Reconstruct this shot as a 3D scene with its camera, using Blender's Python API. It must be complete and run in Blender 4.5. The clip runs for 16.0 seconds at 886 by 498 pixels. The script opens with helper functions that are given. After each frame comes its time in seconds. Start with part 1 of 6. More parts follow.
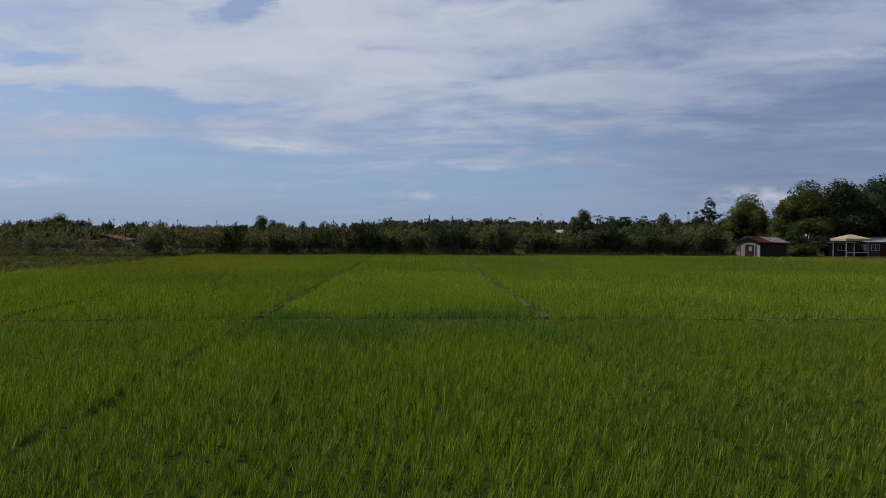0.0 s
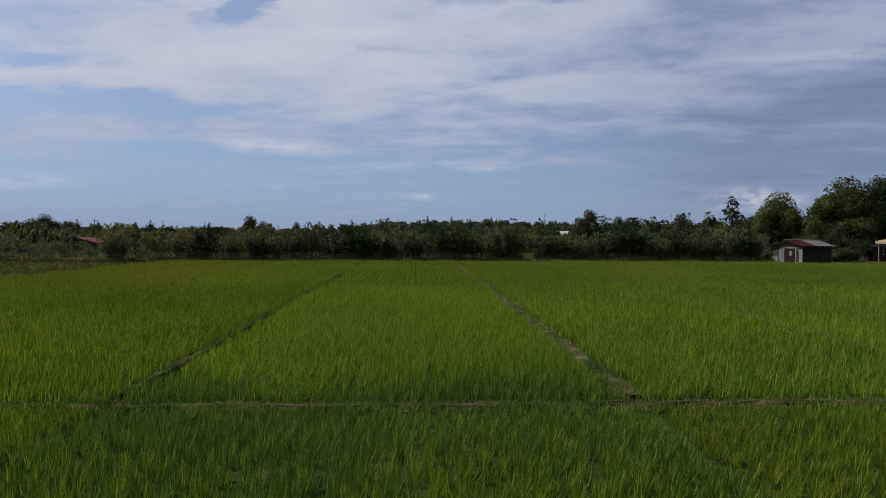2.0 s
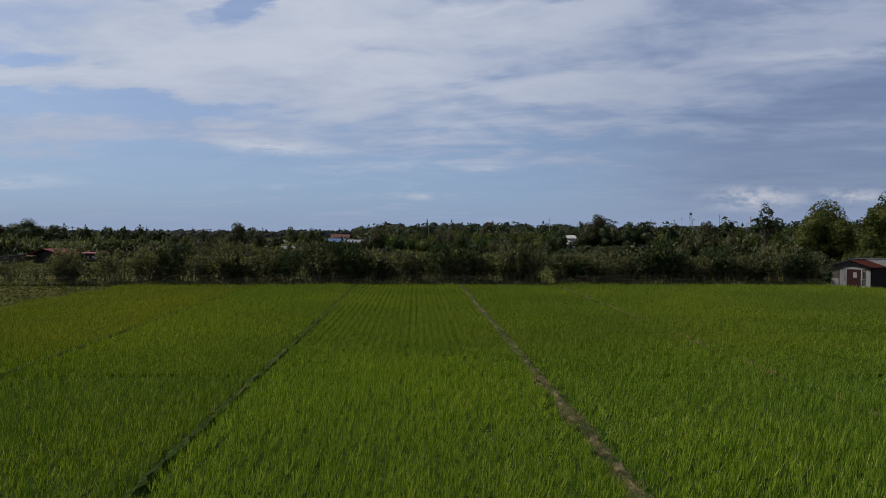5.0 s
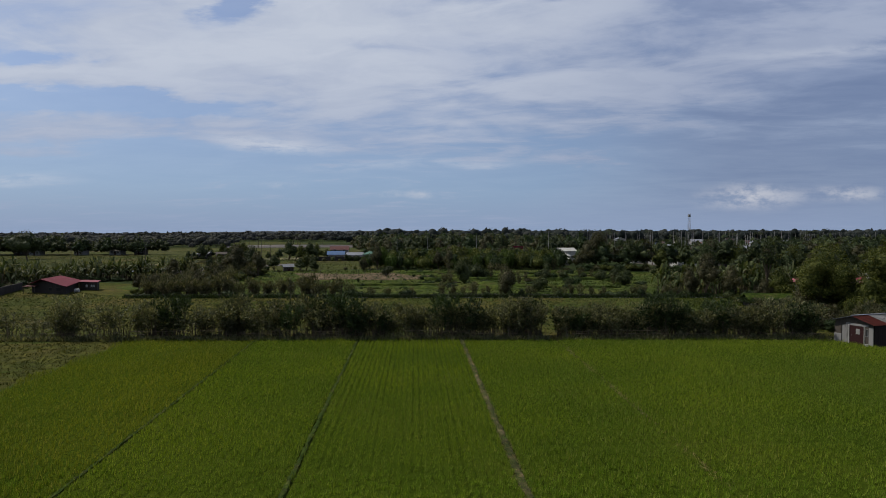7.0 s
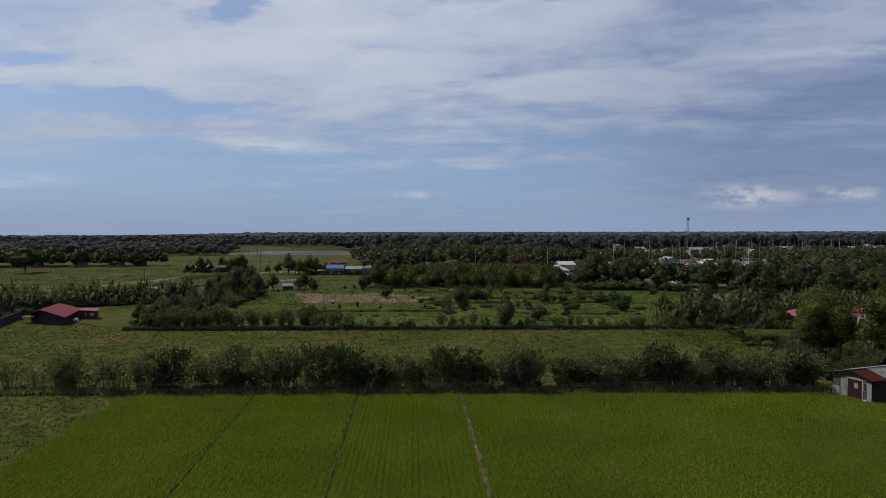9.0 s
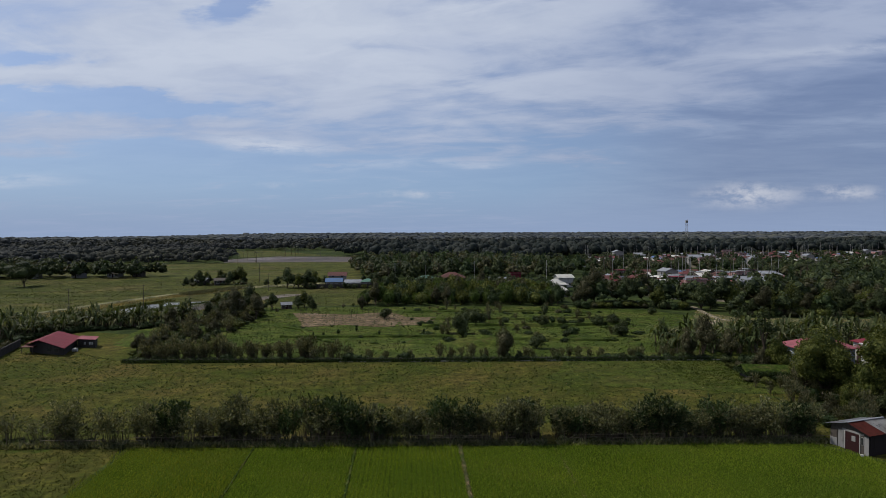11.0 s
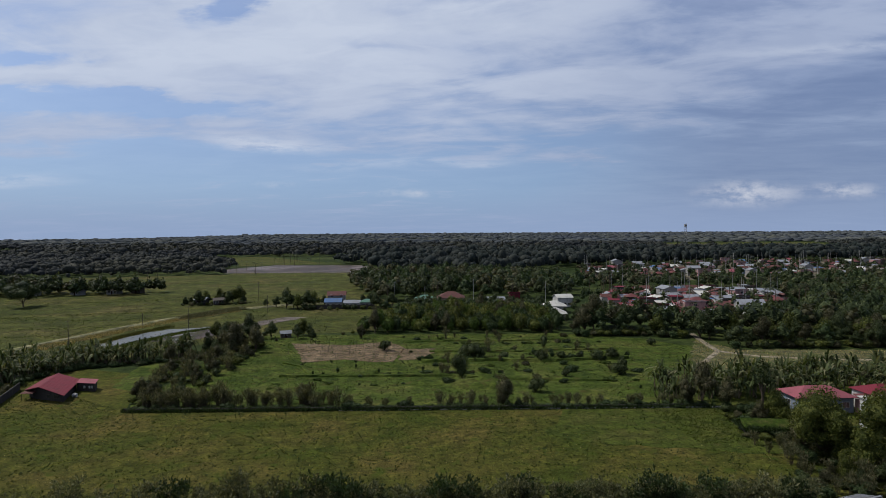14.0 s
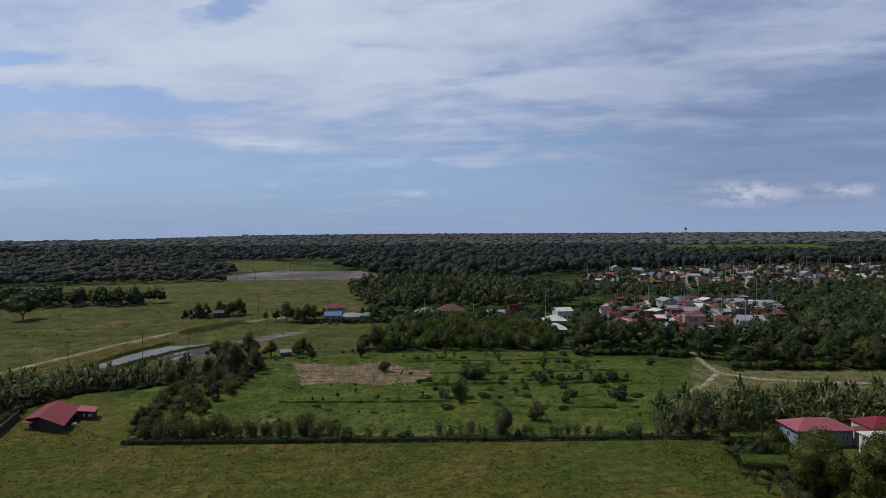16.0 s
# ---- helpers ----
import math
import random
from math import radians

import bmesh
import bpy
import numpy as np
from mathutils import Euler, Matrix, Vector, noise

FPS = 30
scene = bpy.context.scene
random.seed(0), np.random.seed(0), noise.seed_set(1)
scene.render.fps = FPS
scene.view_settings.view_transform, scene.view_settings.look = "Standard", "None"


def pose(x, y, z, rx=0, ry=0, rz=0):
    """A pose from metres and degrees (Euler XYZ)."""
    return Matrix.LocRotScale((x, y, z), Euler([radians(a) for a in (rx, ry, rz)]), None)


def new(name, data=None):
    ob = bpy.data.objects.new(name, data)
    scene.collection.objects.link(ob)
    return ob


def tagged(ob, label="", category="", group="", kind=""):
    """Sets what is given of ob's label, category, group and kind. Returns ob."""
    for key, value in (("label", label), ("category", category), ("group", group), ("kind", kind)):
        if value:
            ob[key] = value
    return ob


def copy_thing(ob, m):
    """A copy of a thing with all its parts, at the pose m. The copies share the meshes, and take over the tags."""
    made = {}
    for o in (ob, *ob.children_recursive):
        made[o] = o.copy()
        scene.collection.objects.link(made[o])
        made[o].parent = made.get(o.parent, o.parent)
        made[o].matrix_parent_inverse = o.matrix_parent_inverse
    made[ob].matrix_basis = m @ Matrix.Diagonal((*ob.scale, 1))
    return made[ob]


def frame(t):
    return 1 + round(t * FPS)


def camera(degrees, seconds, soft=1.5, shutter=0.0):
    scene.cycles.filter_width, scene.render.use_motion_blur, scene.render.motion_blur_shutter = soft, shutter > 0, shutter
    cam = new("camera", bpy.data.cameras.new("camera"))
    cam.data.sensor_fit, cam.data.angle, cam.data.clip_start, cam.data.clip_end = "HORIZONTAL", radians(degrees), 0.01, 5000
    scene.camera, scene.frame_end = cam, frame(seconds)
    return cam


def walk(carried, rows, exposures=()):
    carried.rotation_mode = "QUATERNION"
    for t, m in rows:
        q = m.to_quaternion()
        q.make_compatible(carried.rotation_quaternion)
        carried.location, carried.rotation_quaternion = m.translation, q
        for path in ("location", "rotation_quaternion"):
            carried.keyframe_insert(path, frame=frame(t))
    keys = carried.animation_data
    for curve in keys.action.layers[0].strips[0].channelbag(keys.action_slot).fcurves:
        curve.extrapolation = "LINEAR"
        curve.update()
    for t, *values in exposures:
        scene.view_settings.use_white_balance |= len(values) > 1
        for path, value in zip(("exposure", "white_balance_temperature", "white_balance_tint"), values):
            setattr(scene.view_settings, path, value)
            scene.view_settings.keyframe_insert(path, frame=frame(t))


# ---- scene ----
from mathutils.geometry import tessellate_polygon

cam = camera(70.5, 16.0, soft=0.8)
PATH = [
    (0, pose(0.976, -23.741, 3.485, 88.625, -0.178, -0.019)),
    (0.5, pose(0.901, -21.073, 3.592, 88.645, -0.171, -0.058)),
    (1, pose(0.846, -18.389, 3.623, 88.665, -0.163, -0.092)),
    (1.5, pose(0.821, -15.650, 3.682, 88.685, -0.152, -0.123)),
    (2, pose(0.816, -12.897, 3.742, 88.705, -0.139, -0.149)),
    (2.5, pose(0.779, -10.042, 3.769, 88.726, -0.124, -0.172)),
    (3, pose(0.680, -7.205, 3.609, 88.746, -0.106, -0.190)),
    (3.5, pose(0.562, -4.579, 3.630, 88.767, -0.086, -0.205)),
    (4, pose(0.434, -2.426, 3.866, 88.788, -0.064, -0.215)),
    (6.5, pose(-0.157, -0.329, 10.939, 88.494, 0.026, -0.391)),
    (7, pose(-0.167, -0.295, 12.443, 88.510, 0.023, -0.411)),
    (7.5, pose(-0.189, -0.278, 13.891, 88.521, 0.027, -0.433)),
    (8, pose(-0.214, -0.264, 15.400, 88.526, 0.038, -0.457)),
    (8.5, pose(-0.215, -0.248, 16.940, 88.527, 0.055, -0.481)),
    (9, pose(-0.193, -0.245, 18.509, 88.524, 0.076, -0.505)),
    (11.5, pose(-0.119, -0.244, 26.195, 88.471, 0.224, -0.622)),
    (12, pose(-0.170, -0.256, 27.758, 88.457, 0.254, -0.642)),
    (12.5, pose(-0.191, -0.292, 29.270, 88.442, 0.282, -0.660)),
    (13, pose(-0.181, -0.242, 30.912, 88.427, 0.308, -0.675)),
    (13.5, pose(-0.149, -0.207, 32.504, 88.414, 0.329, -0.688)),
    (14, pose(-0.116, -0.144, 34.077, 88.402, 0.346, -0.698)),
    (14.5, pose(-0.081, -0.063, 35.621, 88.392, 0.357, -0.704)),
    (15, pose(-0.047, 0.029, 37.142, 88.385, 0.361, -0.707)),
    (15.5, pose(-0.017, 0.036, 38.641, 88.381, 0.357, -0.705)),
    (16, pose(0.009, -0.001, 40.207, 88.380, 0.345, -0.699)),
]
walk(cam, PATH, exposures=[(0.0, 0.0, 6500, 10), (9.0, 0.0, 6450, 10), (12.0, 0.09, 6300, 10), (16.0, 0.10, 6250, 10)])

# ---- light ----
SUN_EL, SUN_AZ = 50.0, 62.0          # degrees; azimuth from ahead towards the left
to_sun = Vector((-math.sin(radians(SUN_AZ)) * math.cos(radians(SUN_EL)),
                 math.cos(radians(SUN_AZ)) * math.cos(radians(SUN_EL)), math.sin(radians(SUN_EL))))
sun = new("sun", bpy.data.lights.new("sun", "SUN"))
sun.data.energy, sun.data.angle, sun.data.color = 4.3, radians(0.6), (1.0, 0.94, 0.84)
sun.matrix_basis = to_sun.to_track_quat("Z", "Y").to_matrix().to_4x4()

world = bpy.data.worlds.new("sky")
scene.world = world
world.use_nodes = True


class Net:
    """A node tree with short calls."""

    def __init__(self, tree):
        self.t = tree
        self.t.nodes.clear()

    def n(self, kind, ins=None, **props):
        nd = self.t.nodes.new(kind)
        for k, v in props.items():
            setattr(nd, k, v)
        for k, v in (ins or {}).items():
            if isinstance(v, bpy.types.NodeSocket):
                self.t.links.new(v, nd.inputs[k])
            else:
                nd.inputs[k].default_value = v
        return nd

    def math(self, op, a, b=0.0, clamp=False):
        return self.n("ShaderNodeMath", {0: a, 1: b}, operation=op, use_clamp=clamp).outputs[0]

    def ramp(self, fac, stops):
        nd = self.n("ShaderNodeValToRGB", {"Fac": fac})
        el = nd.color_ramp.elements
        while len(el) < len(stops):
            el.new(0.5)
        for e, (p, c) in zip(el, stops):
            e.position = p
            e.color = (*c, 1) if len(c) == 3 else c
        return nd.outputs[0]

    def step(self, x, lo, hi):
        return self.n("ShaderNodeMapRange", {0: x, 1: lo, 2: hi, 3: 0.0, 4: 1.0}, interpolation_type="SMOOTHSTEP").outputs[0]

    def mix(self, fac, a, b, blend="MIX"):
        nd = self.n("ShaderNodeMix", {0: fac}, data_type="RGBA", blend_type=blend)
        for k, v in ((6, a), (7, b)):
            if isinstance(v, bpy.types.NodeSocket):
                self.t.links.new(v, nd.inputs[k])
            else:
                nd.inputs[k].default_value = (*v, 1)
        return nd.outputs[2]

    def noise(self, vec, scale, detail=5.0, rough=0.55, distort=0.0):
        ins = {"Scale": scale, "Detail": detail, "Roughness": rough, "Distortion": distort}
        if vec is not None:
            ins["Vector"] = vec
        return self.n("ShaderNodeTexNoise", ins).outputs[0]


# large forms of the cloud layer: place as tangents to the right and up, half sizes, tilt in degrees, weight
COVER = [(-0.48, 0.330, 0.46, 0.120, 2, 0.13), (-0.12, 0.235, 0.46, 0.105, -7, 0.11), (0.14, 0.330, 0.42, 0.120, 0, 0.08), (-0.30, 0.262, 0.34, 0.045, 3, 0.06),
         (-0.300, 0.362, 0.085, 0.042, 32, -0.34), (-0.130, 0.288, 0.110, 0.016, -2, -0.14), (-0.66, 0.212, 0.14, 0.016, -7, -0.20), (-0.42, 0.198, 0.13, 0.014, -4, -0.20),
         (-0.625, 0.268, 0.075, 0.014, -4, -0.18), (-0.50, 0.118, 0.24, 0.030, 0, -0.12), (0.02, 0.066, 0.95, 0.050, 0, -0.10), (0.50, 0.235, 0.36, 0.060, 8, 0.06),
         (0.06, 0.380, 0.14, 0.022, 0, -0.14), (-0.60, 0.170, 0.30, 0.034, -3, 0.11), (-0.56, 0.240, 0.30, 0.030, -4, 0.10), (-0.62, 0.124, 0.14, 0.014, -2, 0.10), (0.62, 0.345, 0.20, 0.040, 2, 0.06), (-0.34, 0.165, 0.26, 0.018, -5, 0.06), (0.20, 0.380, 0.05, 0.02, 0, -0.12)]
WISPS = [(-0.262, 0.139, 0.100, 0.013, -5, 0.85), (-0.655, 0.081, 0.085, 0.012, 2, 0.50), (0.60, 0.279, 0.150, 0.008, 3, 0.42), (-0.05, 0.106, 0.180, 0.007, 2, 0.30), (0.075, 0.104, 0.05, 0.005, 0, 0.30)]
HEAPS = [(0.485, 0.055, 0.080, 0.019, 0, 1.0), (0.635, 0.061, 0.055, 0.014, 0, 0.75), (-0.030, 0.059, 0.022, 0.009, 0, 0.65), (-0.075, 0.060, 0.022, 0.006, 0, 0.35), (-0.245, 0.074, 0.03, 0.006, 0, 0.3)]


def build_sky():
    g = Net(world.node_tree)
    co = g.n("ShaderNodeTexCoord").outputs["Generated"]
    xyz = g.n("ShaderNodeSeparateXYZ", {0: co}).outputs
    x, y, z = xyz[0], xyz[1], xyz[2]
    sky = g.n("ShaderNodeTexSky", sky_type="NISHITA", sun_disc=False, sun_elevation=radians(SUN_EL),
              sun_rotation=radians(-SUN_AZ), air_density=1.0, dust_density=1.6, ozone_density=1.0).outputs[0]
    clear = g.mix(1.0, sky, (SKY_GAIN * 0.70, SKY_GAIN * 0.87, SKY_GAIN * 1.16), "MULTIPLY")
    clear = g.mix(g.math("MULTIPLY", g.step(z, 0.26, 0.02), 0.6), clear, (0.27, 0.41, 0.64))
    flat = g.math("ADD", g.math("ABSOLUTE", y), 0.02)
    az, up = g.math("DIVIDE", x, flat), g.math("DIVIDE", z, flat)
    zz = g.math("ADD", g.math("MAXIMUM", z, 0.0), 0.10)
    px, py = g.math("DIVIDE", x, zz), g.math("DIVIDE", y, zz)
    # the layer drifts in soft rows
    layer = g.n("ShaderNodeCombineXYZ", {0: px, 1: g.math("ADD", py, g.math("MULTIPLY", px, 0.10)), 2: 0.0}).outputs[0]
    rows = g.n("ShaderNodeMapping", {0: layer, 1: (3.1, 0.4, 0.0), 3: (0.60, 0.95, 1.0)}).outputs[0]
    big = g.noise(rows, 0.55, 3.0, 0.5, 0.3)
    fine = g.noise(rows, 2.0, 8.0, 0.56, 0.5)
    curd = g.noise(rows, 6.0, 5.0, 0.6, 0.5)
    # frayed edges for the large forms
    here = g.n("ShaderNodeCombineXYZ", {0: az, 1: up, 2: 0.0}).outputs[0]
    fray = g.n("ShaderNodeTexNoise", {"Vector": g.n("ShaderNodeMapping", {0: here, 3: (1.0, 3.2, 1.0)}).outputs[0], "Scale": 7.0, "Detail": 5.0, "Roughness": 0.6}).outputs[1]
    fray = g.n("ShaderNodeVectorMath", {0: fray, 1: (0.5, 0.5, 0.5)}, operation="SUBTRACT").outputs[0]
    wide = g.n("ShaderNodeVectorMath", {0: g.n("ShaderNodeVectorMath", {0: fray, 1: (0.22, 0.07, 0.0)}, operation="MULTIPLY").outputs[0], 1: here}, operation="ADD").outputs[0]
    tight = g.n("ShaderNodeVectorMath", {0: g.n("ShaderNodeVectorMath", {0: fray, 1: (0.07, 0.022, 0.0)}, operation="MULTIPLY").outputs[0], 1: here}, operation="ADD").outputs[0]

    def lobe(at_, u, w, ru, rw, tilt):
        m = g.n("ShaderNodeMapping", {0: at_, 1: (u, w, 0.0), 2: (0.0, 0.0, radians(tilt)), 3: (ru * 1.5, rw * 1.5, 1.0)}, vector_type="TEXTURE").outputs[0]
        return g.step(g.n("ShaderNodeVectorMath", {0: m}, operation="LENGTH").outputs[1], 1.0, 0.0)

    def total(at_, forms):
        out = 0.0
        for u, w, ru, rw, tilt, k in forms:
            out = g.math("ADD", g.math("MULTIPLY", lobe(at_, u, w, ru, rw, tilt), k), out)
        return out
    body = g.math("ADD", g.math("MULTIPLY", big, 0.26), g.math("ADD", g.math("MULTIPLY", fine, 0.60), g.math("MULTIPLY", curd, 0.18)))
    cover = g.math("ADD", body, total(wide, COVER))
    cover = g.math("ADD", cover, g.math("MULTIPLY", g.step(z, 0.08, 0.34), 0.10))
    right = g.step(az, -0.02, 0.50)
    thick = g.math("MULTIPLY", g.step(cover, 0.40, 0.74), 0.95)
    veil = g.math("MAXIMUM", thick, g.math("MULTIPLY", g.step(z, 0.0, 0.12), 0.30))
    veil = g.math("MAXIMUM", veil, g.math("MULTIPLY", right, 0.76))
    white = g.mix(g.step(up, 0.10, 0.30), CLOUD_THIN, CLOUD_WHITE)
    grey = g.mix(right, white, g.mix(g.step(g.math("ADD", g.math("MULTIPLY", up, 0.6), g.math("MULTIPLY", thick, 0.30)), 0.16, 0.56), CLOUD_GREY, CLOUD_THIN))
    grey = g.mix(g.step(curd, 0.34, 0.62), g.mix(1.0, grey, (0.93, 0.94, 0.96), "MULTIPLY"), grey)
    grey = g.mix(g.step(fine, 0.34, 0.62), g.mix(1.0, grey, (0.86, 0.88, 0.93), "MULTIPLY"), grey)
    out = g.mix(veil, clear, grey)
    haze = g.math("SUBTRACT", 1.0, g.step(z, -0.01, 0.085))
    out = g.mix(g.math("MULTIPLY", haze, 0.80), out, HORIZON)
    # thin bright wisps, and small white heaps low over the plain
    streak = g.n("ShaderNodeMapping", {0: tight, 3: (1.0, 5.0, 1.0)}).outputs[0]
    wisp = g.math("MULTIPLY", total(tight, WISPS), g.step(g.noise(streak, 16.0, 5.0, 0.6), 0.30, 0.58))
    out = g.mix(wisp, out, CLOUD_WHITE)
    heap = g.math("MULTIPLY", total(tight, HEAPS), g.step(g.noise(g.n("ShaderNodeMapping", {0: here, 3: (1.0, 1.8, 1.0)}).outputs[0], 26.0, 6.0, 0.6), 0.34, 0.62))
    out = g.mix(g.math("MULTIPLY", heap, 0.8), out, (0.60, 0.61, 0.66))
    bg = g.n("ShaderNodeBackground", {0: out, 1: 1.0})
    g.n("ShaderNodeOutputWorld", {0: bg.outputs[0]})


SKY_GAIN = 0.075
CLOUD_WHITE, CLOUD_THIN, CLOUD_GREY, HORIZON = (0.545, 0.59, 0.68), (0.39, 0.445, 0.575), (0.212, 0.26, 0.39), (0.27, 0.345, 0.505)
build_sky()


# ---- materials ----
def principled(name, build, rough=0.8, metal=0.0, spec=0.3, bump=None, thin=0.0):
    """build(g) gives a colour socket; bump(g) a height socket with a strength and a distance."""
    m = bpy.data.materials.new(name)
    m.use_nodes = True
    g = Net(m.node_tree)
    col = build(g)
    ins = {"Base Color": col, "Roughness": rough, "Metallic": metal, "Specular IOR Level": spec}
    if bump:
        h, strength, dist = bump(g)
        ins["Normal"] = g.n("ShaderNodeBump", {"Height": h, "Strength": strength, "Distance": dist}).outputs[0]
    sh = g.n("ShaderNodeBsdfPrincipled", ins).outputs[0]
    if thin:
        tr = g.n("ShaderNodeBsdfTranslucent", {0: g.mix(1.0, col, (1.15, 1.1, 0.55), "MULTIPLY")}).outputs[0]
        sh = g.n("ShaderNodeMixShader", {0: thin, 1: sh, 2: tr}).outputs[0]
    g.n("ShaderNodeOutputMaterial", {0: sh})
    return m


def at(g):
    return g.n("ShaderNodeTexCoord").outputs["Object"]


def place_of(g):
    return g.n("ShaderNodeNewGeometry").outputs["Position"]


def island(g):
    return g.n("ShaderNodeNewGeometry").outputs["Random Per Island"]


def which(g):
    return g.n("ShaderNodeObjectInfo").outputs["Random"]


def shade(c, k):
    return tuple(v * k for v in c) if c else c


def leaf_paint(name, dark, mid, light, thin=0.25, rough=0.55, dry=None, patch=0.0, own=0.5, grain=2.4, spec=0.1):
    dark, mid, light, dry = shade(dark, 0.55), shade(mid, 0.62), shade(light, 0.72), shade(dry, 0.72)

    def build(g):
        fine = g.noise(at(g), grain, 4.0, 0.7)
        fac = g.math("ADD", g.math("MULTIPLY", island(g), 0.62), g.math("SUBTRACT", g.math("MULTIPLY", fine, 1.5), 0.56), True) if grain else island(g)
        col = g.ramp(fac, [(0.0, dark), (0.45, mid), (0.85, light), (1.0, dry or light)])
        tone = g.math("ADD", g.math("MULTIPLY", which(g), own), 1.0 - own / 2)
        grey = g.n("ShaderNodeCombineColor", {0: tone, 1: tone, 2: tone}).outputs[0]
        col = g.mix(1.0, col, grey, "MULTIPLY")
        if patch:
            spot = g.step(g.noise(place_of(g), patch, 3.0), 0.35, 0.68)
            col = g.mix(spot, col, g.mix(1.0, col, (1.35, 1.25, 0.9), "MULTIPLY"))
        return col
    return principled(name, build, max(rough, 0.55), spec=spec if grain else 0.06, thin=thin,
                      bump=(lambda g: (g.noise(at(g), grain * 2.0, 3.0, 0.7), 1.0, 0.25)) if grain else None)


def earth(name, colours, coarse, fine, bump_depth=0.05, rough=0.9, third=None):
    colours, third = [shade(c, 0.62) for c in colours], shade(third, 0.62)

    def build(g):
        p = place_of(g)
        a = g.ramp(g.noise(p, coarse, 6.0, 0.62), [(0.34, colours[0]), (0.5, colours[1]), (0.66, colours[2])])
        b = g.math("ADD", g.math("MULTIPLY", g.noise(p, fine, 6.0, 0.75), 0.55), g.math("MULTIPLY", g.noise(p, fine * 0.27, 4.0, 0.65), 0.45))
        tone = g.ramp(b, [(0.37, (0.36, 0.39, 0.42)), (0.5, (0.95, 0.95, 0.95)), (0.63, (1.85, 1.75, 1.5))])
        a = g.mix(1.0, a, tone, "MULTIPLY")
        if third:
            a = g.mix(g.step(g.noise(p, coarse * 3.7, 4.0, 0.6), 0.56, 0.68), a, third)
        return a
    return principled(name, build, rough, spec=0.02, bump=lambda g: (g.noise(place_of(g), fine, 6.0, 0.75), 1.0, bump_depth))


def paint(name, colour, wear=(0.25, 0.2, 0.16), scale=1.2, amount=0.5, rough=0.75, metal=0.0, ribs=0.0):
    colour, wear = shade(colour, 0.72), shade(wear, 0.6)

    def build(g):
        p = at(g)
        st = g.n("ShaderNodeMapping", {0: p, 3: (1.0, 1.0, 0.35)}).outputs[0]
        k = g.step(g.noise(st, scale, 7.0, 0.66), 0.47, 0.72)
        c = g.mix(g.math("MULTIPLY", k, amount), colour, wear)
        return g.mix(g.math("MULTIPLY", g.noise(p, scale * 9.0, 3.0), 0.35), c, tuple(v * 0.55 for v in colour))

    def ribbed(g):
        if not ribs:
            return g.noise(at(g), 14.0, 4.0), 0.25, 0.02
        return g.n("ShaderNodeTexWave", {"Vector": at(g), "Scale": ribs, "Distortion": 0.2}, bands_direction="X").outputs[1], 0.6, 0.03
    return principled(name, build, rough, metal, 0.12, ribbed)


def rows_of(name, colours):
    """Close planted rows seen from above: leaf green with darker soil lines between them."""
    def build(g):
        p = place_of(g)
        xyz = g.n("ShaderNodeSeparateXYZ", {0: p}).outputs
        u = g.math("ADD", xyz[0], g.math("MULTIPLY", xyz[1], 0.038))
        u = g.math("ADD", u, g.math("MULTIPLY", g.noise(p, 0.9, 3.0), 0.16))
        line = g.math("ABSOLUTE", g.math("SUBTRACT", g.math("FRACT", g.math("DIVIDE", u, 0.54)), 0.5))
        a = g.ramp(g.noise(p, 0.09, 6.0, 0.62), [(0.34, colours[0]), (0.5, colours[1]), (0.66, colours[2])])
        a = g.mix(1.0, a, g.ramp(g.noise(p, 5.0, 5.0, 0.7), [(0.3, (0.5, 0.5, 0.5)), (0.72, (1.4, 1.4, 1.4))]), "MULTIPLY")
        return g.mix(g.math("MULTIPLY", g.step(line, 0.20, 0.06), g.step(g.noise(p, 0.5, 3.0), 0.35, 0.6)), a, g.mix(1.0, a, (0.62, 0.64, 0.66), "MULTIPLY"))
    return principled(name, build, 0.9, spec=0.0, bump=lambda g: (g.noise(place_of(g), 6.0, 6.0, 0.75), 0.8, 0.12))


M = {}
M["rice"] = leaf_paint("rice", (0.054, 0.117, 0.009), (0.137, 0.249, 0.018), (0.256, 0.379, 0.047), 0.38, 0.5, (0.455, 0.498, 0.130), 0.07, 0.0, grain=0.0)
M["rice_blue"] = leaf_paint("rice_blue", (0.036, 0.091, 0.015), (0.075, 0.165, 0.027), (0.148, 0.257, 0.057), 0.30, 0.5, (0.296, 0.376, 0.125), 0.3, 0.0, grain=0.0)
M["rice_ripe"] = leaf_paint("rice_ripe", (0.104, 0.142, 0.017), (0.160, 0.206, 0.024), (0.216, 0.256, 0.040), 0.34, 0.5, (0.30, 0.28, 0.09), 0.07, 0.0, grain=0.0)
M["rice_left"] = leaf_paint("rice_left", (0.044, 0.095, 0.008), (0.109, 0.195, 0.016), (0.204, 0.298, 0.038), 0.34, 0.5, (0.357, 0.388, 0.105), 0.07, 0.0, grain=0.0)
M["rice_far"] = leaf_paint("rice_far", (0.092, 0.152, 0.017), (0.146, 0.226, 0.024), (0.206, 0.288, 0.042), 0.36, 0.5, (0.30, 0.31, 0.09), 0.07, 0.0, grain=0.0)
M["rice_yellow"] = leaf_paint("rice_yellow", (0.061, 0.117, 0.010), (0.117, 0.199, 0.017), (0.189, 0.271, 0.035), 0.30, 0.5, (0.369, 0.318, 0.082), 0.07, 0.0, grain=0.0)
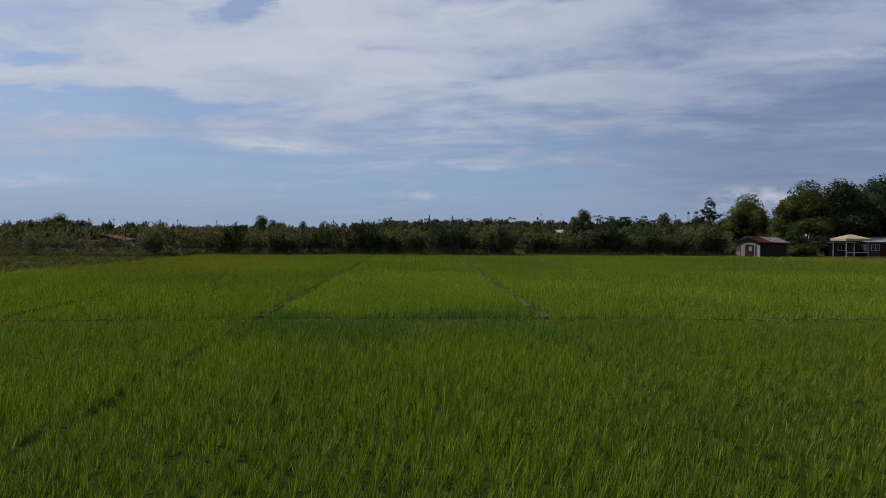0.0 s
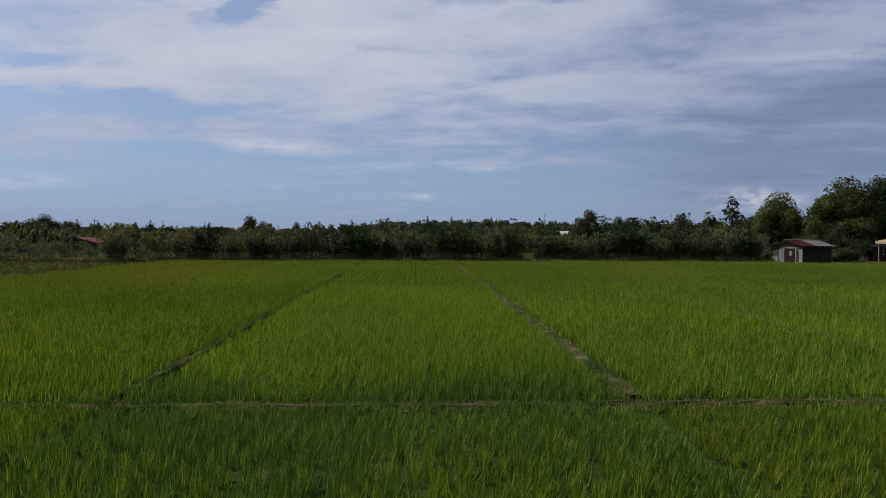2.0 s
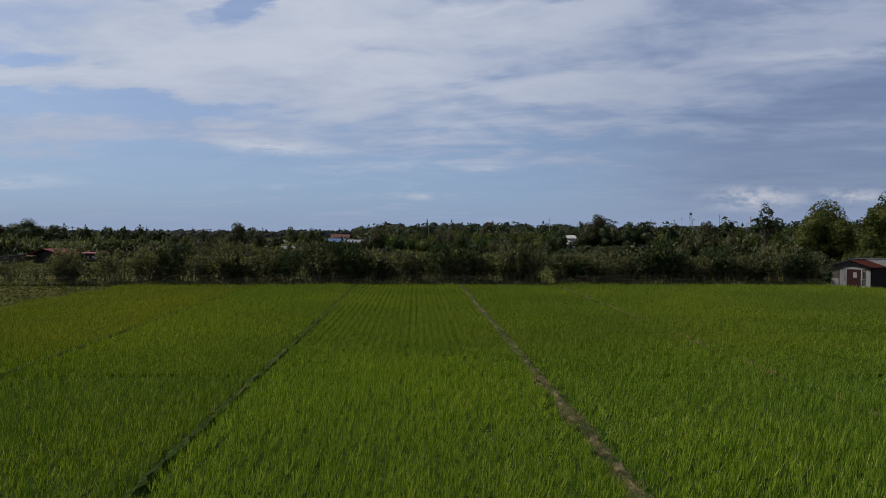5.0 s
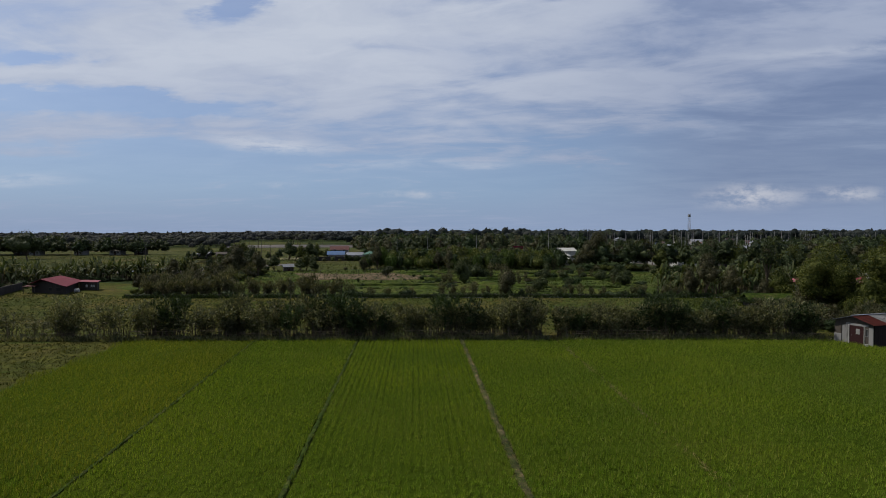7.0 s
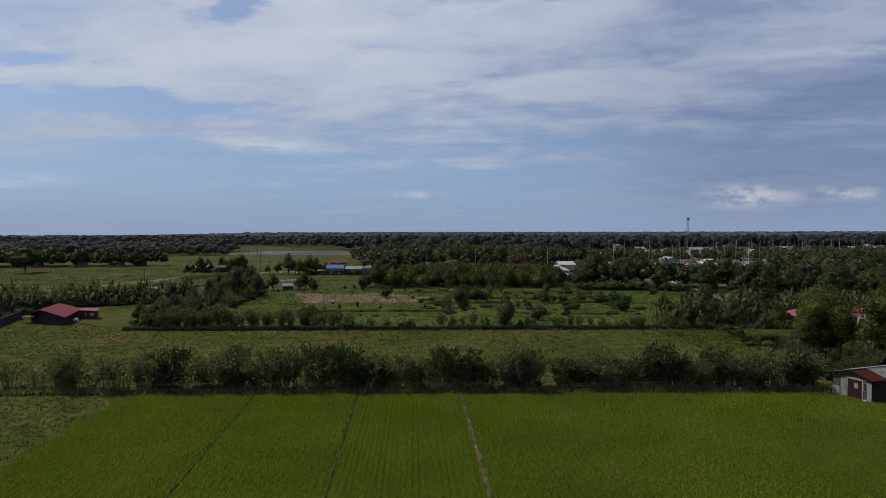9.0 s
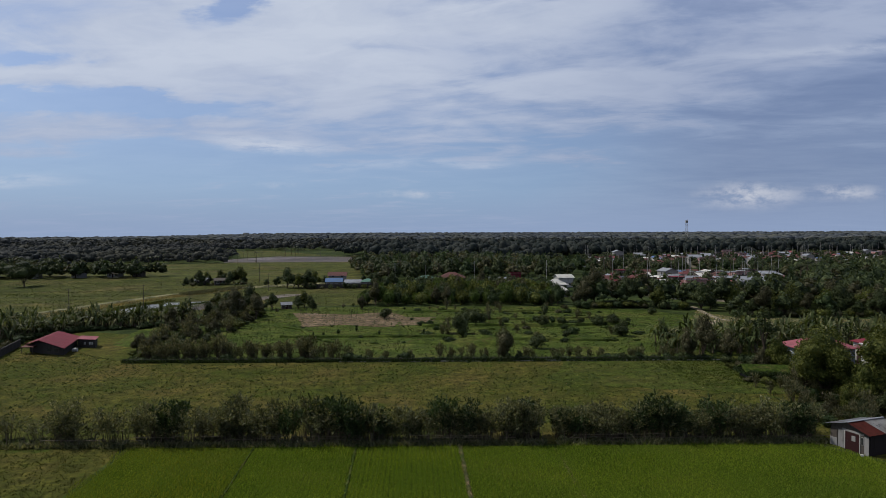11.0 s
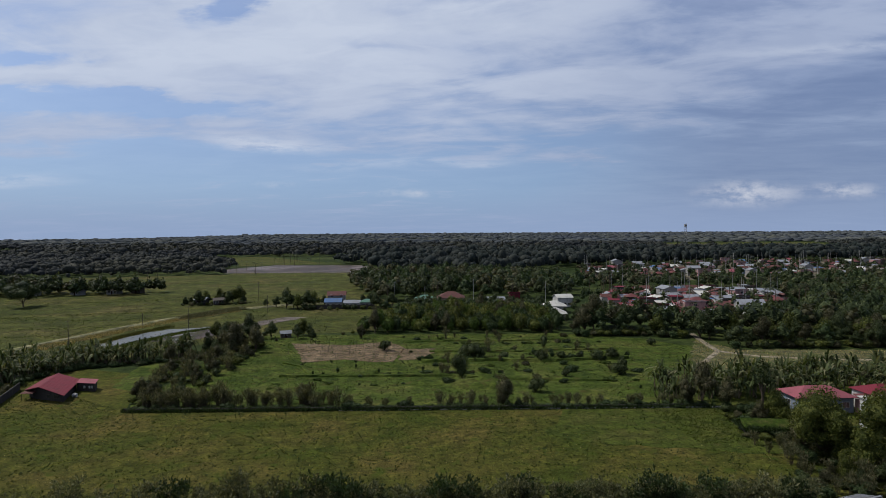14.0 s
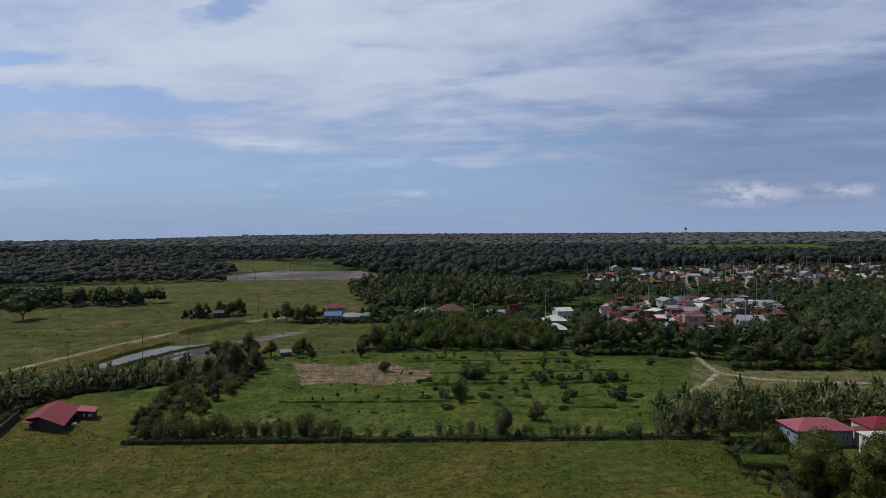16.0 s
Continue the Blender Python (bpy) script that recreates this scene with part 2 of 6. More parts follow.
M["rice_floor"] = earth("rice_floor", [(0.032, 0.054, 0.010), (0.042, 0.068, 0.012), (0.056, 0.074, 0.018)], 0.12, 7.0, 0.06)
M["rice_canopy"] = rows_of("rice_canopy", [(0.028, 0.045, 0.004), (0.036, 0.054, 0.005), (0.046, 0.060, 0.007)])
M["straw"] = earth("straw", [(0.036, 0.056, 0.014), (0.070, 0.074, 0.028), (0.19, 0.145, 0.085)], 1.1, 6.0, 0.10)
M["bund_green"] = earth("bund_green", [(0.030, 0.052, 0.010), (0.045, 0.070, 0.013), (0.085, 0.085, 0.030)], 0.7, 8.0, 0.05)
M["meadow"] = earth("meadow", [(0.051, 0.066, 0.012), (0.075, 0.077, 0.017), (0.106, 0.088, 0.026)], 0.075, 1.6, 0.2, third=(0.055, 0.075, 0.012))
M["grass"] = earth("grass", [(0.038, 0.060, 0.012), (0.064, 0.090, 0.018), (0.098, 0.108, 0.029)], 0.10, 1.4, 0.2, third=(0.075, 0.072, 0.022))
M["meadow_green"] = earth("meadow_green", [(0.044, 0.064, 0.012), (0.062, 0.078, 0.016), (0.088, 0.088, 0.025)], 0.09, 1.5, 0.2, third=(0.068, 0.070, 0.018))
M["pasture"] = earth("pasture", [(0.054, 0.068, 0.019), (0.073, 0.081, 0.023), (0.098, 0.088, 0.034)], 0.03, 0.45, 0.4, third=(0.066, 0.064, 0.026))
M["land"] = earth("land", [(0.022, 0.036, 0.012), (0.036, 0.052, 0.016), (0.062, 0.076, 0.024)], 0.012, 0.3, 0.3)
M["tilled"] = earth("tilled", [(0.100, 0.076, 0.046), (0.160, 0.118, 0.078), (0.215, 0.165, 0.115)], 0.22, 1.6, 0.15, third=(0.075, 0.082, 0.028))
M["mud"] = earth("mud", [(0.046, 0.036, 0.032), (0.105, 0.084, 0.078), (0.21, 0.18, 0.185)], 0.022, 0.2, 0.08, rough=0.5, third=(0.07, 0.066, 0.03))
M["dirt_road"] = earth("dirt_road", [(0.20, 0.17, 0.125), (0.25, 0.215, 0.16), (0.31, 0.27, 0.21)], 0.25, 2.0, 0.05)
M["dry_bank"] = earth("dry_bank", [(0.20, 0.19, 0.10), (0.27, 0.25, 0.15), (0.16, 0.17, 0.07)], 0.15, 1.2, 0.12)
M["verge"] = earth("verge", [(0.090, 0.092, 0.040), (0.120, 0.114, 0.058), (0.070, 0.086, 0.027)], 0.15, 1.2, 0.12)
M["concrete"] = paint("concrete", (0.42, 0.41, 0.39), (0.16, 0.15, 0.13), 0.8, 0.7)
M["bark"] = paint("bark", (0.11, 0.085, 0.062), (0.05, 0.04, 0.03), 3.0, 0.7, 0.9)
M["bamboo"] = paint("bamboo", (0.17, 0.135, 0.09), (0.07, 0.058, 0.042), 3.0, 0.7, 0.8)
M["old_wood"] = paint("old_wood", (0.10, 0.085, 0.072), (0.045, 0.04, 0.035), 2.5, 0.7, 0.85)
M["water"] = principled("water", lambda g: g.mix(g.step(g.noise(place_of(g), 0.15, 4.0), 0.4, 0.6), (0.05, 0.05, 0.04), (0.08, 0.075, 0.06)), 0.32, spec=0.28,
                        bump=lambda g: (g.noise(place_of(g), 2.5, 3.0), 0.08, 0.02))
M["sea"] = principled("sea", lambda g: g.mix(0.5, (0.10, 0.15, 0.21), (0.09, 0.14, 0.2)), 0.35, spec=0.5)

M["leaf_mango"] = leaf_paint("leaf_mango", (0.019, 0.033, 0.014), (0.039, 0.058, 0.021), (0.087, 0.109, 0.039), 0.18, 0.48)
M["leaf_broad"] = leaf_paint("leaf_broad", (0.026, 0.042, 0.016), (0.052, 0.072, 0.026), (0.112, 0.133, 0.054), 0.22, 0.48)
M["leaf_olive"] = leaf_paint("leaf_olive", (0.036, 0.043, 0.018), (0.077, 0.078, 0.035), (0.128, 0.118, 0.062), 0.22, dry=(0.161, 0.116, 0.088))
M["leaf_hedge"] = leaf_paint("leaf_hedge", (0.049, 0.065, 0.033), (0.126, 0.140, 0.070), (0.248, 0.239, 0.134), 0.34, 0.42, (0.372, 0.304, 0.203))
M["leaf_reed"] = leaf_paint("leaf_reed", (0.047, 0.056, 0.027), (0.107, 0.114, 0.057), (0.198, 0.184, 0.110), 0.3, 0.5, (0.321, 0.262, 0.188))
M["leaf_lime"] = leaf_paint("leaf_lime", (0.030, 0.048, 0.010), (0.078, 0.098, 0.020), (0.165, 0.175, 0.042), 0.28, 0.5)
M["leaf_bush"] = leaf_paint("leaf_bush", (0.024, 0.043, 0.016), (0.043, 0.070, 0.024), (0.075, 0.105, 0.041), 0.22)
M["leaf_banana"] = leaf_paint("leaf_banana", (0.030, 0.048, 0.015), (0.071, 0.094, 0.032), (0.176, 0.187, 0.095), 0.3, 0.4, (0.218, 0.195, 0.114), grain=0.0)
M["leaf_palm"] = leaf_paint("leaf_palm", (0.021, 0.035, 0.013), (0.043, 0.058, 0.020), (0.080, 0.092, 0.037), 0.2, 0.4, (0.139, 0.107, 0.062))
# the next three leaf colours have the blue-grey of distance haze mixed in
M["leaf_far_haze"] = leaf_paint("leaf_far_haze", (0.024, 0.029, 0.033), (0.034, 0.039, 0.042), (0.050, 0.052, 0.052), 0.1, 0.7, patch=0.006, grain=0.6, spec=0.03)
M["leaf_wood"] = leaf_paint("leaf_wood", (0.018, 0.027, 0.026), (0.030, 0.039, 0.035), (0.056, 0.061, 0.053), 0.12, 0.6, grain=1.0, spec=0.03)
M["leaf_haze_tint"] = leaf_paint("leaf_haze_tint", (0.054, 0.063, 0.076), (0.065, 0.075, 0.088), (0.083, 0.091, 0.102), 0.05, 0.8, patch=0.003, grain=0.2, spec=0.03)
M["tuft"] = leaf_paint("tuft", (0.040, 0.053, 0.012), (0.062, 0.075, 0.018), (0.097, 0.099, 0.031), 0.25, 0.6, (0.154, 0.132, 0.055), 0.12, 0.0, grain=0.0)
M["tuft_green"] = leaf_paint("tuft_green", (0.032, 0.052, 0.009), (0.048, 0.076, 0.013), (0.076, 0.102, 0.023), 0.25, 0.6, None, 0.12, 0.0, grain=0.0)
M["stubble"] = leaf_paint("stubble", (0.10, 0.095, 0.040), (0.24, 0.20, 0.10), (0.44, 0.37, 0.22), 0.25, 0.6, (0.33, 0.29, 0.16), 0.12, 0.0, grain=0.0)
M["village_soil"] = earth("village_soil", [(0.10, 0.085, 0.065), (0.15, 0.13, 0.10), (0.07, 0.085, 0.03)], 0.06, 0.8, 0.1)
M["leaf_vine"] = leaf_paint("leaf_vine", (0.034, 0.064, 0.012), (0.070, 0.112, 0.020), (0.120, 0.165, 0.036), 0.25)


# ---- mesh helpers ----
def quick_mesh(name, verts, faces):
    """A mesh from arrays: verts (n, 3), faces (m, 3) or (m, 4)."""
    verts, faces = np.asarray(verts, np.float32), np.asarray(faces, np.int32)
    k = faces.shape[1]
    me = bpy.data.meshes.new(name)
    me.vertices.add(len(verts))
    me.vertices.foreach_set("co", verts.ravel())
    me.loops.add(faces.size)
    me.loops.foreach_set("vertex_index", faces.ravel())
    me.polygons.add(len(faces))
    me.polygons.foreach_set("loop_start", np.arange(0, faces.size, k, dtype=np.int32))
    me.polygons.foreach_set("loop_total", np.full(len(faces), k, np.int32))
    me.update()
    me.validate()
    return me


def part(name, shape, material, parent=None, label=""):
    """Links a bmesh or mesh as one object, under a thing or a part."""
    if isinstance(shape, bmesh.types.BMesh):
        me = bpy.data.meshes.new(name)
        shape.to_mesh(me)
        shape.free()
    else:
        me = shape
    if not me.materials:
        me.materials.append(material)
    ob = new(name, me)
    if parent is not None:
        ob.parent = parent
    return tagged(ob, label)


def thing(name, label, category, group="", m=None):
    ob = tagged(new(name), label, category, group)
    ob.empty_display_size = 0.3
    if m is not None:
        ob.matrix_basis = m
    return ob


def box(bm, lo, hi, bevel=0.0):
    r = bmesh.ops.create_cube(bm, size=1.0)["verts"]
    for v in r:
        v.co = Vector([lo[i] + (v.co[i] + 0.5) * (hi[i] - lo[i]) for i in range(3)])
    if bevel:
        edges = list({e for v in r for e in v.link_edges})
        bmesh.ops.bevel(bm, geom=edges, offset=bevel, segments=1, affect="EDGES")
    return bm


def boxed(lo, hi, bevel=0.0):
    return box(bmesh.new(), lo, hi, bevel)


def tube(bm, pts, radii, sides=6):
    """A round bar along points, with a radius at each."""
    rings = []
    for i, p in enumerate(pts):
        a = Vector(pts[max(i - 1, 0)])
        b = Vector(pts[min(i + 1, len(pts) - 1)])
        q = (b - a).to_track_quat("Z", "Y")
        rings.append([bm.verts.new(Vector(p) + q @ Vector((radii[i] * math.cos(s * math.tau / sides), radii[i] * math.sin(s * math.tau / sides), 0)))
                      for s in range(sides)])
    for r0, r1 in zip(rings, rings[1:]):
        for s in range(sides):
            bm.faces.new((r0[s], r0[(s + 1) % sides], r1[(s + 1) % sides], r1[s]))
    bm.faces.new(rings[-1])
    bm.faces.new(rings[0][::-1])
    return bm


def prism(bm, outline, y0, y1):
    """An outline in x and z, drawn out along y."""
    a = [bm.verts.new((x, y0, z)) for x, z in outline]
    b = [bm.verts.new((x, y1, z)) for x, z in outline]
    bm.faces.new(a)
    bm.faces.new(b[::-1])
    for i in range(len(outline)):
        j = (i + 1) % len(outline)
        bm.faces.new((a[j], a[i], b[i], b[j]))
    bmesh.ops.recalc_face_normals(bm, faces=bm.faces)
    return bm


def ragged(poly, step, amount, rng):
    """Resamples a closed outline and shakes it."""
    out = []
    for (x0, y0), (x1, y1) in zip(poly, poly[1:] + poly[:1]):
        n = max(1, int(math.hypot(x1 - x0, y1 - y0) / step))
        for i in range(n):
            u = i / n
            x, y = x0 + (x1 - x0) * u, y0 + (y1 - y0) * u
            q = Vector((x, y, 3.7)) / max(step * 2.2, 0.8)
            s = amount * 1.8
            out.append((x + s * noise.noise(q) + rng.uniform(-0.2, 0.2) * amount, y + s * noise.noise(q + Vector((9, 4, 2))) + rng.uniform(-0.2, 0.2) * amount))
    return out


def patch(name, poly, z, material, label, category, step=4.0, amount=0.8, seed=1, thick=0.3):
    rng = random.Random(seed)
    bm = bmesh.new()
    top = [bm.verts.new((x, y, z)) for x, y in ragged(poly, step, amount, rng)]
    low = [bm.verts.new((v.co.x, v.co.y, z - thick)) for v in top]
    for i, j, k in tessellate_polygon([[v.co for v in top]]):
        a, b, c = top[i], top[j], top[k]
        turn = (b.co - a.co).cross(c.co - a.co).z
        if turn:
            bm.faces.new((a, b, c) if turn > 0 else (a, c, b))
    area = sum(p.co.x * q.co.y - q.co.x * p.co.y for p, q in zip(top, top[1:] + top[:1]))
    for i in range(len(top)):
        j = (i + 1) % len(top)
        bm.faces.new((top[j], top[i], low[i], low[j]) if area > 0 else (top[i], top[j], low[j], low[i]))
    return tagged(part(name, bm, material), label, category, kind="structure")


def ribbon(name, pts, width, z, material, label, category, seed=1, wobble=0.3, hump=0.0):
    """A strip of ground along a line, with uneven edges and a low hump."""
    rng = random.Random(seed)
    line = []
    for (x0, y0), (x1, y1) in zip(pts, pts[1:]):
        n = max(1, int(math.hypot(x1 - x0, y1 - y0) / max(0.35, width * 0.6)))
        line += [(x0 + (x1 - x0) * i / n, y0 + (y1 - y0) * i / n) for i in range(n)]
    line.append(pts[-1])
    bm, prev = bmesh.new(), None
    for i, (x, y) in enumerate(line):
        a, b = line[max(i - 1, 0)], line[min(i + 1, len(line) - 1)]
        d = Vector((b[0] - a[0], b[1] - a[1])).normalized()
        n = Vector((-d.y, d.x))
        row = []
        for k, (s, h) in enumerate(((-0.5, -0.25), (-0.25, hump * 0.8), (0.0, hump), (0.25, hump * 0.8), (0.5, -0.25))):
            s = s * width + rng.uniform(-wobble, wobble) * width * (0.5 if k in (0, 4) else 0.2)
            row.append(bm.verts.new((x + n.x * s, y + n.y * s, z + h + rng.uniform(-0.2, 0.2) * hump)))
        if prev:
            for k in range(4):
                bm.faces.new((prev[k], prev[k + 1], row[k + 1], row[k]))
        prev = row
    bmesh.ops.recalc_face_normals(bm, faces=bm.faces)
    return tagged(part(name, bm, material), label, category, kind="structure")


def inside(poly, x, y):
    hit = False
    for (x0, y0), (x1, y1) in zip(poly, poly[1:] + poly[:1]):
        if (y0 > y) != (y1 > y) and x < (x1 - x0) * (y - y0) / (y1 - y0) + x0:
            hit = not hit
    return hit


def scatter(poly, gap, seed, holes=(), jitter=0.42):
    """Spots inside an outline, about gap apart."""
    rng = random.Random(seed)
    xs, ys = [p[0] for p in poly], [p[1] for p in poly]
    out, y, row = [], min(ys), 0
    while y < max(ys):
        x = min(xs) + (gap / 2 if row % 2 else 0)
        while x < max(xs):
            px, py = x + rng.uniform(-jitter, jitter) * gap, y + rng.uniform(-jitter, jitter) * gap
            if inside(poly, px, py) and not any(inside(h, px, py) for h in holes):
                out.append((px, py))
            x += gap
        y += gap * 0.87
        row += 1
    return out


placed = set()


def put(root, x, y, z=0.0, turn=0.0, size=1.0, tall=None):
    """Stands a thing, or a copy of it, at a spot."""
    m = pose(x, y, z, 0, 0, turn) @ Matrix.Diagonal((size, size, tall or size, 1))
    if root.name in placed:
        return copy_thing(root, m)
    placed.add(root.name)
    root.matrix_basis = m
    return root


def bake(name, label, category, roots, spots, seed, low=0.8, high=1.2):
    """Many far copies of plants as one mesh: too many to tell apart singly."""
    rng = random.Random(seed)
    store = {}
    for r in roots:
        store[r.name] = []
        for c in r.children:
            me = c.data
            v = np.empty(len(me.vertices) * 3, np.float32)
            me.vertices.foreach_get("co", v)
            if c.name.startswith("crown"):
                f = np.empty(len(me.loops), np.int32)
                me.loops.foreach_get("vertex_index", f)
                store[r.name].append((v.reshape(-1, 3), f.reshape(-1, 3), me.materials[0]))
    heap = {}
    for x, y in spots:
        s = rng.uniform(low, high)
        a = rng.uniform(0, math.tau)
        rot = np.array([[math.cos(a), -math.sin(a), 0], [math.sin(a), math.cos(a), 0], [0, 0, rng.uniform(0.88, 1.12)]]) * s
        for v, f, mat in store[rng.choice(roots).name]:
            vs, fs, n = heap.setdefault(mat.name, ([], [], [0]))
            vs.append(v @ rot.T + np.array([x, y, 0], np.float32))
            fs.append(f + n[0])
            n[0] += len(v)
    for mat, (vs, fs, n) in heap.items():
        tagged(part(name, quick_mesh(name, np.concatenate(vs), np.concatenate(fs)), bpy.data.materials[mat]), label, category, kind="stuff")


def strew(roots, spots, seed, low=0.8, high=1.2):
    rng = random.Random(seed)
    for x, y in spots:
        s = rng.uniform(low, high)
        put(rng.choice(roots), x, y, -0.05, rng.uniform(0, 360), s, s * rng.uniform(0.88, 1.12))


# ---- plants ----
def leaves_on(rng, centres, radii, count, leaf, up=0.35, shell=(0.72, 1.03)):
    """Leaf sprays over ellipsoids: arrays of verts and quads."""
    centres, radii = np.asarray(centres, float), np.asarray(radii, float)
    pick = rng.choice(len(centres), count, p=(radii.prod(1) ** 0.67) / (radii.prod(1) ** 0.67).sum())
    d = rng.normal(size=(count, 3))
    d[:, 2] += up
    d /= np.linalg.norm(d, axis=1)[:, None]
    p = centres[pick] + d * radii[pick] * rng.uniform(*shell, (count, 1))
    n = d * 0.7 + rng.normal(size=(count, 3)) * 0.55
    n /= np.linalg.norm(n, axis=1)[:, None]
    t = np.cross(n, rng.normal(size=(count, 3)))
    t /= np.linalg.norm(t, axis=1)[:, None]
    b = np.cross(n, t)
    s = leaf * rng.uniform(0.55, 1.35, (count, 1))
    w = s * rng.uniform(0.35, 0.6, (count, 1))
    droop = n * s * 0.25
    v = np.stack([p - t * s, p + b * w - droop * 0.2, p + t * s - droop, p - b * w - droop * 0.2], 1).reshape(-1, 3)
    return v, np.arange(count * 4).reshape(-1, 4)


CORE = {}


def core_shape(level=1):
    """The faces of a coarse ball, made once for each fineness."""
    if level not in CORE:
        bm = bmesh.new()
        bmesh.ops.create_icosphere(bm, subdivisions=level, radius=1.0)
        bm.verts.ensure_lookup_table()
        CORE[level] = (np.array([v.co[:] for v in bm.verts]), np.array([[v.index for v in f.verts] for f in bm.faces]))
        bm.free()
    return CORE[level]


def crown_mesh(name, rng, centres, radii, count, leaf, with_core=True, up=0.35):
    """Leaf sprays over dense, lumpy inner masses."""
    v, f = leaves_on(rng, centres, radii, count, leaf, up)
    tri = np.concatenate([f[:, [0, 1, 2]], f[:, [0, 2, 3]]])
    if with_core:
        cv, cf = core_shape(int(with_core))
        for c, r in zip(centres, radii):
            k = (0.56 + 0.30 * rng.random((len(cv), 1))) * (0.9 if with_core == 2 else 1.0)
            tri = np.concatenate([tri, cf + len(v)])
            v = np.concatenate([v, np.asarray(c) + cv * np.asarray(r) * k])
    return quick_mesh(name, v, tri)


def tree(name, label, seed, high, wide, leaf_mat, count, leaf, bare=0.28, blobs=9, category="tree", with_core=True, flat=0.8, group="", lump=(0.17, 0.27)):
    rng = np.random.default_rng(seed)
    r2 = random.Random(seed)
    base = high * bare
    centres, radii = [], []
    for i in range(blobs):
        a, q = r2.uniform(0, math.tau), math.sqrt(r2.uniform(0.0, 1.0)) * wide * 0.34
        zc = base + (high - base) * (0.30 + 0.42 * r2.random() * (1.25 - q / (wide * 0.5)))
        rr = wide * r2.uniform(*lump)
        centres.append((math.cos(a) * q, math.sin(a) * q, zc))
        radii.append((rr, rr, rr * flat))
    centres.append((0, 0, base + (high - base) * 0.62))
    radii.append((wide * 0.27, wide * 0.27, (high - base) * 0.38))
    root = thing(name, label, category, group)
    bm = bmesh.new()
    rad = 0.018 * high + 0.06
    bend = (r2.uniform(-0.3, 0.3), r2.uniform(-0.3, 0.3))
    fork = (bend[0], bend[1], base * 1.05)
    tube(bm, [(0, 0, -0.3), (bend[0] * 0.4, bend[1] * 0.4, base * 0.5), fork], [rad * 1.4, rad, rad * 0.85], 7)
    for c in centres[:6]:
        midp = ((fork[0] + c[0]) / 2 + r2.uniform(-.2, .2), (fork[1] + c[1]) / 2 + r2.uniform(-.2, .2), fork[2] + (c[2] - fork[2]) * 0.6)
        tube(bm, [fork, midp, c], [rad * 0.6, rad * 0.35, rad * 0.12], 5)
    part("trunk", bm, M["bark"], root)
    part("crown", crown_mesh("crown", rng, centres, radii, count, leaf, with_core), leaf_mat, root)
    return root


def stem_shrub(seed, high, wide, stems, leaf_mat, per_stem, leaf, label, bushy=0.5, name="hedge_shrub", group="shrubs of the hedge", slim=0.27):
    """Thin stems that fan out, with leaves in bunches along their upper parts and at the tips."""
    rng = np.random.default_rng(seed)
    r2 = random.Random(seed)
    root = thing(name, label, "shrub", group)
    bm = bmesh.new()
    pts, ways = [], []
    for i in range(stems):
        a, q = r2.uniform(0, math.tau), r2.uniform(0, 0.26) * wide
        lean = r2.uniform(0.15, 1.0) * wide * 0.44
        h = high * r2.uniform(0.55, 1.05)
        p0 = (math.cos(a) * q, math.sin(a) * q, -0.1)
        p2 = (p0[0] + math.cos(a) * lean, p0[1] + math.sin(a) * lean, h)
        p1 = ((p0[0] + p2[0]) / 2 - math.cos(a) * lean * 0.2, (p0[1] + p2[1]) / 2 - math.sin(a) * lean * 0.2, h * 0.55)
        tube(bm, [p0, p1, p2], [0.035, 0.024, 0.008], 3)
        tufts_at = [1.0, 0.97, r2.uniform(0.78, 0.92), r2.uniform(0.55, 0.8), r2.uniform(0.3, 0.6) ** (0.5 / bushy)]
        for k in range(per_stem):
            u = tufts_at[k % 5] + r2.gauss(0, 0.018)
            w = 1 - u
            pts.append([w * w * p0[j] + 2 * u * w * p1[j] + u * u * p2[j] for j in range(3)])
            ways.append((math.cos(a) * lean * 0.5, math.sin(a) * lean * 0.5, h * 0.5))
    part("stem", bm, M["bark"], root)
    pts, ways = np.array(pts), np.array(ways)
    count = len(pts)
    off = rng.normal(size=(count, 3))
    pts += off * np.array([0.13, 0.13, 0.16]) * (high / 4)
    pts[:, 2] = np.maximum(pts[:, 2], 0.1)
    t = ways / np.linalg.norm(ways, axis=1)[:, None] * 0.8 + off * 0.7
    t[:, 2] += 0.15
    t /= np.linalg.norm(t, axis=1)[:, None]
    b = np.cross(t, rng.normal(size=(count, 3)))
    b /= np.linalg.norm(b, axis=1)[:, None]
    s = leaf * rng.uniform(0.6, 1.3, (count, 1))
    v = np.stack([pts - t * s * 0.2, pts + t * s * 0.4 + b * s * slim, pts + t * s, pts + t * s * 0.4 - b * s * slim], 1).reshape(-1, 3)
    part("foliage", quick_mesh("foliage", v, np.arange(count * 4).reshape(-1, 4)), leaf_mat, root)
    return root


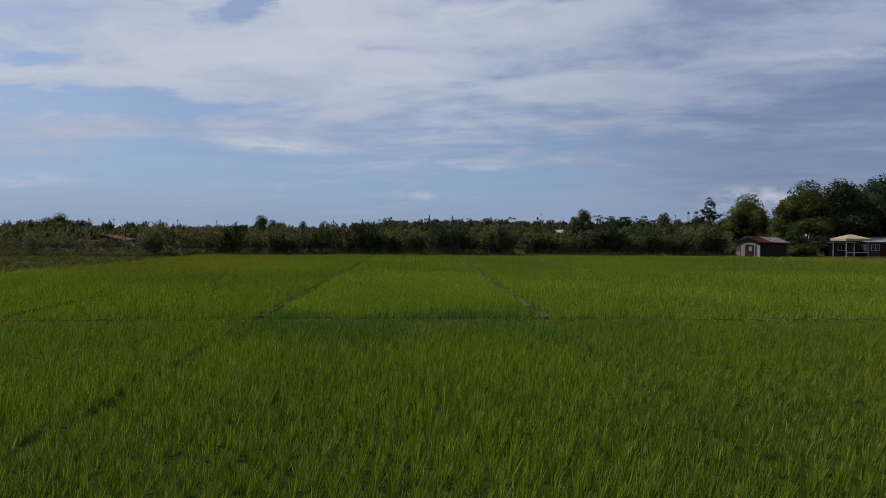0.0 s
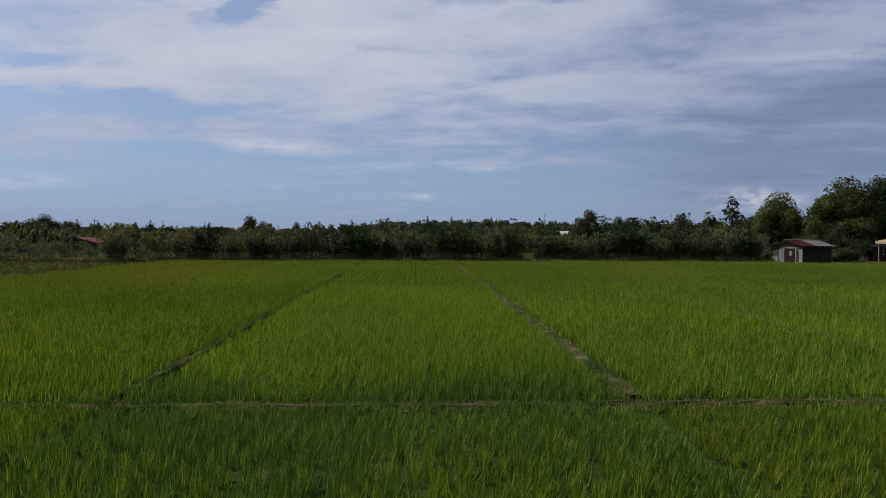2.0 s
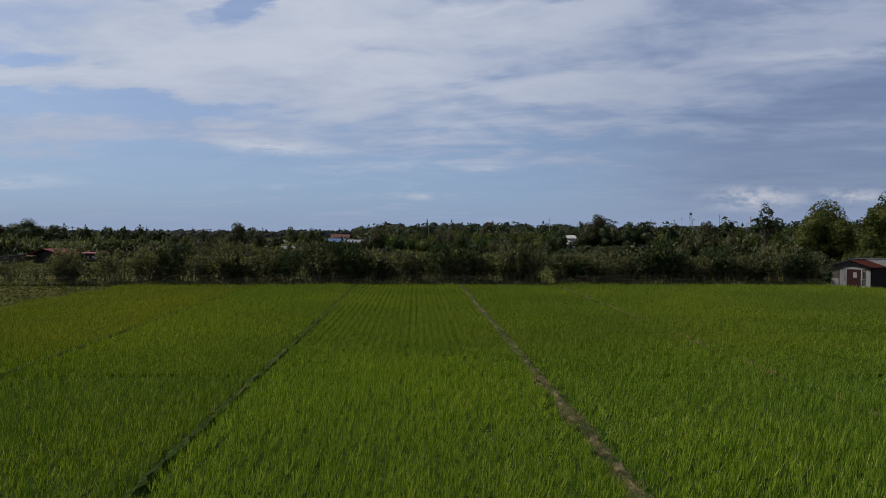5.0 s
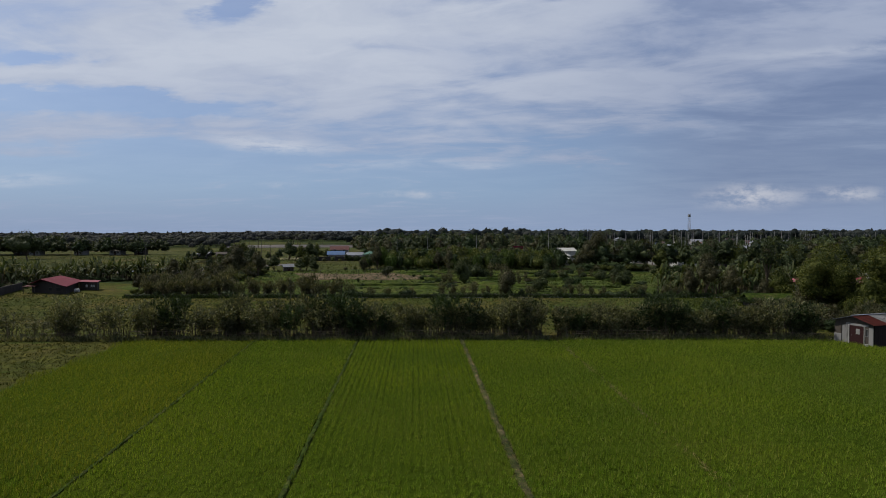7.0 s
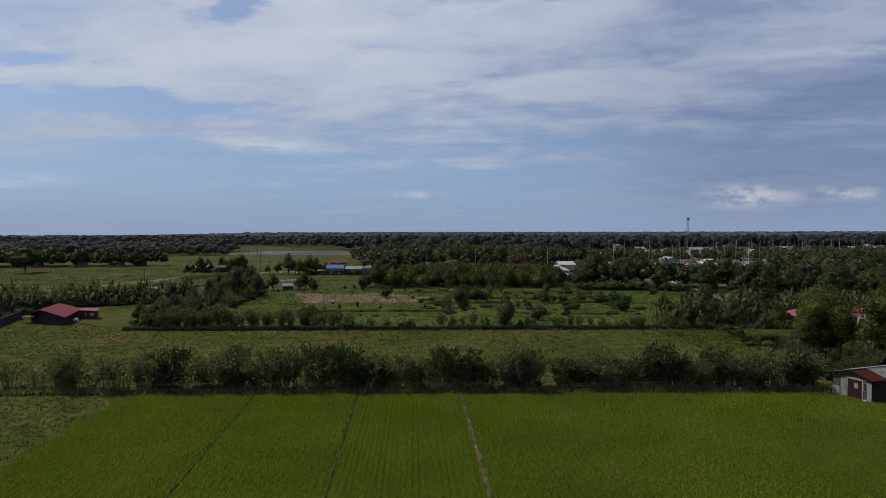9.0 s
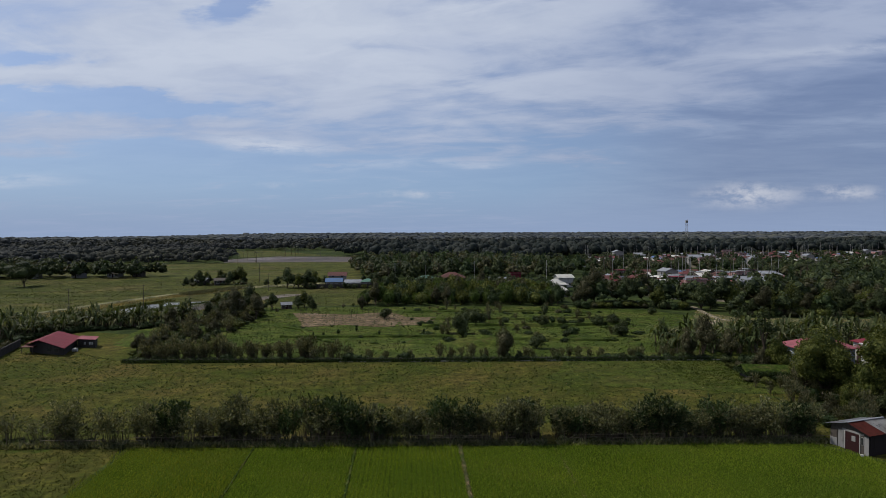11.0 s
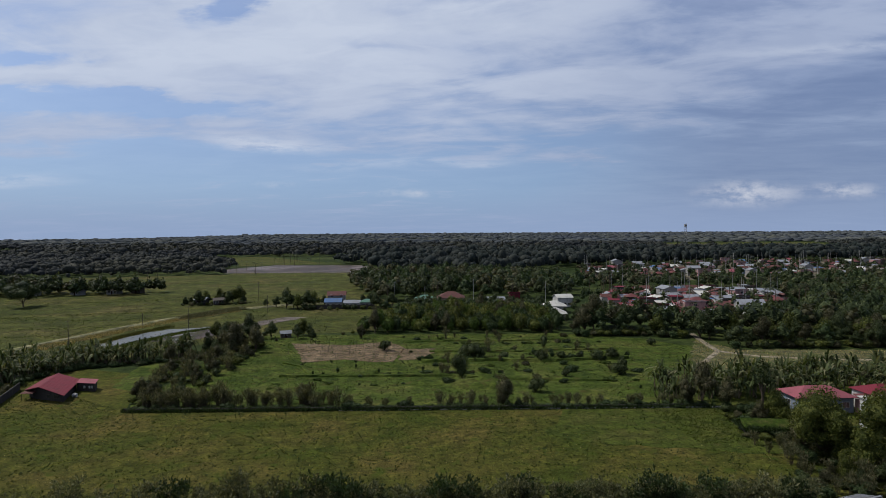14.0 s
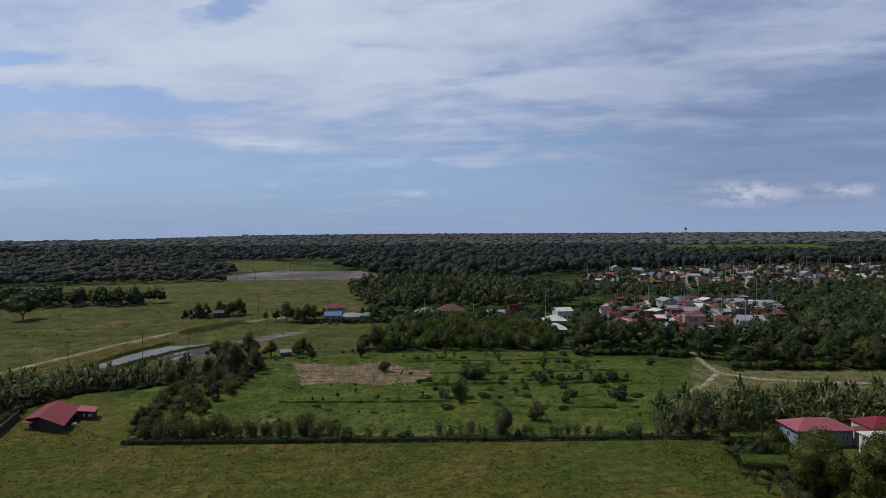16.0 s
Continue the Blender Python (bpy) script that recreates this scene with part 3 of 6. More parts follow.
def bush(name, label, seed, high, wide, leaf_mat, count, leaf, group=""):
    rng = np.random.default_rng(seed)
    r2 = random.Random(seed)
    centres, radii = [(0, 0, high * 0.42)], [(wide * 0.36, wide * 0.36, high * 0.5)]
    for i in range(5):
        a = r2.uniform(0, math.tau)
        rr = r2.uniform(0.2, 0.3) * wide
        centres.append((math.cos(a) * wide * 0.28, math.sin(a) * wide * 0.28, high * r2.uniform(0.28, 0.6)))
        radii.append((rr, rr, rr * min(1.2, high / wide * 1.1)))
    root = thing(name, label, "bush", group)
    bm = bmesh.new()
    for i in range(4):
        a = i * 1.6 + r2.random()
        tube(bm, [(0, 0, -0.1), (math.cos(a) * wide * 0.15, math.sin(a) * wide * 0.15, high * 0.5)], [0.05, 0.02], 4)
    part("stem", bm, M["bark"], root)
    part("crown", crown_mesh("crown", rng, centres, radii, count, leaf), leaf_mat, root)
    return root


def frond_strip(bm, base, yaw, length, width, rise, droop, segs=6, fold=0.25):
    """One long arching leaf with a folded middle rib."""
    rows = []
    for i in range(segs + 1):
        u = i / segs
        reach = length * (u * math.cos(rise) * (1 - 0.15 * u))
        z = length * (u * math.sin(rise) - droop * u * u)
        w = width * math.sin(math.pi * min(0.97, 0.10 + 0.88 * u)) ** 0.7 * 0.5
        c = Vector((math.cos(yaw) * reach, math.sin(yaw) * reach, z)) + Vector(base)
        side = Vector((-math.sin(yaw), math.cos(yaw), 0))
        rows.append((bm.verts.new(c + side * w + Vector((0, 0, fold * w))), bm.verts.new(c), bm.verts.new(c - side * w + Vector((0, 0, fold * w)))))
    for i, (r0, r1) in enumerate(zip(rows, rows[1:])):
        bm.faces.new((r0[0], r0[1], r1[1], r1[0]))
        bm.faces.new((r0[1], r0[2], r1[2], r1[1]))


def banana(seed, high):
    r = random.Random(seed)
    root = thing("banana_plant", "green banana plant with long arching torn leaves", "banana plant", "banana plants")
    stems, blades = bmesh.new(), []
    for k in range(3):
        off = (0, 0) if k == 0 else (r.uniform(-1.1, 1.1), r.uniform(-1.1, 1.1))
        h = high * (0.46 if k == 0 else r.uniform(0.18, 0.34))
        tube(stems, [(off[0], off[1], -0.1), (off[0] * 1.1, off[1] * 1.1, h * 0.55), (off[0] * 1.15, off[1] * 1.15, h)], [0.16, 0.13, 0.07], 5)
        for i in range(14 if k == 0 else 8):
            blades.append(((off[0] * 1.15, off[1] * 1.15, h * r.uniform(0.9, 1.0)), i * 2.4 + r.uniform(-0.4, 0.4), high * r.uniform(0.55, 0.82),
                           high * r.uniform(0.045, 0.075), r.uniform(0.55, 1.45), r.uniform(0.35, 0.95)))
    part("stem", stems, M["bamboo"], root)
    bm = bmesh.new()
    for b in blades:
        frond_strip(bm, *b, segs=5)
    part("foliage", bm, M["leaf_banana"], root)
    return root


def palm(seed, high):
    r = random.Random(seed)
    root = thing("coconut_palm", "tall coconut palm with a slender trunk and feathery fronds", "palm tree", "coconut palms")
    bm = bmesh.new()
    lean = (r.uniform(-0.8, 0.8), r.uniform(-0.8, 0.8))
    tube(bm, [(0, 0, -0.2), (lean[0] * 0.3, lean[1] * 0.3, high * 0.5), (lean[0], lean[1], high)], [0.22, 0.16, 0.12], 6)
    part("trunk", bm, M["bark"], root)
    bm = bmesh.new()
    for i in range(17):
        yaw, rise, droop = i * 2.399, r.uniform(0.0, 1.1), r.uniform(0.4, 0.8)
        length = r.uniform(2.6, 3.6)
        for j in range(2, 9):
            u = j / 8
            c = Vector((lean[0] + math.cos(yaw) * length * u * math.cos(rise), lean[1] + math.sin(yaw) * length * u * math.cos(rise),
                        high + length * (u * math.sin(rise) - droop * u * u)))
            for sgn in (-1, 1):
                side = Vector((-math.sin(yaw) * sgn + math.cos(yaw) * 0.6, math.cos(yaw) * sgn + math.sin(yaw) * 0.6, -0.55)) * (0.75 * (1.1 - 0.6 * u))
                fw = Vector((math.cos(yaw), math.sin(yaw), 0)) * 0.19
                bm.faces.new([bm.verts.new(c - fw), bm.verts.new(c + fw), bm.verts.new(c + side)])
    part("crown", bm, M["leaf_palm"], root)
    return root


def tufts(name, label, spots, seed, size, mat, blades=5, lift=0.0, slim=1.0):
    """Grass tussocks over a piece of ground, one mesh."""
    rng = np.random.default_rng(seed)
    p = np.repeat(np.asarray(spots, float), blades, axis=0)
    n = len(p)
    base = np.column_stack([p + rng.normal(size=(n, 2)) * size * 0.35, np.full(n, lift)])
    a = rng.uniform(0, math.tau, n)
    w = size * rng.uniform(0.12, 0.3, n) * slim
    side = np.column_stack([np.cos(a), np.sin(a), np.zeros(n)]) * w[:, None]
    tip = base + np.column_stack([rng.normal(size=(n, 2)) * size * 0.5, size * rng.uniform(0.4, 1.2, n)])
    v = np.stack([base - side, base + side, tip], 1).reshape(-1, 3)
    return tagged(part(name, quick_mesh(name, v, np.arange(n * 3).reshape(-1, 3)), mat), label, "grass", kind="stuff")


def woodland(name, label, spots, seed, low, high, mat, lumps=3, sprays=40, spread=(0.8, 1.3)):
    """Many far trees as one mesh: each a heap of uneven leaf masses with loose sprays over them."""
    rng = np.random.default_rng(seed)
    s = np.asarray(spots, float)
    k = len(s)
    h = rng.uniform(low, high, k) * rng.choice([0.75, 1.0, 1.0, 1.22], k)
    r = h * rng.uniform(*spread, k) * 0.42
    cz = s[:, 2] if s.shape[1] > 2 else np.zeros(k)
    cv, cf = core_shape(2 if lumps > 1 else 1)
    cf = cf[cv[cf].mean(1)[:, 2] > -0.45]
    used = np.unique(cf)
    back = np.zeros(len(cv), int)
    back[used] = np.arange(len(used))
    cv, cf = cv[used], back[cf]
    idx = np.repeat(np.arange(k), lumps)
    m = len(idx)
    a, q = rng.uniform(0, math.tau, m), np.sqrt(rng.random(m)) * r[idx] * (0.62 if lumps > 1 else 0.0)
    size = r[idx] * (rng.uniform(0.42, 0.72, m) if lumps > 1 else 1.0)
    tall = h[idx] * (rng.uniform(0.26, 0.42, m) if lumps > 1 else 0.46)
    mid = np.column_stack([s[idx, 0] + np.cos(a) * q, s[idx, 1] + np.sin(a) * q, cz[idx] + h[idx] * 0.97 - tall - 0.5 * h[idx] * (q / r[idx]) ** 2])
    shape = cv[None] * rng.uniform(0.74, 1.14, (m, len(cv), 1)) * np.column_stack([size, size, tall])[:, None]
    v = [(mid[:, None] + shape).reshape(-1, 3)]
    f = [(cf[None] + (np.arange(m) * len(cv))[:, None, None]).reshape(-1, 3)]
    if sprays:
        own = rng.integers(0, m, k * sprays)
        n = len(own)
        d = rng.normal(size=(n, 3))
        d[:, 2] = np.abs(d[:, 2]) - 0.15
        d /= np.linalg.norm(d, axis=1)[:, None]
        p = mid[own] + d * np.column_stack([size, size, tall])[own] * rng.uniform(0.85, 1.08, (n, 1))
        nrm = d + rng.normal(size=(n, 3)) * 0.45
        nrm /= np.linalg.norm(nrm, axis=1)[:, None]
        t = np.cross(nrm, rng.normal(size=(n, 3)))
        t /= np.linalg.norm(t, axis=1)[:, None]
        b = np.cross(nrm, t)
        w = (size[own] * rng.uniform(0.16, 0.34, n))[:, None]
        v.append(np.stack([p - t * w, p + t * w * 0.6 + b * w * 0.8, p + t * w * 0.5 - b * w * 0.9], 1).reshape(-1, 3))
        f.append(np.arange(n * 3).reshape(-1, 3) + m * len(cv))
    return tagged(part(name, quick_mesh(name, np.concatenate(v), np.concatenate(f)), mat), label, "woodland", kind="stuff")


# ---- ground ----
def ground_height(x, y):
    r = math.hypot(x, y)
    u = min(1.0, max(0.0, (r - 1800) / 2900))
    turn = math.degrees(math.atan2(x, y))
    side = min(1.0, max(0.0, (turn + 24) / 10)) if y > 0 else 0.0
    return 15.0 * u * u * (3 - 2 * u) * side


def build_ground():
    bm = bmesh.new()
    rings = [0, 60, 120, 240, 480, 800, 1200, 1800, 2300, 2800, 3300, 3800, 4300, 4750]
    spokes, rows = 96, []
    mid = bm.verts.new((0, 0, 0))
    for r in rings[1:]:
        rows.append([bm.verts.new((r * math.sin(s * math.tau / spokes), r * math.cos(s * math.tau / spokes),
                                   ground_height(r * math.sin(s * math.tau / spokes), r * math.cos(s * math.tau / spokes)))) for s in range(spokes)])
    for s in range(spokes):
        t = (s + 1) % spokes
        bm.faces.new((mid, rows[0][t], rows[0][s]))
        for a, b in zip(rows, rows[1:]):
            bm.faces.new((a[s], a[t], b[t], b[s]))
    bmesh.ops.recalc_face_normals(bm, faces=bm.faces)
    tagged(part("ground", bm, M["land"]), "dark green wooded plain reaching the horizon", "ground", kind="structure")


build_ground()
MEADOW = [(-150, -60), (-31, -60), (-33, 46), (-36, 71.5), (44, 72), (49, 64), (62, 61), (62, -60), (150, -60), (150, 105), (60, 106), (53, 118),
          (-60, 120), (-66, 150), (-90, 158), (-150, 150)]
PLOT = [(-60, 121), (53, 119), (66, 150), (80, 176), (64, 196), (42, 207), (-60, 207), (-62, 190)]
PASTURE = [(-420, 130), (-95, 160), (-60, 206), (-20, 215), (-20, 300), (-38, 340), (-66, 500), (-72, 530), (-45, 560), (-170, 570), (-170, 508),
           (-330, 470), (-430, 440)]
MUD = [(-178, 526), (-72, 529), (-45, 556), (-75, 640), (-165, 655), (-195, 580)]
UPPER = [(-305, 850), (-196, 640), (-150, 660), (-120, 690), (-235, 880)]
STRIP = [(410, 1070), (760, 1060), (985, 1640), (560, 1640)]
LEFT_FIELD = [(-1080, 1060), (-690, 1040), (-800, 1330), (-1230, 1330)]
VERGE = [(60, 148), (70, 170), (80, 192), (86, 176), (120, 174), (150, 168), (150, 140), (100, 148)]
patch("meadow", MEADOW, 0.03, M["meadow"], "olive and brown rough meadow grass", "meadow", 3.0, 0.5, 1)
patch("grass_plot", PLOT, 0.035, M["grass"], "bright green grassy plot behind the hedge", "grass", 3.0, 0.8, 2)
patch("pasture", PASTURE, 0.03, M["pasture"], "wide green pasture beyond the plots", "field", 9.0, 2.0, 3)
patch("tilled_plot", [(-44, 192), (-28, 188), (-14, 194), (-9, 180), (-12, 163), (-24, 166), (-35, 163)], 0.08, M["tilled"], "bare reddish brown tilled soil", "soil", 2.0, 0.9, 4)
patch("tilled_plot", [(-10, 180), (0, 182), (-2, 172), (-5, 166), (-10, 165)], 0.08, M["tilled"], "small bare brown soil patch", "soil", 1.5, 0.7, 5)
patch("mud_field", MUD, 0.08, M["mud"], "wet grey brown mud of a flooded field", "field", 8.0, 2.0, 6)
patch("far_field", UPPER, 0.05, M["pasture"], "pale green field among the woods", "field", 12.0, 4.0, 7)
patch("far_field", STRIP, 0.6, M["pasture"], "pale green strip of fields beyond the village", "field", 20.0, 6.0, 8)
patch("far_field", LEFT_FIELD, 0.1, M["pasture"], "pale green field among the woods", "field", 12.0, 4.0, 9)
patch("grass_plot", [(-72, 138), (-63, 134), (-60, 150), (-67, 176), (-76, 160)], 0.04, M["grass"], "strip of bright green grass beside the hedge", "grass", 2.0, 0.8, 17)
patch("grass_plot", [(18, 103), (34, 97), (54, 94), (54, 118), (24, 118.2)], 0.045, M["meadow_green"], "greener grass at the meadow's corner", "grass", 2.2, 1.1, 23)
ribbon("grass_bank", [(-37, 147.6), (-26, 147.2), (-15, 147.4), (-4, 147.0), (3, 147.2), (13, 143.8), (22, 142.4), (38, 141.0)], 2.4, 0.0, M["grass"], "low grassy earth bank across the plot", "bank", 24, 0.25, 0.55)
ribbon("grass_bank", [(-4, 163.0), (6, 163.6), (16, 164.0), (28, 162.2), (40, 164.4), (51, 165.6)], 2.6, 0.0, M["grass"], "low grassy earth bank across the plot", "bank", 25, 0.25, 0.8)
ribbon("grass_bank", [(-2, 176.0), (9, 177.5), (22, 176.0), (36, 178.0), (52, 178.6)], 2.2, 0.0, M["grass"], "low grassy earth bank across the plot", "bank", 26, 0.25, 0.5)
ribbon("grass_bank", [(-40, 163.0), (-34, 158.0), (-30, 148.0)], 1.6, 0.0, M["grass"], "low grassy earth bank across the plot", "bank", 27, 0.25, 0.4)
ribbon("grass_bank", [(-10, 192.0), (4, 194.0), (20, 193.0), (40, 196.0)], 2.2, 0.0, M["grass"], "low grassy earth bank across the plot", "bank", 28, 0.25, 0.5)


def turf_mound(x, y, rx, ry, high, seed):
    bm = bmesh.new()
    bmesh.ops.create_grid(bm, x_segments=22, y_segments=16, size=1.0)
    for v in bm.verts:
        r = min(1.0, math.hypot(v.co.x, v.co.y))
        lump = noise.noise(Vector((v.co.x * 2.2, v.co.y * 2.2, seed)))
        v.co = Vector((x + v.co.x * rx, y + v.co.y * ry, -0.05 + high * (1 - r * r) ** 1.3 * (1 + 0.5 * lump)))
    tagged(part("turf_mound", bm, M["grass"]), "broad low mound of earth grown over with grass", "mound", kind="structure")


turf_mound(10, 138.5, 9.5, 5.0, 1.5, 3)
turf_mound(30, 131, 7.0, 3.5, 0.7, 5)
turf_mound(-2, 140, 6.0, 3.0, 0.7, 7)
patch("yard_ground", [(53.5, 106.8), (150, 105.6), (150, 139), (99, 147), (67, 149), (53.8, 119.4)], 0.02, M["meadow_green"], "rough weedy ground round the houses", "ground", 3.0, 0.4, 29)
patch("dry_verge", VERGE, 0.05, M["verge"], "dry yellowish grass beside the dirt track", "verge", 1.6, 1.6, 10)
ribbon("dirt_road", [(84, 204), (81, 188), (79, 174), (70, 161), (61, 152)], 2.6, 0.09, M["dirt_road"], "pale dirt track with worn wheel ruts", "road", 11, 0.12, 0.03)
ribbon("dirt_road", [(79, 174), (87, 166), (102, 162), (120, 159.5), (150, 155)], 2.8, 0.10, M["dirt_road"], "pale dirt track with worn wheel ruts", "road", 12, 0.12, 0.03)
ribbon("embankment", [(-170, 120), (-140, 150), (-124, 177), (-121.5, 191), (-117.5, 204), (-113.5, 222), (-109, 234), (-104, 249), (-98, 258), (-91, 274), (-70, 292), (-40, 309)], 3.6, 0.25, M["dry_bank"], "pale grassy earth embankment beside the canal", "embankment", 13, 0.2, 0.5)
ribbon("ditch", [(-138, 146), (-122, 174), (-117.2, 195), (-110.4, 216), (-102.0, 241)], 1.5, 0.16, M["bund_green"], "dark wet ditch along the embankment", "ditch", 14, 0.2, 0.05)
patch("canal_water", [(-106, 181), (-99.6, 185.6), (-97, 193), (-94.1, 199.8), (-90.5, 210.9), (-86.9, 218.7), (-78.7, 224.7), (-80.0, 227.6), (-88.0, 223.4), (-95.0, 221.0), (-99.5, 212.5), (-102.0, 203), (-103.0, 194), (-106, 188)], 0.14, M["water"],
      "still grey water of an irrigation canal", "canal", 1.2, 0.6, 15)
for k, pool in enumerate(([(-84.5, 198), (-82.2, 197.6), (-80.2, 203), (-81, 208), (-83.2, 205)], [(-88.5, 205), (-86.6, 204.4), (-83.4, 211), (-82.4, 215.4), (-85, 213)], [(-79, 216), (-76.4, 215), (-73, 221), (-75.4, 223)])):
    patch("pool", pool, 0.10, M["water"], "shallow pool of grey water in the wet grass", "pool", 0.9, 0.4, 101 + k)
patch("wet_ground", [(-92, 199), (-80, 194), (-74, 204), (-68, 224), (-52, 250), (-60, 252), (-76, 229), (-86, 217)], 0.06, M["mud"], "wet muddy ground beside the canal", "ground", 1.6, 1.0, 105)
patch("sea", [(-4400, 1500), (-3300, 3330), (-1900, 4330), (-1550, 4000), (-1700, 3150), (-2300, 2500), (-3000, 1500)], 1.0, M["sea"], "distant grey blue sea", "sea", 60.0, 12.0, 16)


# ---- rice ----
def line_x(p, q, y):
    return p[0] + (q[0] - p[0]) * (y - p[1]) / (q[1] - p[1])


# banks that run away from the camera: name, near end, far end, half width of the gap in the rice, material, hump
BANKS = {
    "c": ((-13.3, -40.0), (-21.1, 72.0), 0.14, "bund_green"),
    "a": ((-4.3, -40.0), (-9.45, 72.0), 0.19, "bund_green"),
    "b": ((6.5, -40.0), (2.4, 72.5), 0.27, "straw"),
    "d": ((14.0, 3.6), (13.2, 72.0), 0.10, "bund_green"),
}
CROSSES = [((-31.5, -0.5), (-7.0, 0.12), 0.15, "bund_green"), ((-7.0, 0.12), (5.0, 0.38), 0.20, "straw"), ((5.0, 0.38), (60, 3.7), 0.22, "straw"),
           ((-8.0, 19.4), (4.3, 20.0), 0.08, None), ((3.7, 35.3), (60, 37.0), 0.15, None)]
RICE_EDGE_L = ((-30.5, -60.0), (-35.6, 71.5))


def gap_mask(x, y):
    """True where rice grows."""
    ok = np.ones(len(x), bool)
    wob = 0.07 * np.sin(y * 1.7) + 0.06 * np.sin(y * 4.1 + 1) + 0.05 * np.sin(y * 9.3 + 2)
    for k, (p, q, w, _) in BANKS.items():
        bx = p[0] + (q[0] - p[0]) * (y - p[1]) / (q[1] - p[1])
        near = np.abs(x - bx + wob) < w * (1.25 - 0.5 * np.clip(y / 60.0, 0, 1))
        if k in "ab":
            near &= (y > 1.0) | (np.abs(x - bx + wob) < 0.10)
        if k == "d":
            near &= y > 3.6
        ok &= ~near
    wob = 0.07 * np.sin(x * 1.9) + 0.06 * np.sin(x * 4.7 + 1) + 0.04 * np.sin(x * 11.3)
    for p, q, w, _ in CROSSES:
        by = p[1] + (q[1] - p[1]) * (x - p[0]) / (q[0] - p[0])
        ok &= ~((np.abs(y - by + wob) < w) & (x > p[0]) & (x < q[0]))
    left = RICE_EDGE_L[0][0] + (RICE_EDGE_L[1][0] - RICE_EDGE_L[0][0]) * (y + 60) / 131.5
    ok &= x > left + 0.5 * np.sin(y * 0.8)
    right = np.interp(y, [-60, 61, 64, 71.5], [61, 61, 48.5, 43])
    ok &= (x < right + 0.4 * np.sin(y * 1.3)) & (y < 71.0 + 0.25 * np.sin(x * 0.9) + 0.15 * np.sin(x * 2.7))
    return ok


def rice_patch(name, x0, x1, y0, y1, wedge, blades, width, height, mat, seed, label, row=0.27, step=0.17, clip=None, fade=None, loose=0.055):
    """Rice hills in rows; each hill a sheaf of single blades."""
    rng = np.random.default_rng(seed)
    gx, gy = np.meshgrid(np.arange(x0, x1, row), np.arange(y0, y1, step))
    x, y = gx.ravel(), gy.ravel()
    x = x - 0.038 * (y - 30) + rng.normal(size=len(x)) * loose
    y = y + rng.normal(size=len(y)) * 0.05
    keep = gap_mask(x, y)
    if wedge:
        keep &= np.abs(x - 0.5) < wedge[0] + wedge[1] * (y - wedge[2])
    if clip is not None:
        keep &= clip(x, y)
    keep &= rng.random(len(x)) > 0.05
    if fade:
        keep &= rng.random(len(x)) < np.clip((y - fade[0]) / (fade[1] - fade[0]), 0, 1)
    x, y = x[keep], y[keep]
    hill = height * (0.86 + 0.16 * np.sin(x * 0.31 + 1.3 * np.sin(y * 0.17)) * np.sin(y * 0.23 + x * 0.11) + rng.normal(size=len(x)) * 0.06)
    edge = np.interp(x, [-31.5, -7.0, 5.0, 60], [-0.5, 0.12, 0.38, 3.7]) - y
    hill = hill * np.where((edge > 0) & (edge < 2.2), 1.0 - 0.32 * (1 - edge / 2.2), 1.0)
    idx = np.repeat(np.arange(len(x)), blades)
    n = len(idx)
    a = rng.uniform(0, math.tau, n)
    q = rng.uniform(0.0, 0.05, n)
    base = np.column_stack([x[idx] + np.cos(a) * q, y[idx] + np.sin(a) * q, np.full(n, 0.02)])
    lean = rng.uniform(0.04, 0.36, n) * height
    wind = np.array([0.10, -0.03]) * height
    h = hill[idx] * rng.uniform(0.72, 1.08, n)
    tip = np.column_stack([base[:, 0] + np.cos(a) * lean + wind[0], base[:, 1] + np.sin(a) * lean + wind[1], h])
    b = a + math.pi / 2 + rng.normal(size=n) * 0.7
    side = np.column_stack([np.cos(b), np.sin(b), np.zeros(n)]) * (width * rng.uniform(0.7, 1.3, n))[:, None] * 0.5
    v = np.stack([base + side * 0.8 + (tip - base) * 0.25, base - side * 0.8 + (tip - base) * 0.25, tip], 1)
    v[:, 0] += side * 0.3
    v[:, 1] -= side * 0.3
    return tagged(part(name, quick_mesh(name, v.reshape(-1, 3), np.arange(n * 3).reshape(-1, 3)), mat), label, "rice", kind="stuff")


def bank_x(k, y):
    p, q = BANKS[k][0], BANKS[k][1]
    return p[0] + (q[0] - p[0]) * (y - p[1]) / (q[1] - p[1])


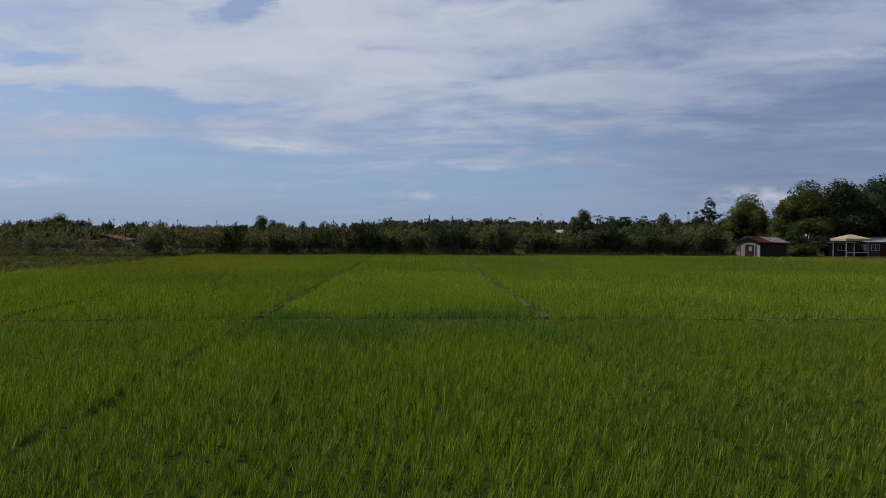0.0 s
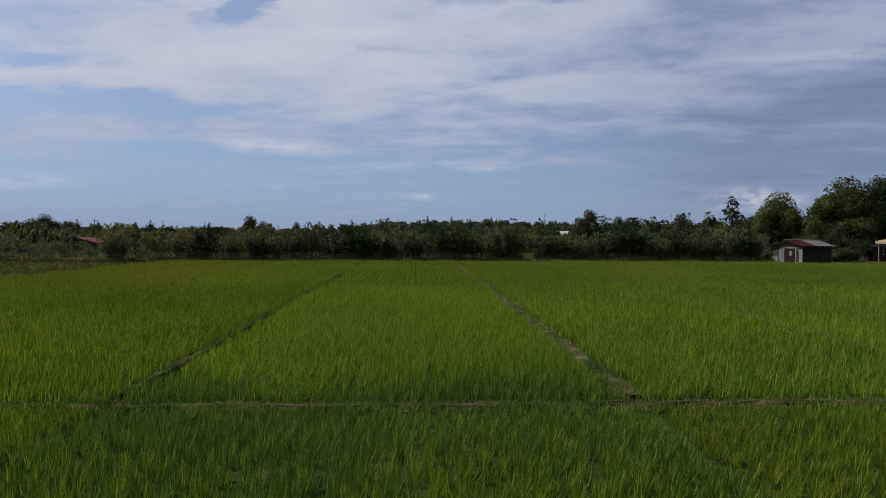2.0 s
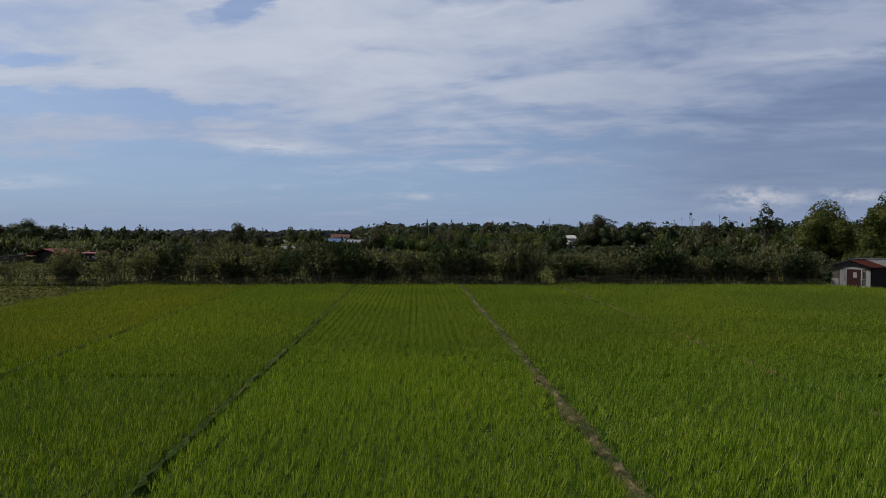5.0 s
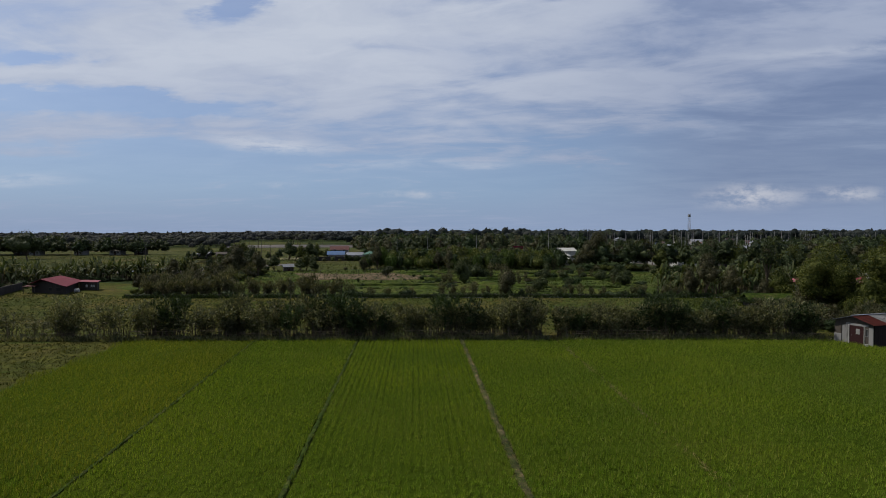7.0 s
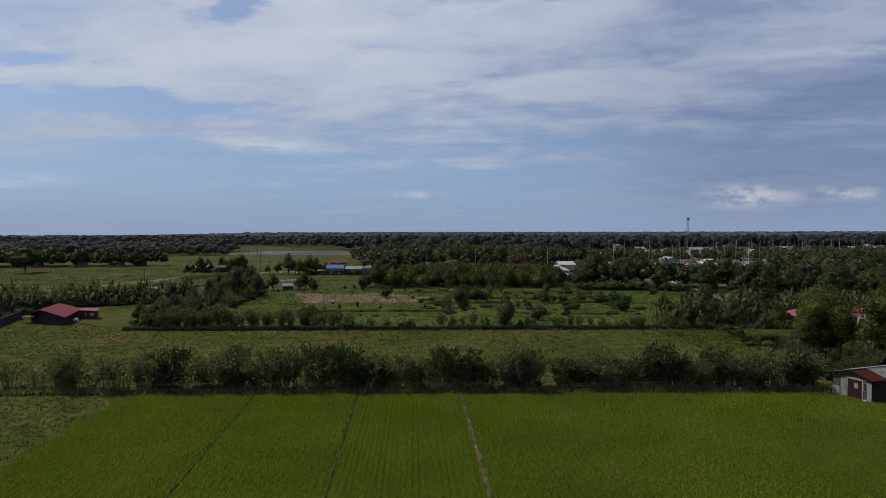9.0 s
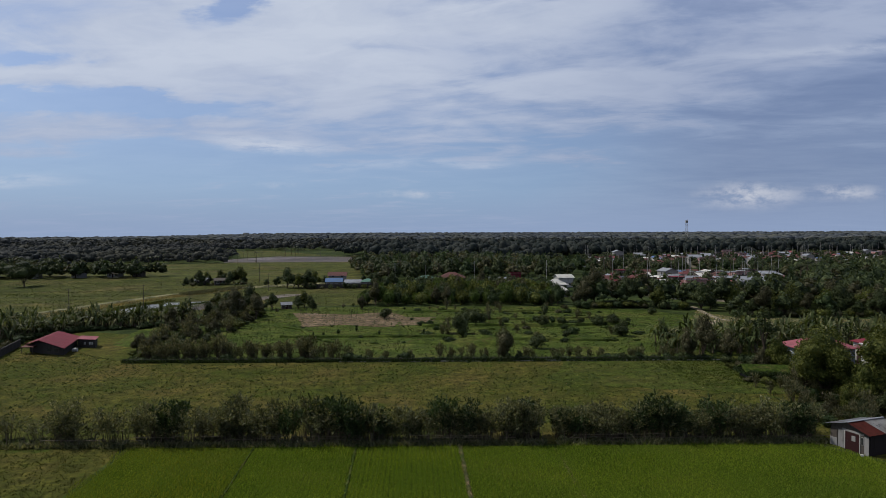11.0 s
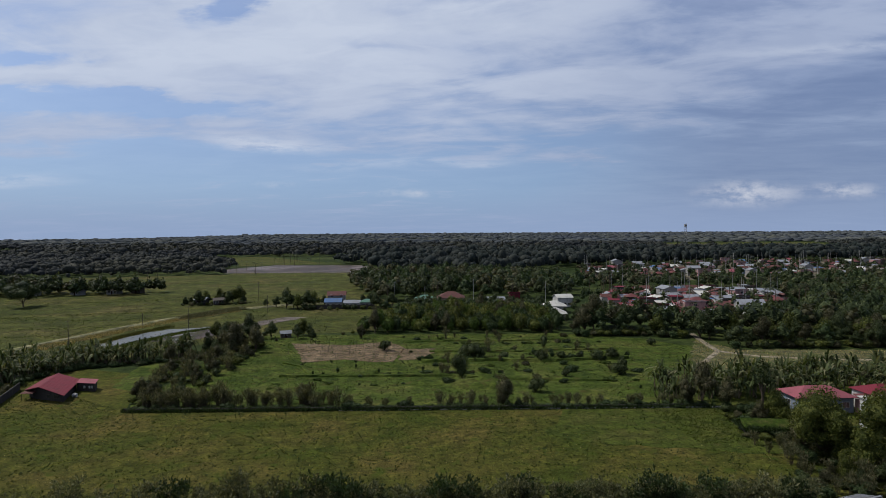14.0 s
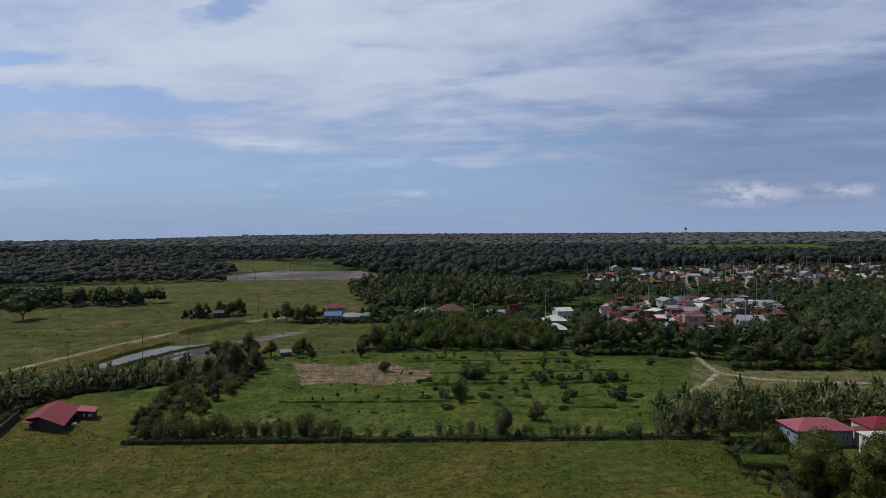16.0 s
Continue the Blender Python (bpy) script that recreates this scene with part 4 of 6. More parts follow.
def build_rice():
    between = lambda x, y: (x > bank_x("a", y)) & (x < bank_x("b", y))
    cross = lambda x: np.interp(x, [-31.5, -7.0, 5.0, 60], [-0.5, 0.12, 0.38, 3.7])
    fray = lambda x, y: 1.2 * np.sin(x * 0.8) + 5.0 * (np.modf(np.abs(np.sin(np.round(x, 2) * 12.9 + np.round(y, 2) * 78.2)) * 437.58)[0] - 0.5)
    lb = "dense green paddy rice planted in rows"
    w1 = (9.0, 0.82, -17.0)                   # half width at a depth, and how it widens
    rice_patch("rice", -30, 30, -18, 3, w1, 25, 0.0135, 0.46, M["rice_left"], 1, lb, clip=lambda x, y: between(x, y) & (y < cross(x)) & (y < -4.5 + fray(x, y)))
    rice_patch("rice", -12, 12, -9, 3, w1, 25, 0.0135, 0.46, M["rice_blue"], 2, "darker bluish green rice beside the bank",
               clip=lambda x, y: between(x, y) & (y < cross(x)) & (y >= -4.5 + fray(x, y)))
    rice_patch("rice", -40, 5, -18, 3, w1, 24, 0.0135, 0.44, M["rice_left"], 3, lb, clip=lambda x, y: (x < bank_x("a", y)) & (y < cross(x)))
    rice_patch("rice", 0, 45, -18, 7, w1, 24, 0.0135, 0.42, M["rice_yellow"], 4, "yellowish green paddy rice planted in rows", clip=lambda x, y: (x > bank_x("b", y)) & (y < cross(x)))
    w2 = (20.0, 0.76, 1.0)
    rice_patch("rice", -12, 8, 0, 33, w2, 20, 0.0135, 0.52, M["rice"], 5, lb, clip=lambda x, y: between(x, y) & (y > cross(x) + 1.8 + 0.5 * fray(x, y)), fade=(33, 23))
    # shade on the front of this stand is put in as darker rice
    rice_patch("rice", -12, 8, 0, 8, w2, 19, 0.0155, 0.50, M["rice_blue"], 51, "darker bluish green rice behind the cross bank, standing in for its shaded front", clip=lambda x, y: between(x, y) & (y > cross(x)) & (y <= cross(x) + 1.8 + 0.5 * fray(x, y)))
    rice_patch("rice", -45, 0, 0, 33, w2, 12, 0.019, 0.54, M["rice_left"], 6, lb, clip=lambda x, y: (x < bank_x("a", y)) & (y > cross(x)), fade=(33, 23))
    rice_patch("rice", 0, 50, 0, 33, w2, 12, 0.019, 0.54, M["rice"], 7, lb, clip=lambda x, y: (x > bank_x("b", y)) & (y > cross(x)), fade=(33, 23))
    for i, (lo, hi, mat) in enumerate(((-60, "c", "rice_ripe"), ("c", "a", "rice_far"), ("a", "b", "rice_far"), ("b", 80, "rice_far"))):
        def clip(x, y, lo=lo, hi=hi):
            a = bank_x(lo, y) if isinstance(lo, str) else lo
            b = bank_x(hi, y) if isinstance(hi, str) else hi
            return (x > a) & (x < b)
        rice_patch("rice", -40, 62, 23, 72, (50.0, 0.72, 27.0), 8, 0.023, 0.54, M[mat], 10 + i, lb, clip=clip, row=0.44 if lo == "a" else 0.29, step=0.15 if lo == "a" else 0.24, fade=(23, 33), loose=0.06 if lo == "a" else 0.10)
    # soil under the hills, and the close lower leaves farther off
    patch("paddy_soil", [(-31, -60), (61, -60), (61, 61.5), (48.5, 64), (43, 71.2), (-35.6, 71.2)], 0.05, M["rice_floor"], "dark wet paddy soil between the rice rows", "soil", 20.0, 0.1, 21)
    edges = [None, "c", "a", "b", None]
    for i, (lo, hi) in enumerate(zip(edges, edges[1:])):
        for y0, y1 in ((25.0, 70.8),):
            left = [(bank_x(lo, y) + BANKS[lo][2] * 0.8 if lo else line_x(*RICE_EDGE_L, y) + 0.7, y) for y in (y0, y1)]
            if hi:
                right = [(bank_x(hi, y) - BANKS[hi][2] * 0.8, y) for y in (y0, y1)]
            else:
                right = [(60.5, y0), (60.5, y1)] if y1 < 61 else [(60.5, y0), (60.5, 60.5), (48.2, 63.5), (43, 70.8)]
            patch("rice_leaf_bed", [left[0]] + right + [left[1]], 0.17, M["rice_canopy"], "close lower leaves of the rice, over the soil", "rice", 1.2, 0.09, 60 + i, 0.15)
    for k, (p, q, w, mat) in BANKS.items():
        if k == "d":
            continue
        p = (bank_x(k, 0.8), 0.8)
        ribbon("paddy_bank", [p, ((p[0] + q[0]) / 2, (p[1] + q[1]) / 2), q], w * 2.4, 0.10, M[mat],
               "narrow earth bank with dry straw" if mat == "straw" else "narrow grassy earth bank between paddies", "paddy bank", 31, 0.7, 0.16)
    for i, (p, q, w, mat) in enumerate(CROSSES):
        if mat:
            ribbon("paddy_bank", [p, q], w * 2.2, 0.06, M[mat], "low cross bank with patches of dry straw", "paddy bank", 41 + i, 0.7, 0.12)
    # weeds and straw along the banks, in drifts
    rng = np.random.default_rng(5)

    def drift(u, f):
        return 0.5 + 0.5 * np.sin(u * f + 1.7 * np.sin(u * f * 0.37))
    y = 1 + 70 * rng.random(9000) ** 1.5
    y = y[rng.random(9000) < 0.25 + 0.75 * drift(y, 0.8)]
    spots = np.column_stack([bank_x("b", y) + rng.normal(size=len(y)) * 0.13, y])
    tufts("bank_weeds", "dry straw and weeds along the bank", spots, 6, 0.11, M["stubble"], 8, 0.14, 0.4)
    y = 1 + 70 * rng.random(4500) ** 1.5
    y = y[rng.random(4500) > 0.25 + 0.6 * drift(y, 0.8)]
    spots = np.column_stack([bank_x("b", y) + rng.normal(size=len(y)) * 0.2, y])
    tufts("bank_weeds", "short green weeds along the straw bank", spots, 61, 0.20, M["rice_blue"], 6, 0.08, 0.5)
    x = rng.uniform(-32, 48, 16000)
    x = x[rng.random(16000) < 0.2 + 0.8 * drift(x, 1.1)]
    line = np.interp(x, [-31.5, -7.0, 5.0, 60], [-0.5, 0.12, 0.38, 3.7])
    spots = np.column_stack([x, line + rng.normal(size=len(x)) * 0.16])
    tufts("bank_weeds", "dry straw and weeds along the cross bank", spots[: len(x) // 2], 7, 0.10, M["stubble"], 7, 0.1, 0.4)
    x = rng.uniform(-32, 48, 5000)
    x = x[rng.random(5000) > 0.9 * drift(x, 1.1)]
    line = np.interp(x, [-31.5, -7.0, 5.0, 60], [-0.5, 0.12, 0.38, 3.7])
    tufts("bank_weeds", "green weeds along the cross bank", np.column_stack([x, line + rng.normal(size=len(x)) * 0.2]), 71, 0.16, M["rice_blue"], 6, 0.06, 0.5)
    y = 3.6 + 67 * rng.random(1500)
    y = y[rng.random(1500) < 0.15 + 0.85 * drift(y, 0.6)]
    tufts("bank_weeds", "pale dry weeds along a low bank in the rice", np.column_stack([bank_x("d", y) + rng.normal(size=len(y)) * 0.13, y]), 81, 0.13, M["stubble"], 3, 0.30, 0.35)
    y = rng.uniform(-12, 71, 3600)
    k = rng.random(3600) < 0.5
    spots = np.column_stack([np.where(k, bank_x("a", y), bank_x("c", y)) + rng.normal(size=3600) * 0.14, y])
    tufts("bank_weeds", "short weeds along the bank", spots[:3000], 8, 0.18, M["tuft_green"], 5, 0.1, 0.5)
    tufts("bank_weeds", "short dry weeds along the bank", spots[3000:], 82, 0.12, M["stubble"], 5, 0.12, 0.45)


build_rice()


def build_grass():
    rng = np.random.default_rng(3)

    def spots(poly, n):
        xs, ys = [p[0] for p in poly], [p[1] for p in poly]
        out = []
        while len(out) < n:
            for x, y in zip(rng.uniform(min(xs), max(xs), 2000), rng.uniform(min(ys), max(ys), 2000)):
                if inside(poly, x, y):
                    out.append((x, y))
        return out[:n]
    mid = [(-100, 72), (50, 72), (53, 118), (-60, 119.5), (-100, 150)]
    tufts("meadow_grass", "rough olive and brown grass tussocks", spots(mid, 30000), 11, 0.15, M["tuft"], 4)
    tufts("meadow_grass", "greener grass tussocks in the meadow", spots(mid, 900), 12, 0.3, M["tuft_green"], 6)
    tufts("meadow_grass", "rough grass beside the paddies", spots([(-70, 10), (-32, 10), (-36, 71), (-70, 71)], 9000), 13, 0.22, M["tuft"], 4)
    tufts("meadow_grass", "dark green weed clumps in the meadow", spots(mid, 3800), 121, 0.26, M["leaf_bush"], 7)
    tufts("meadow_grass", "pale dry grass clumps in the meadow", spots(mid, 5000), 122, 0.2, M["stubble"], 3, 0.0, 0.6)
    tufts("plot_grass", "dark weed clumps in the plot", spots(PLOT, 1700), 141, 0.36, M["leaf_bush"], 7)
    tufts("pasture_grass", "dark weed clumps in the pasture", spots([(-260, 170), (-100, 165), (-60, 210), (-22, 215), (-22, 300), (-110, 340), (-260, 336)], 900), 181, 0.5, M["leaf_bush"], 5)
    tufts("plot_grass", "bright green grass tussocks", spots(PLOT, 15000), 14, 0.24, M["tuft_green"], 4)
    tufts("plot_grass", "bright green grass by the shed", spots([(42, 98), (60, 100), (56, 118), (40, 118)], 2500), 15, 0.22, M["tuft_green"], 5)
    bank = [(-140, 150), (-124, 177), (-117.5, 204), (-113.5, 222), (-104, 249), (-91, 274)]
    u = rng.random(5200) * 5
    i = u.astype(int)
    f = (u - i)[:, None]
    spots_b = np.array(bank)[i] * (1 - f) + np.array(bank)[i + 1] * f + rng.normal(size=(5200, 2)) * np.array([1.2, 0.9])
    tufts("verge_grass", "dry pale grass along the ditch", spots_b[:2600] + np.array([4.6, -1.2]), 163, 0.5, M["stubble"], 4)
    tufts("verge_grass", "dry pale grass along the embankment", spots_b, 16, 0.55, M["stubble"], 5)
    v = rng.random(1500)
    tufts("verge_grass", "tall pale reeds beside the embankment", np.column_stack([-101 + 14 * v + rng.normal(size=1500) * 1.6, 250 + 30 * v + rng.normal(size=1500) * 1.6]), 161, 1.1, M["leaf_reed"], 6)
    tufts("pasture_grass", "uneven olive grass over the pasture", spots([(-260, 170), (-100, 165), (-60, 210), (-22, 215), (-22, 300), (-110, 340), (-260, 336)], 14000), 18, 0.34, M["tuft"], 3)
    tufts("pasture_grass", "darker rough grass lines across the pasture", [(x, y0 + 0.12 * (x + 150) + 5 * math.sin(x * 0.03 + y0) + 2 * math.sin(x * 0.11 + y0) + rng.normal() * 1.8) for y0 in (205, 228, 246, 262, 318, 402, 430) for x in rng.uniform(-250, -112 if y0 < 300 else -75, 300)],
          19, 0.5, M["tuft_green"], 3)
    v = rng.random(900)
    tufts("canal_grass", "grass along the canal's banks", np.column_stack([np.interp(v, [0, 0.3, 0.6, 1], [-95, -92.5, -88.5, -79]) + rng.normal(size=900) * 1.3, 185 + 42 * v + rng.normal(size=900) * 1.3]), 20, 0.5, M["tuft_green"], 5)
    tufts("canal_grass", "dark clumps of grass along the canal's far bank", np.column_stack([np.interp(v, [0, 0.5, 1], [-105, -103, -97]) + rng.normal(size=900) * 0.8, 188 + 40 * v + rng.normal(size=900) * 1.3]), 201, 0.7, M["tuft"], 5)
    tufts("verge_grass", "dry grass beside the track", spots(VERGE, 2500), 17, 0.35, M["stubble"], 4)


build_grass()


# ---- hedges, bushes and trees ----
def build_plants():
    rng = random.Random(11)
    # the near hedge behind the rice
    kinds = [stem_shrub(100 + i, 4.5 + 0.25 * i, 3.7, 26 + 2 * i, M["leaf_hedge" if i % 3 else "leaf_bush"], 36, 0.40,
                        "tall leafy hedge shrub with thin bare stems", 0.5) for i in range(6)]
    sparse = [stem_shrub(110 + i, 5.0, 4.4, 24, M["leaf_hedge"], 18, 0.42, "spreading hedge shrub of many thin stems with leaf tips", 0.8) for i in range(3)]
    x = -92.0
    while x < 45:
        gate = 12.3 < x < 14.3
        gap = -17.0 < x < -15.8
        if x < -46 or (x < -27 and rng.random() < 0.45):
            s = rng.uniform(0.7, 1.1)
            put(rng.choice(sparse if rng.random() < 0.85 else kinds), x, 73.6 + rng.uniform(-0.8, 0.9), 0, rng.uniform(0, 360), s, s * rng.uniform(0.8, 1.05))
            x += rng.uniform(1.2, 2.4) if x > -40 else rng.uniform(2.0, 3.4)
            continue
        if not gate and not gap:
            s = rng.uniform(0.70, 1.0)
            lean = 0.5 + 0.5 * noise.noise(Vector((x * 0.35, 0, 5)))
            put(rng.choice(kinds if rng.random() < 0.6 else sparse), x, 73.3 + rng.uniform(-0.5, 0.6), 0, rng.uniform(0, 360), s, s * (0.70 + 0.30 * lean + rng.uniform(0.0, 0.30)))
            if rng.random() < 0.3:
                put(rng.choice(kinds), x + rng.uniform(-0.6, 0.6), 74.6 + rng.uniform(-0.4, 0.7), 0, rng.uniform(0, 360), s, s * 0.9)
        x += rng.uniform(0.65, 1.1)
    under = [bush("undergrowth", "dark low undergrowth at the foot of the hedge", 130 + i, 1.7, 2.1, M["leaf_hedge"], 420, 0.14, "undergrowth") for i in range(3)]
    for i in range(120):
        xx = -66 + 110 * i / 119 + rng.uniform(-0.5, 0.5)
        if not (12.3 < xx < 14.2):
            put(under[i % 3], xx, 73.0 + rng.uniform(-0.5, 1.2), 0, rng.uniform(0, 360), rng.uniform(0.45, 0.75) if xx < -27 else rng.uniform(0.6, 1.0))

    # the second hedge: reedy stems on one half, low bushes on the other
    reeds = [stem_shrub(150 + i, 3.7, 2.2, 17, M["leaf_reed"], 15, 0.66, "reedy hedge shrub with slender pale leaves", 0.5, "reed_clump", "reed clumps", 0.12) for i in range(4)]
    for i in range(80):
        put(reeds[i % 4], rng.uniform(-58, -19), rng.uniform(120.3, 124.5), 0, rng.uniform(0, 360), rng.uniform(0.65, 1.1))
    for i in range(50):
        put(reeds[i % 4], rng.uniform(-19, 50), 120.6 + abs(rng.gauss(0, 1.0)), 0, rng.uniform(0, 360), rng.uniform(0.4, 0.8))
    low = [bush("hedge_bush", "low dark green hedge bush", 160 + i, 2.2, 2.6, M["leaf_bush" if i % 2 else "leaf_broad"], 600, 0.14, "bushes of the hedge") for i in range(4)]
    x = -58.0
    while x < 53:
        put(rng.choice(low), x, 119.9 + rng.uniform(-0.4, 0.7), 0, rng.uniform(0, 360), rng.uniform(0.7, 1.1), rng.uniform(0.3, 0.9) if x < -19 else rng.uniform(0.45, 1.2))
        x += rng.uniform(0.95, 1.7)

    rr = np.random.default_rng(77)
    tufts("creepers", "dark creepers and weeds over the low wall", [(x, 119.05 + rr.normal() * 0.12 + 0.2 * (rr.random() < 0.3)) for x in rr.uniform(-60, 53, 2600)], 78, 0.75, M["leaf_bush"], 5)
    tufts("hedge_weeds", "dark weeds at the foot of the fence", [(x, 71.75 + rr.normal() * 0.2) for x in rr.uniform(-70, 45, 2600) if not 12.3 < x < 14.1], 79, 0.6, M["leaf_hedge"], 5)
    # trees and bushes of the plots
    round_bush = [bush("round_bush", "rounded dark green bush standing in the grass", 170 + i, 3.4, 4.0, M["leaf_broad"], 1500, 0.16) for i in range(3)]
    small = [bush("small_bush", "small green bush in the grass", 180 + i, 1.4, 1.7, M["leaf_bush"], 420, 0.12) for i in range(3)]
    slim = [bush("tall_shrub", "tall dense shrub overgrown with creepers", 190 + i, 7.4, 4.4, M["leaf_olive" if i else "leaf_broad"], 2000, 0.18) for i in range(3)]
    mound = [bush("vine_mound", "low mound overgrown with bright green vines", 196 + i, 1.3, 5.0, M["leaf_vine"], 900, 0.16) for i in range(2)]
    mound += [bush("vine_mound", "low mound overgrown with dull green vines", 198, 1.4, 4.6, M["leaf_bush"], 800, 0.17), bush("vine_mound", "low mound of dry olive creepers", 199, 1.2, 4.2, M["leaf_olive"], 700, 0.17)]
    for j, (y0, x0, x1) in enumerate(((139, 2, 48), (149, -16, 50), (157, -6, 50), (166, -6, 52), (178, 2, 52), (188, 0, 50), (198, -8, 50))):
        x = x0 + rng.uniform(0, 3)
        while x < x1:
            k = rng.uniform(0.35, 0.95)
            put(mound[rng.choice((0, 1, 2, 2, 3))], x, y0 + 0.04 * x + rng.uniform(-1.1, 1.1), -0.15, rng.uniform(0, 360), k, k * rng.uniform(0.6, 1.6))
            x += rng.uniform(1.6, 7.0) if j % 2 else rng.uniform(2.5, 11.0)
    for x, y in ((-34.4, 159), (-24.2, 152.2), (-14, 151.1), (-3.4, 153.1), (-8.8, 162.1), (-21, 162.5), (-27.5, 163), (-34.5, 148.5), (-27, 148), (-15, 147.6), (-1.5, 164)):
        put(small[rng.randrange(3)], x, y, 0, rng.uniform(0, 360), rng.uniform(0.5, 0.7), rng.uniform(0.55, 1.0))
    for i in range(8):
        put(mound[i % 2], rng.uniform(-40, -12), rng.uniform(128, 160), -0.2, rng.uniform(0, 360), rng.uniform(0.4, 0.8), rng.uniform(0.4, 0.8))
    for x, y, s in ((21, 131.5, 0.95), (8.4, 170.5, 1.25), (10.5, 169, 1.1), (-15, 179, 1.0), (43.6, 147, 1.0), (33, 164.5, 0.75), (27.6, 163.4, 0.8), (42.4, 164.3, 0.75), (46.8, 165.5, 0.8), (30.1, 145.1, 0.6), (63.4, 184.3, 0.75), (17.9, 166.6, 0.55), (38.5, 166, 0.6)):
        put(rng.choice(round_bush), x, y, 0, rng.uniform(0, 360), s)
    for x, y, s in ((5.8, 142.5, 1.05), (12.9, 121.5, 0.95), (44, 148, 0.6), (31, 180, 0.6)):
        put(slim[0 if s != 0.95 else 1], x, y, 0, rng.uniform(0, 360), s)
    put(slim[2], -24, 200, 0, 40, 0.7)
    for i in range(8):
        put(small[i % 3], rng.uniform(-30, 50), rng.uniform(126, 200), 0, rng.uniform(0, 360), rng.uniform(0.5, 1.1), rng.uniform(0.4, 1.1))
    for i in range(16):
        put(small[i % 3], rng.uniform(-2, 24), rng.uniform(164, 168) - 0.3 * i % 3, 0, rng.uniform(0, 360), rng.uniform(0.7, 1.1))
    for i in range(24):
        put(small[i % 3], rng.uniform(24, 52), rng.uniform(163, 175), 0, rng.uniform(0, 360), rng.uniform(0.7, 1.5))

    for i in range(26):
        put(rng.choice(reeds), rng.uniform(-4, 52), rng.choice((138, 150, 163, 176, 190, 200)) + rng.gauss(0, 1.6), 0, rng.uniform(0, 360), rng.uniform(0.45, 0.95))
    for y0, x0, x1, n in ((148, -20, 30, 6), (163.5, -4, 50, 12), (140, -20, 10, 3)):
        for i in range(n):
            x = rng.uniform(x0, x1)
            put(small[i % 3], x, y0 + 0.05 * x + rng.uniform(-0.8, 0.8), -0.1, rng.uniform(0, 360), rng.uniform(0.7, 1.5), rng.uniform(0.35, 0.9))
    # broad-leaved trees of several kinds
    mango = [tree("mango_tree", "large dense dark green mango tree", 200 + i, 12.0, 11.5, M["leaf_lime" if i == 1 else "leaf_mango"], 14000, 0.20, 0.07, 30, with_core=2, lump=(0.11, 0.2)) for i in range(3)]
    broad = [tree("broadleaf_tree", "medium broad-leaved tree with a full crown", 210 + i, 9.0, 7.5, M[("leaf_broad", "leaf_mango", "leaf_lime", "leaf_broad")[i]], 2600, 0.24, 0.03, 13, with_core=2, lump=(0.13, 0.23)) for i in range(4)]
    olive = [tree("olive_green_tree", "olive green tree with loose foliage", 220 + i, 8.0, 5.5, M["leaf_olive"], 1900, 0.19, 0.1, 7, flat=1.1) for i in range(2)]
    wild = [bush("thicket_bush", "tangled wild thicket bush with mixed leaves", 230 + i, 3.6, 4.6, M[("leaf_bush", "leaf_lime", "leaf_olive", "leaf_broad")[i]], 640, 0.20) for i in range(4)]

    far_tree = [tree("wood_tree", "broad-leaved tree at the edge of the village wood", 270 + i, 9.0, 8.0, M[("leaf_broad", "leaf_mango", "leaf_bush", "leaf_olive", "leaf_broad")[i]], 170, 0.66, 0.03, 6) for i in range(5)]
    # round the cabin
    for x, y, k in ((64.9, 86.5, 1.1), (56.8, 91, 0.84), (71, 87, 1.12), (78, 86, 1.18), (86, 88, 1.15), (97, 90, 1.1), (79, 94, 1.0)):
        put(mango[int(x) % 3] if x > 60 else mango[1], x, y, 0, rng.uniform(0, 360), k)
    for x, y, k in ((56.5, 95, 0.8), (58.5, 98, 0.9), (61.5, 99, 0.9), (55, 83, 0.45), (58, 87, 0.6), (64, 107, 0.7), (59.5, 88, 0.7), (58, 92, 0.8)):
        put(rng.choice((broad[2], broad[2], olive[0], broad[0])), x, y, 0, rng.uniform(0, 360), k)
    for x, y, k in ((48.5, 121, 0.95), (52, 121, 1.1), (55.2, 117.5, 1.0)):
        put(rng.choice(olive), x, y, 0, rng.uniform(0, 360), k)
    thin = tree("spindly_tree", "spindly tree with sparse high branches", 240, 11.5, 4.6, M["leaf_mango"], 420, 0.3, 0.35, 6, with_core=False)
    put(thin, 57.6, 109.5, 0, 20, 1.0)
    put(olive[0], 56.2, 107.6, 0, 50, 0.72)
    put(broad[2], 59.0, 107.5, 0, 150, 0.8)
    # the tangle between the hedge, the cabin and the trees
    for x, y in scatter([(46, 76), (60, 76), (66, 82), (68, 100), (60, 100), (54, 99), (53.5, 90), (49, 84)], 2.6, 12):
        if not (x > 62 and y < 84):
            put(rng.choice(wild), x, y, 0, rng.uniform(0, 360), rng.uniform(0.5, 0.85), rng.uniform(0.4, 0.9))
    for x, y in scatter([(50, 99), (66, 100), (66, 118), (54, 118), (51, 110)], 2.7, 13, [[(51, 101), (59, 101), (59, 107), (51, 107)]]):
        put(rng.choice(wild), x, y, 0, rng.uniform(0, 360), rng.uniform(0.5, 0.9), rng.uniform(0.4, 0.9))
    for x, y in scatter([(66, 84), (84, 88), (90, 92), (68, 94)], 4.2, 131):
        put(rng.choice(wild), x, y, 0, rng.uniform(0, 360), rng.uniform(0.7, 1.0))
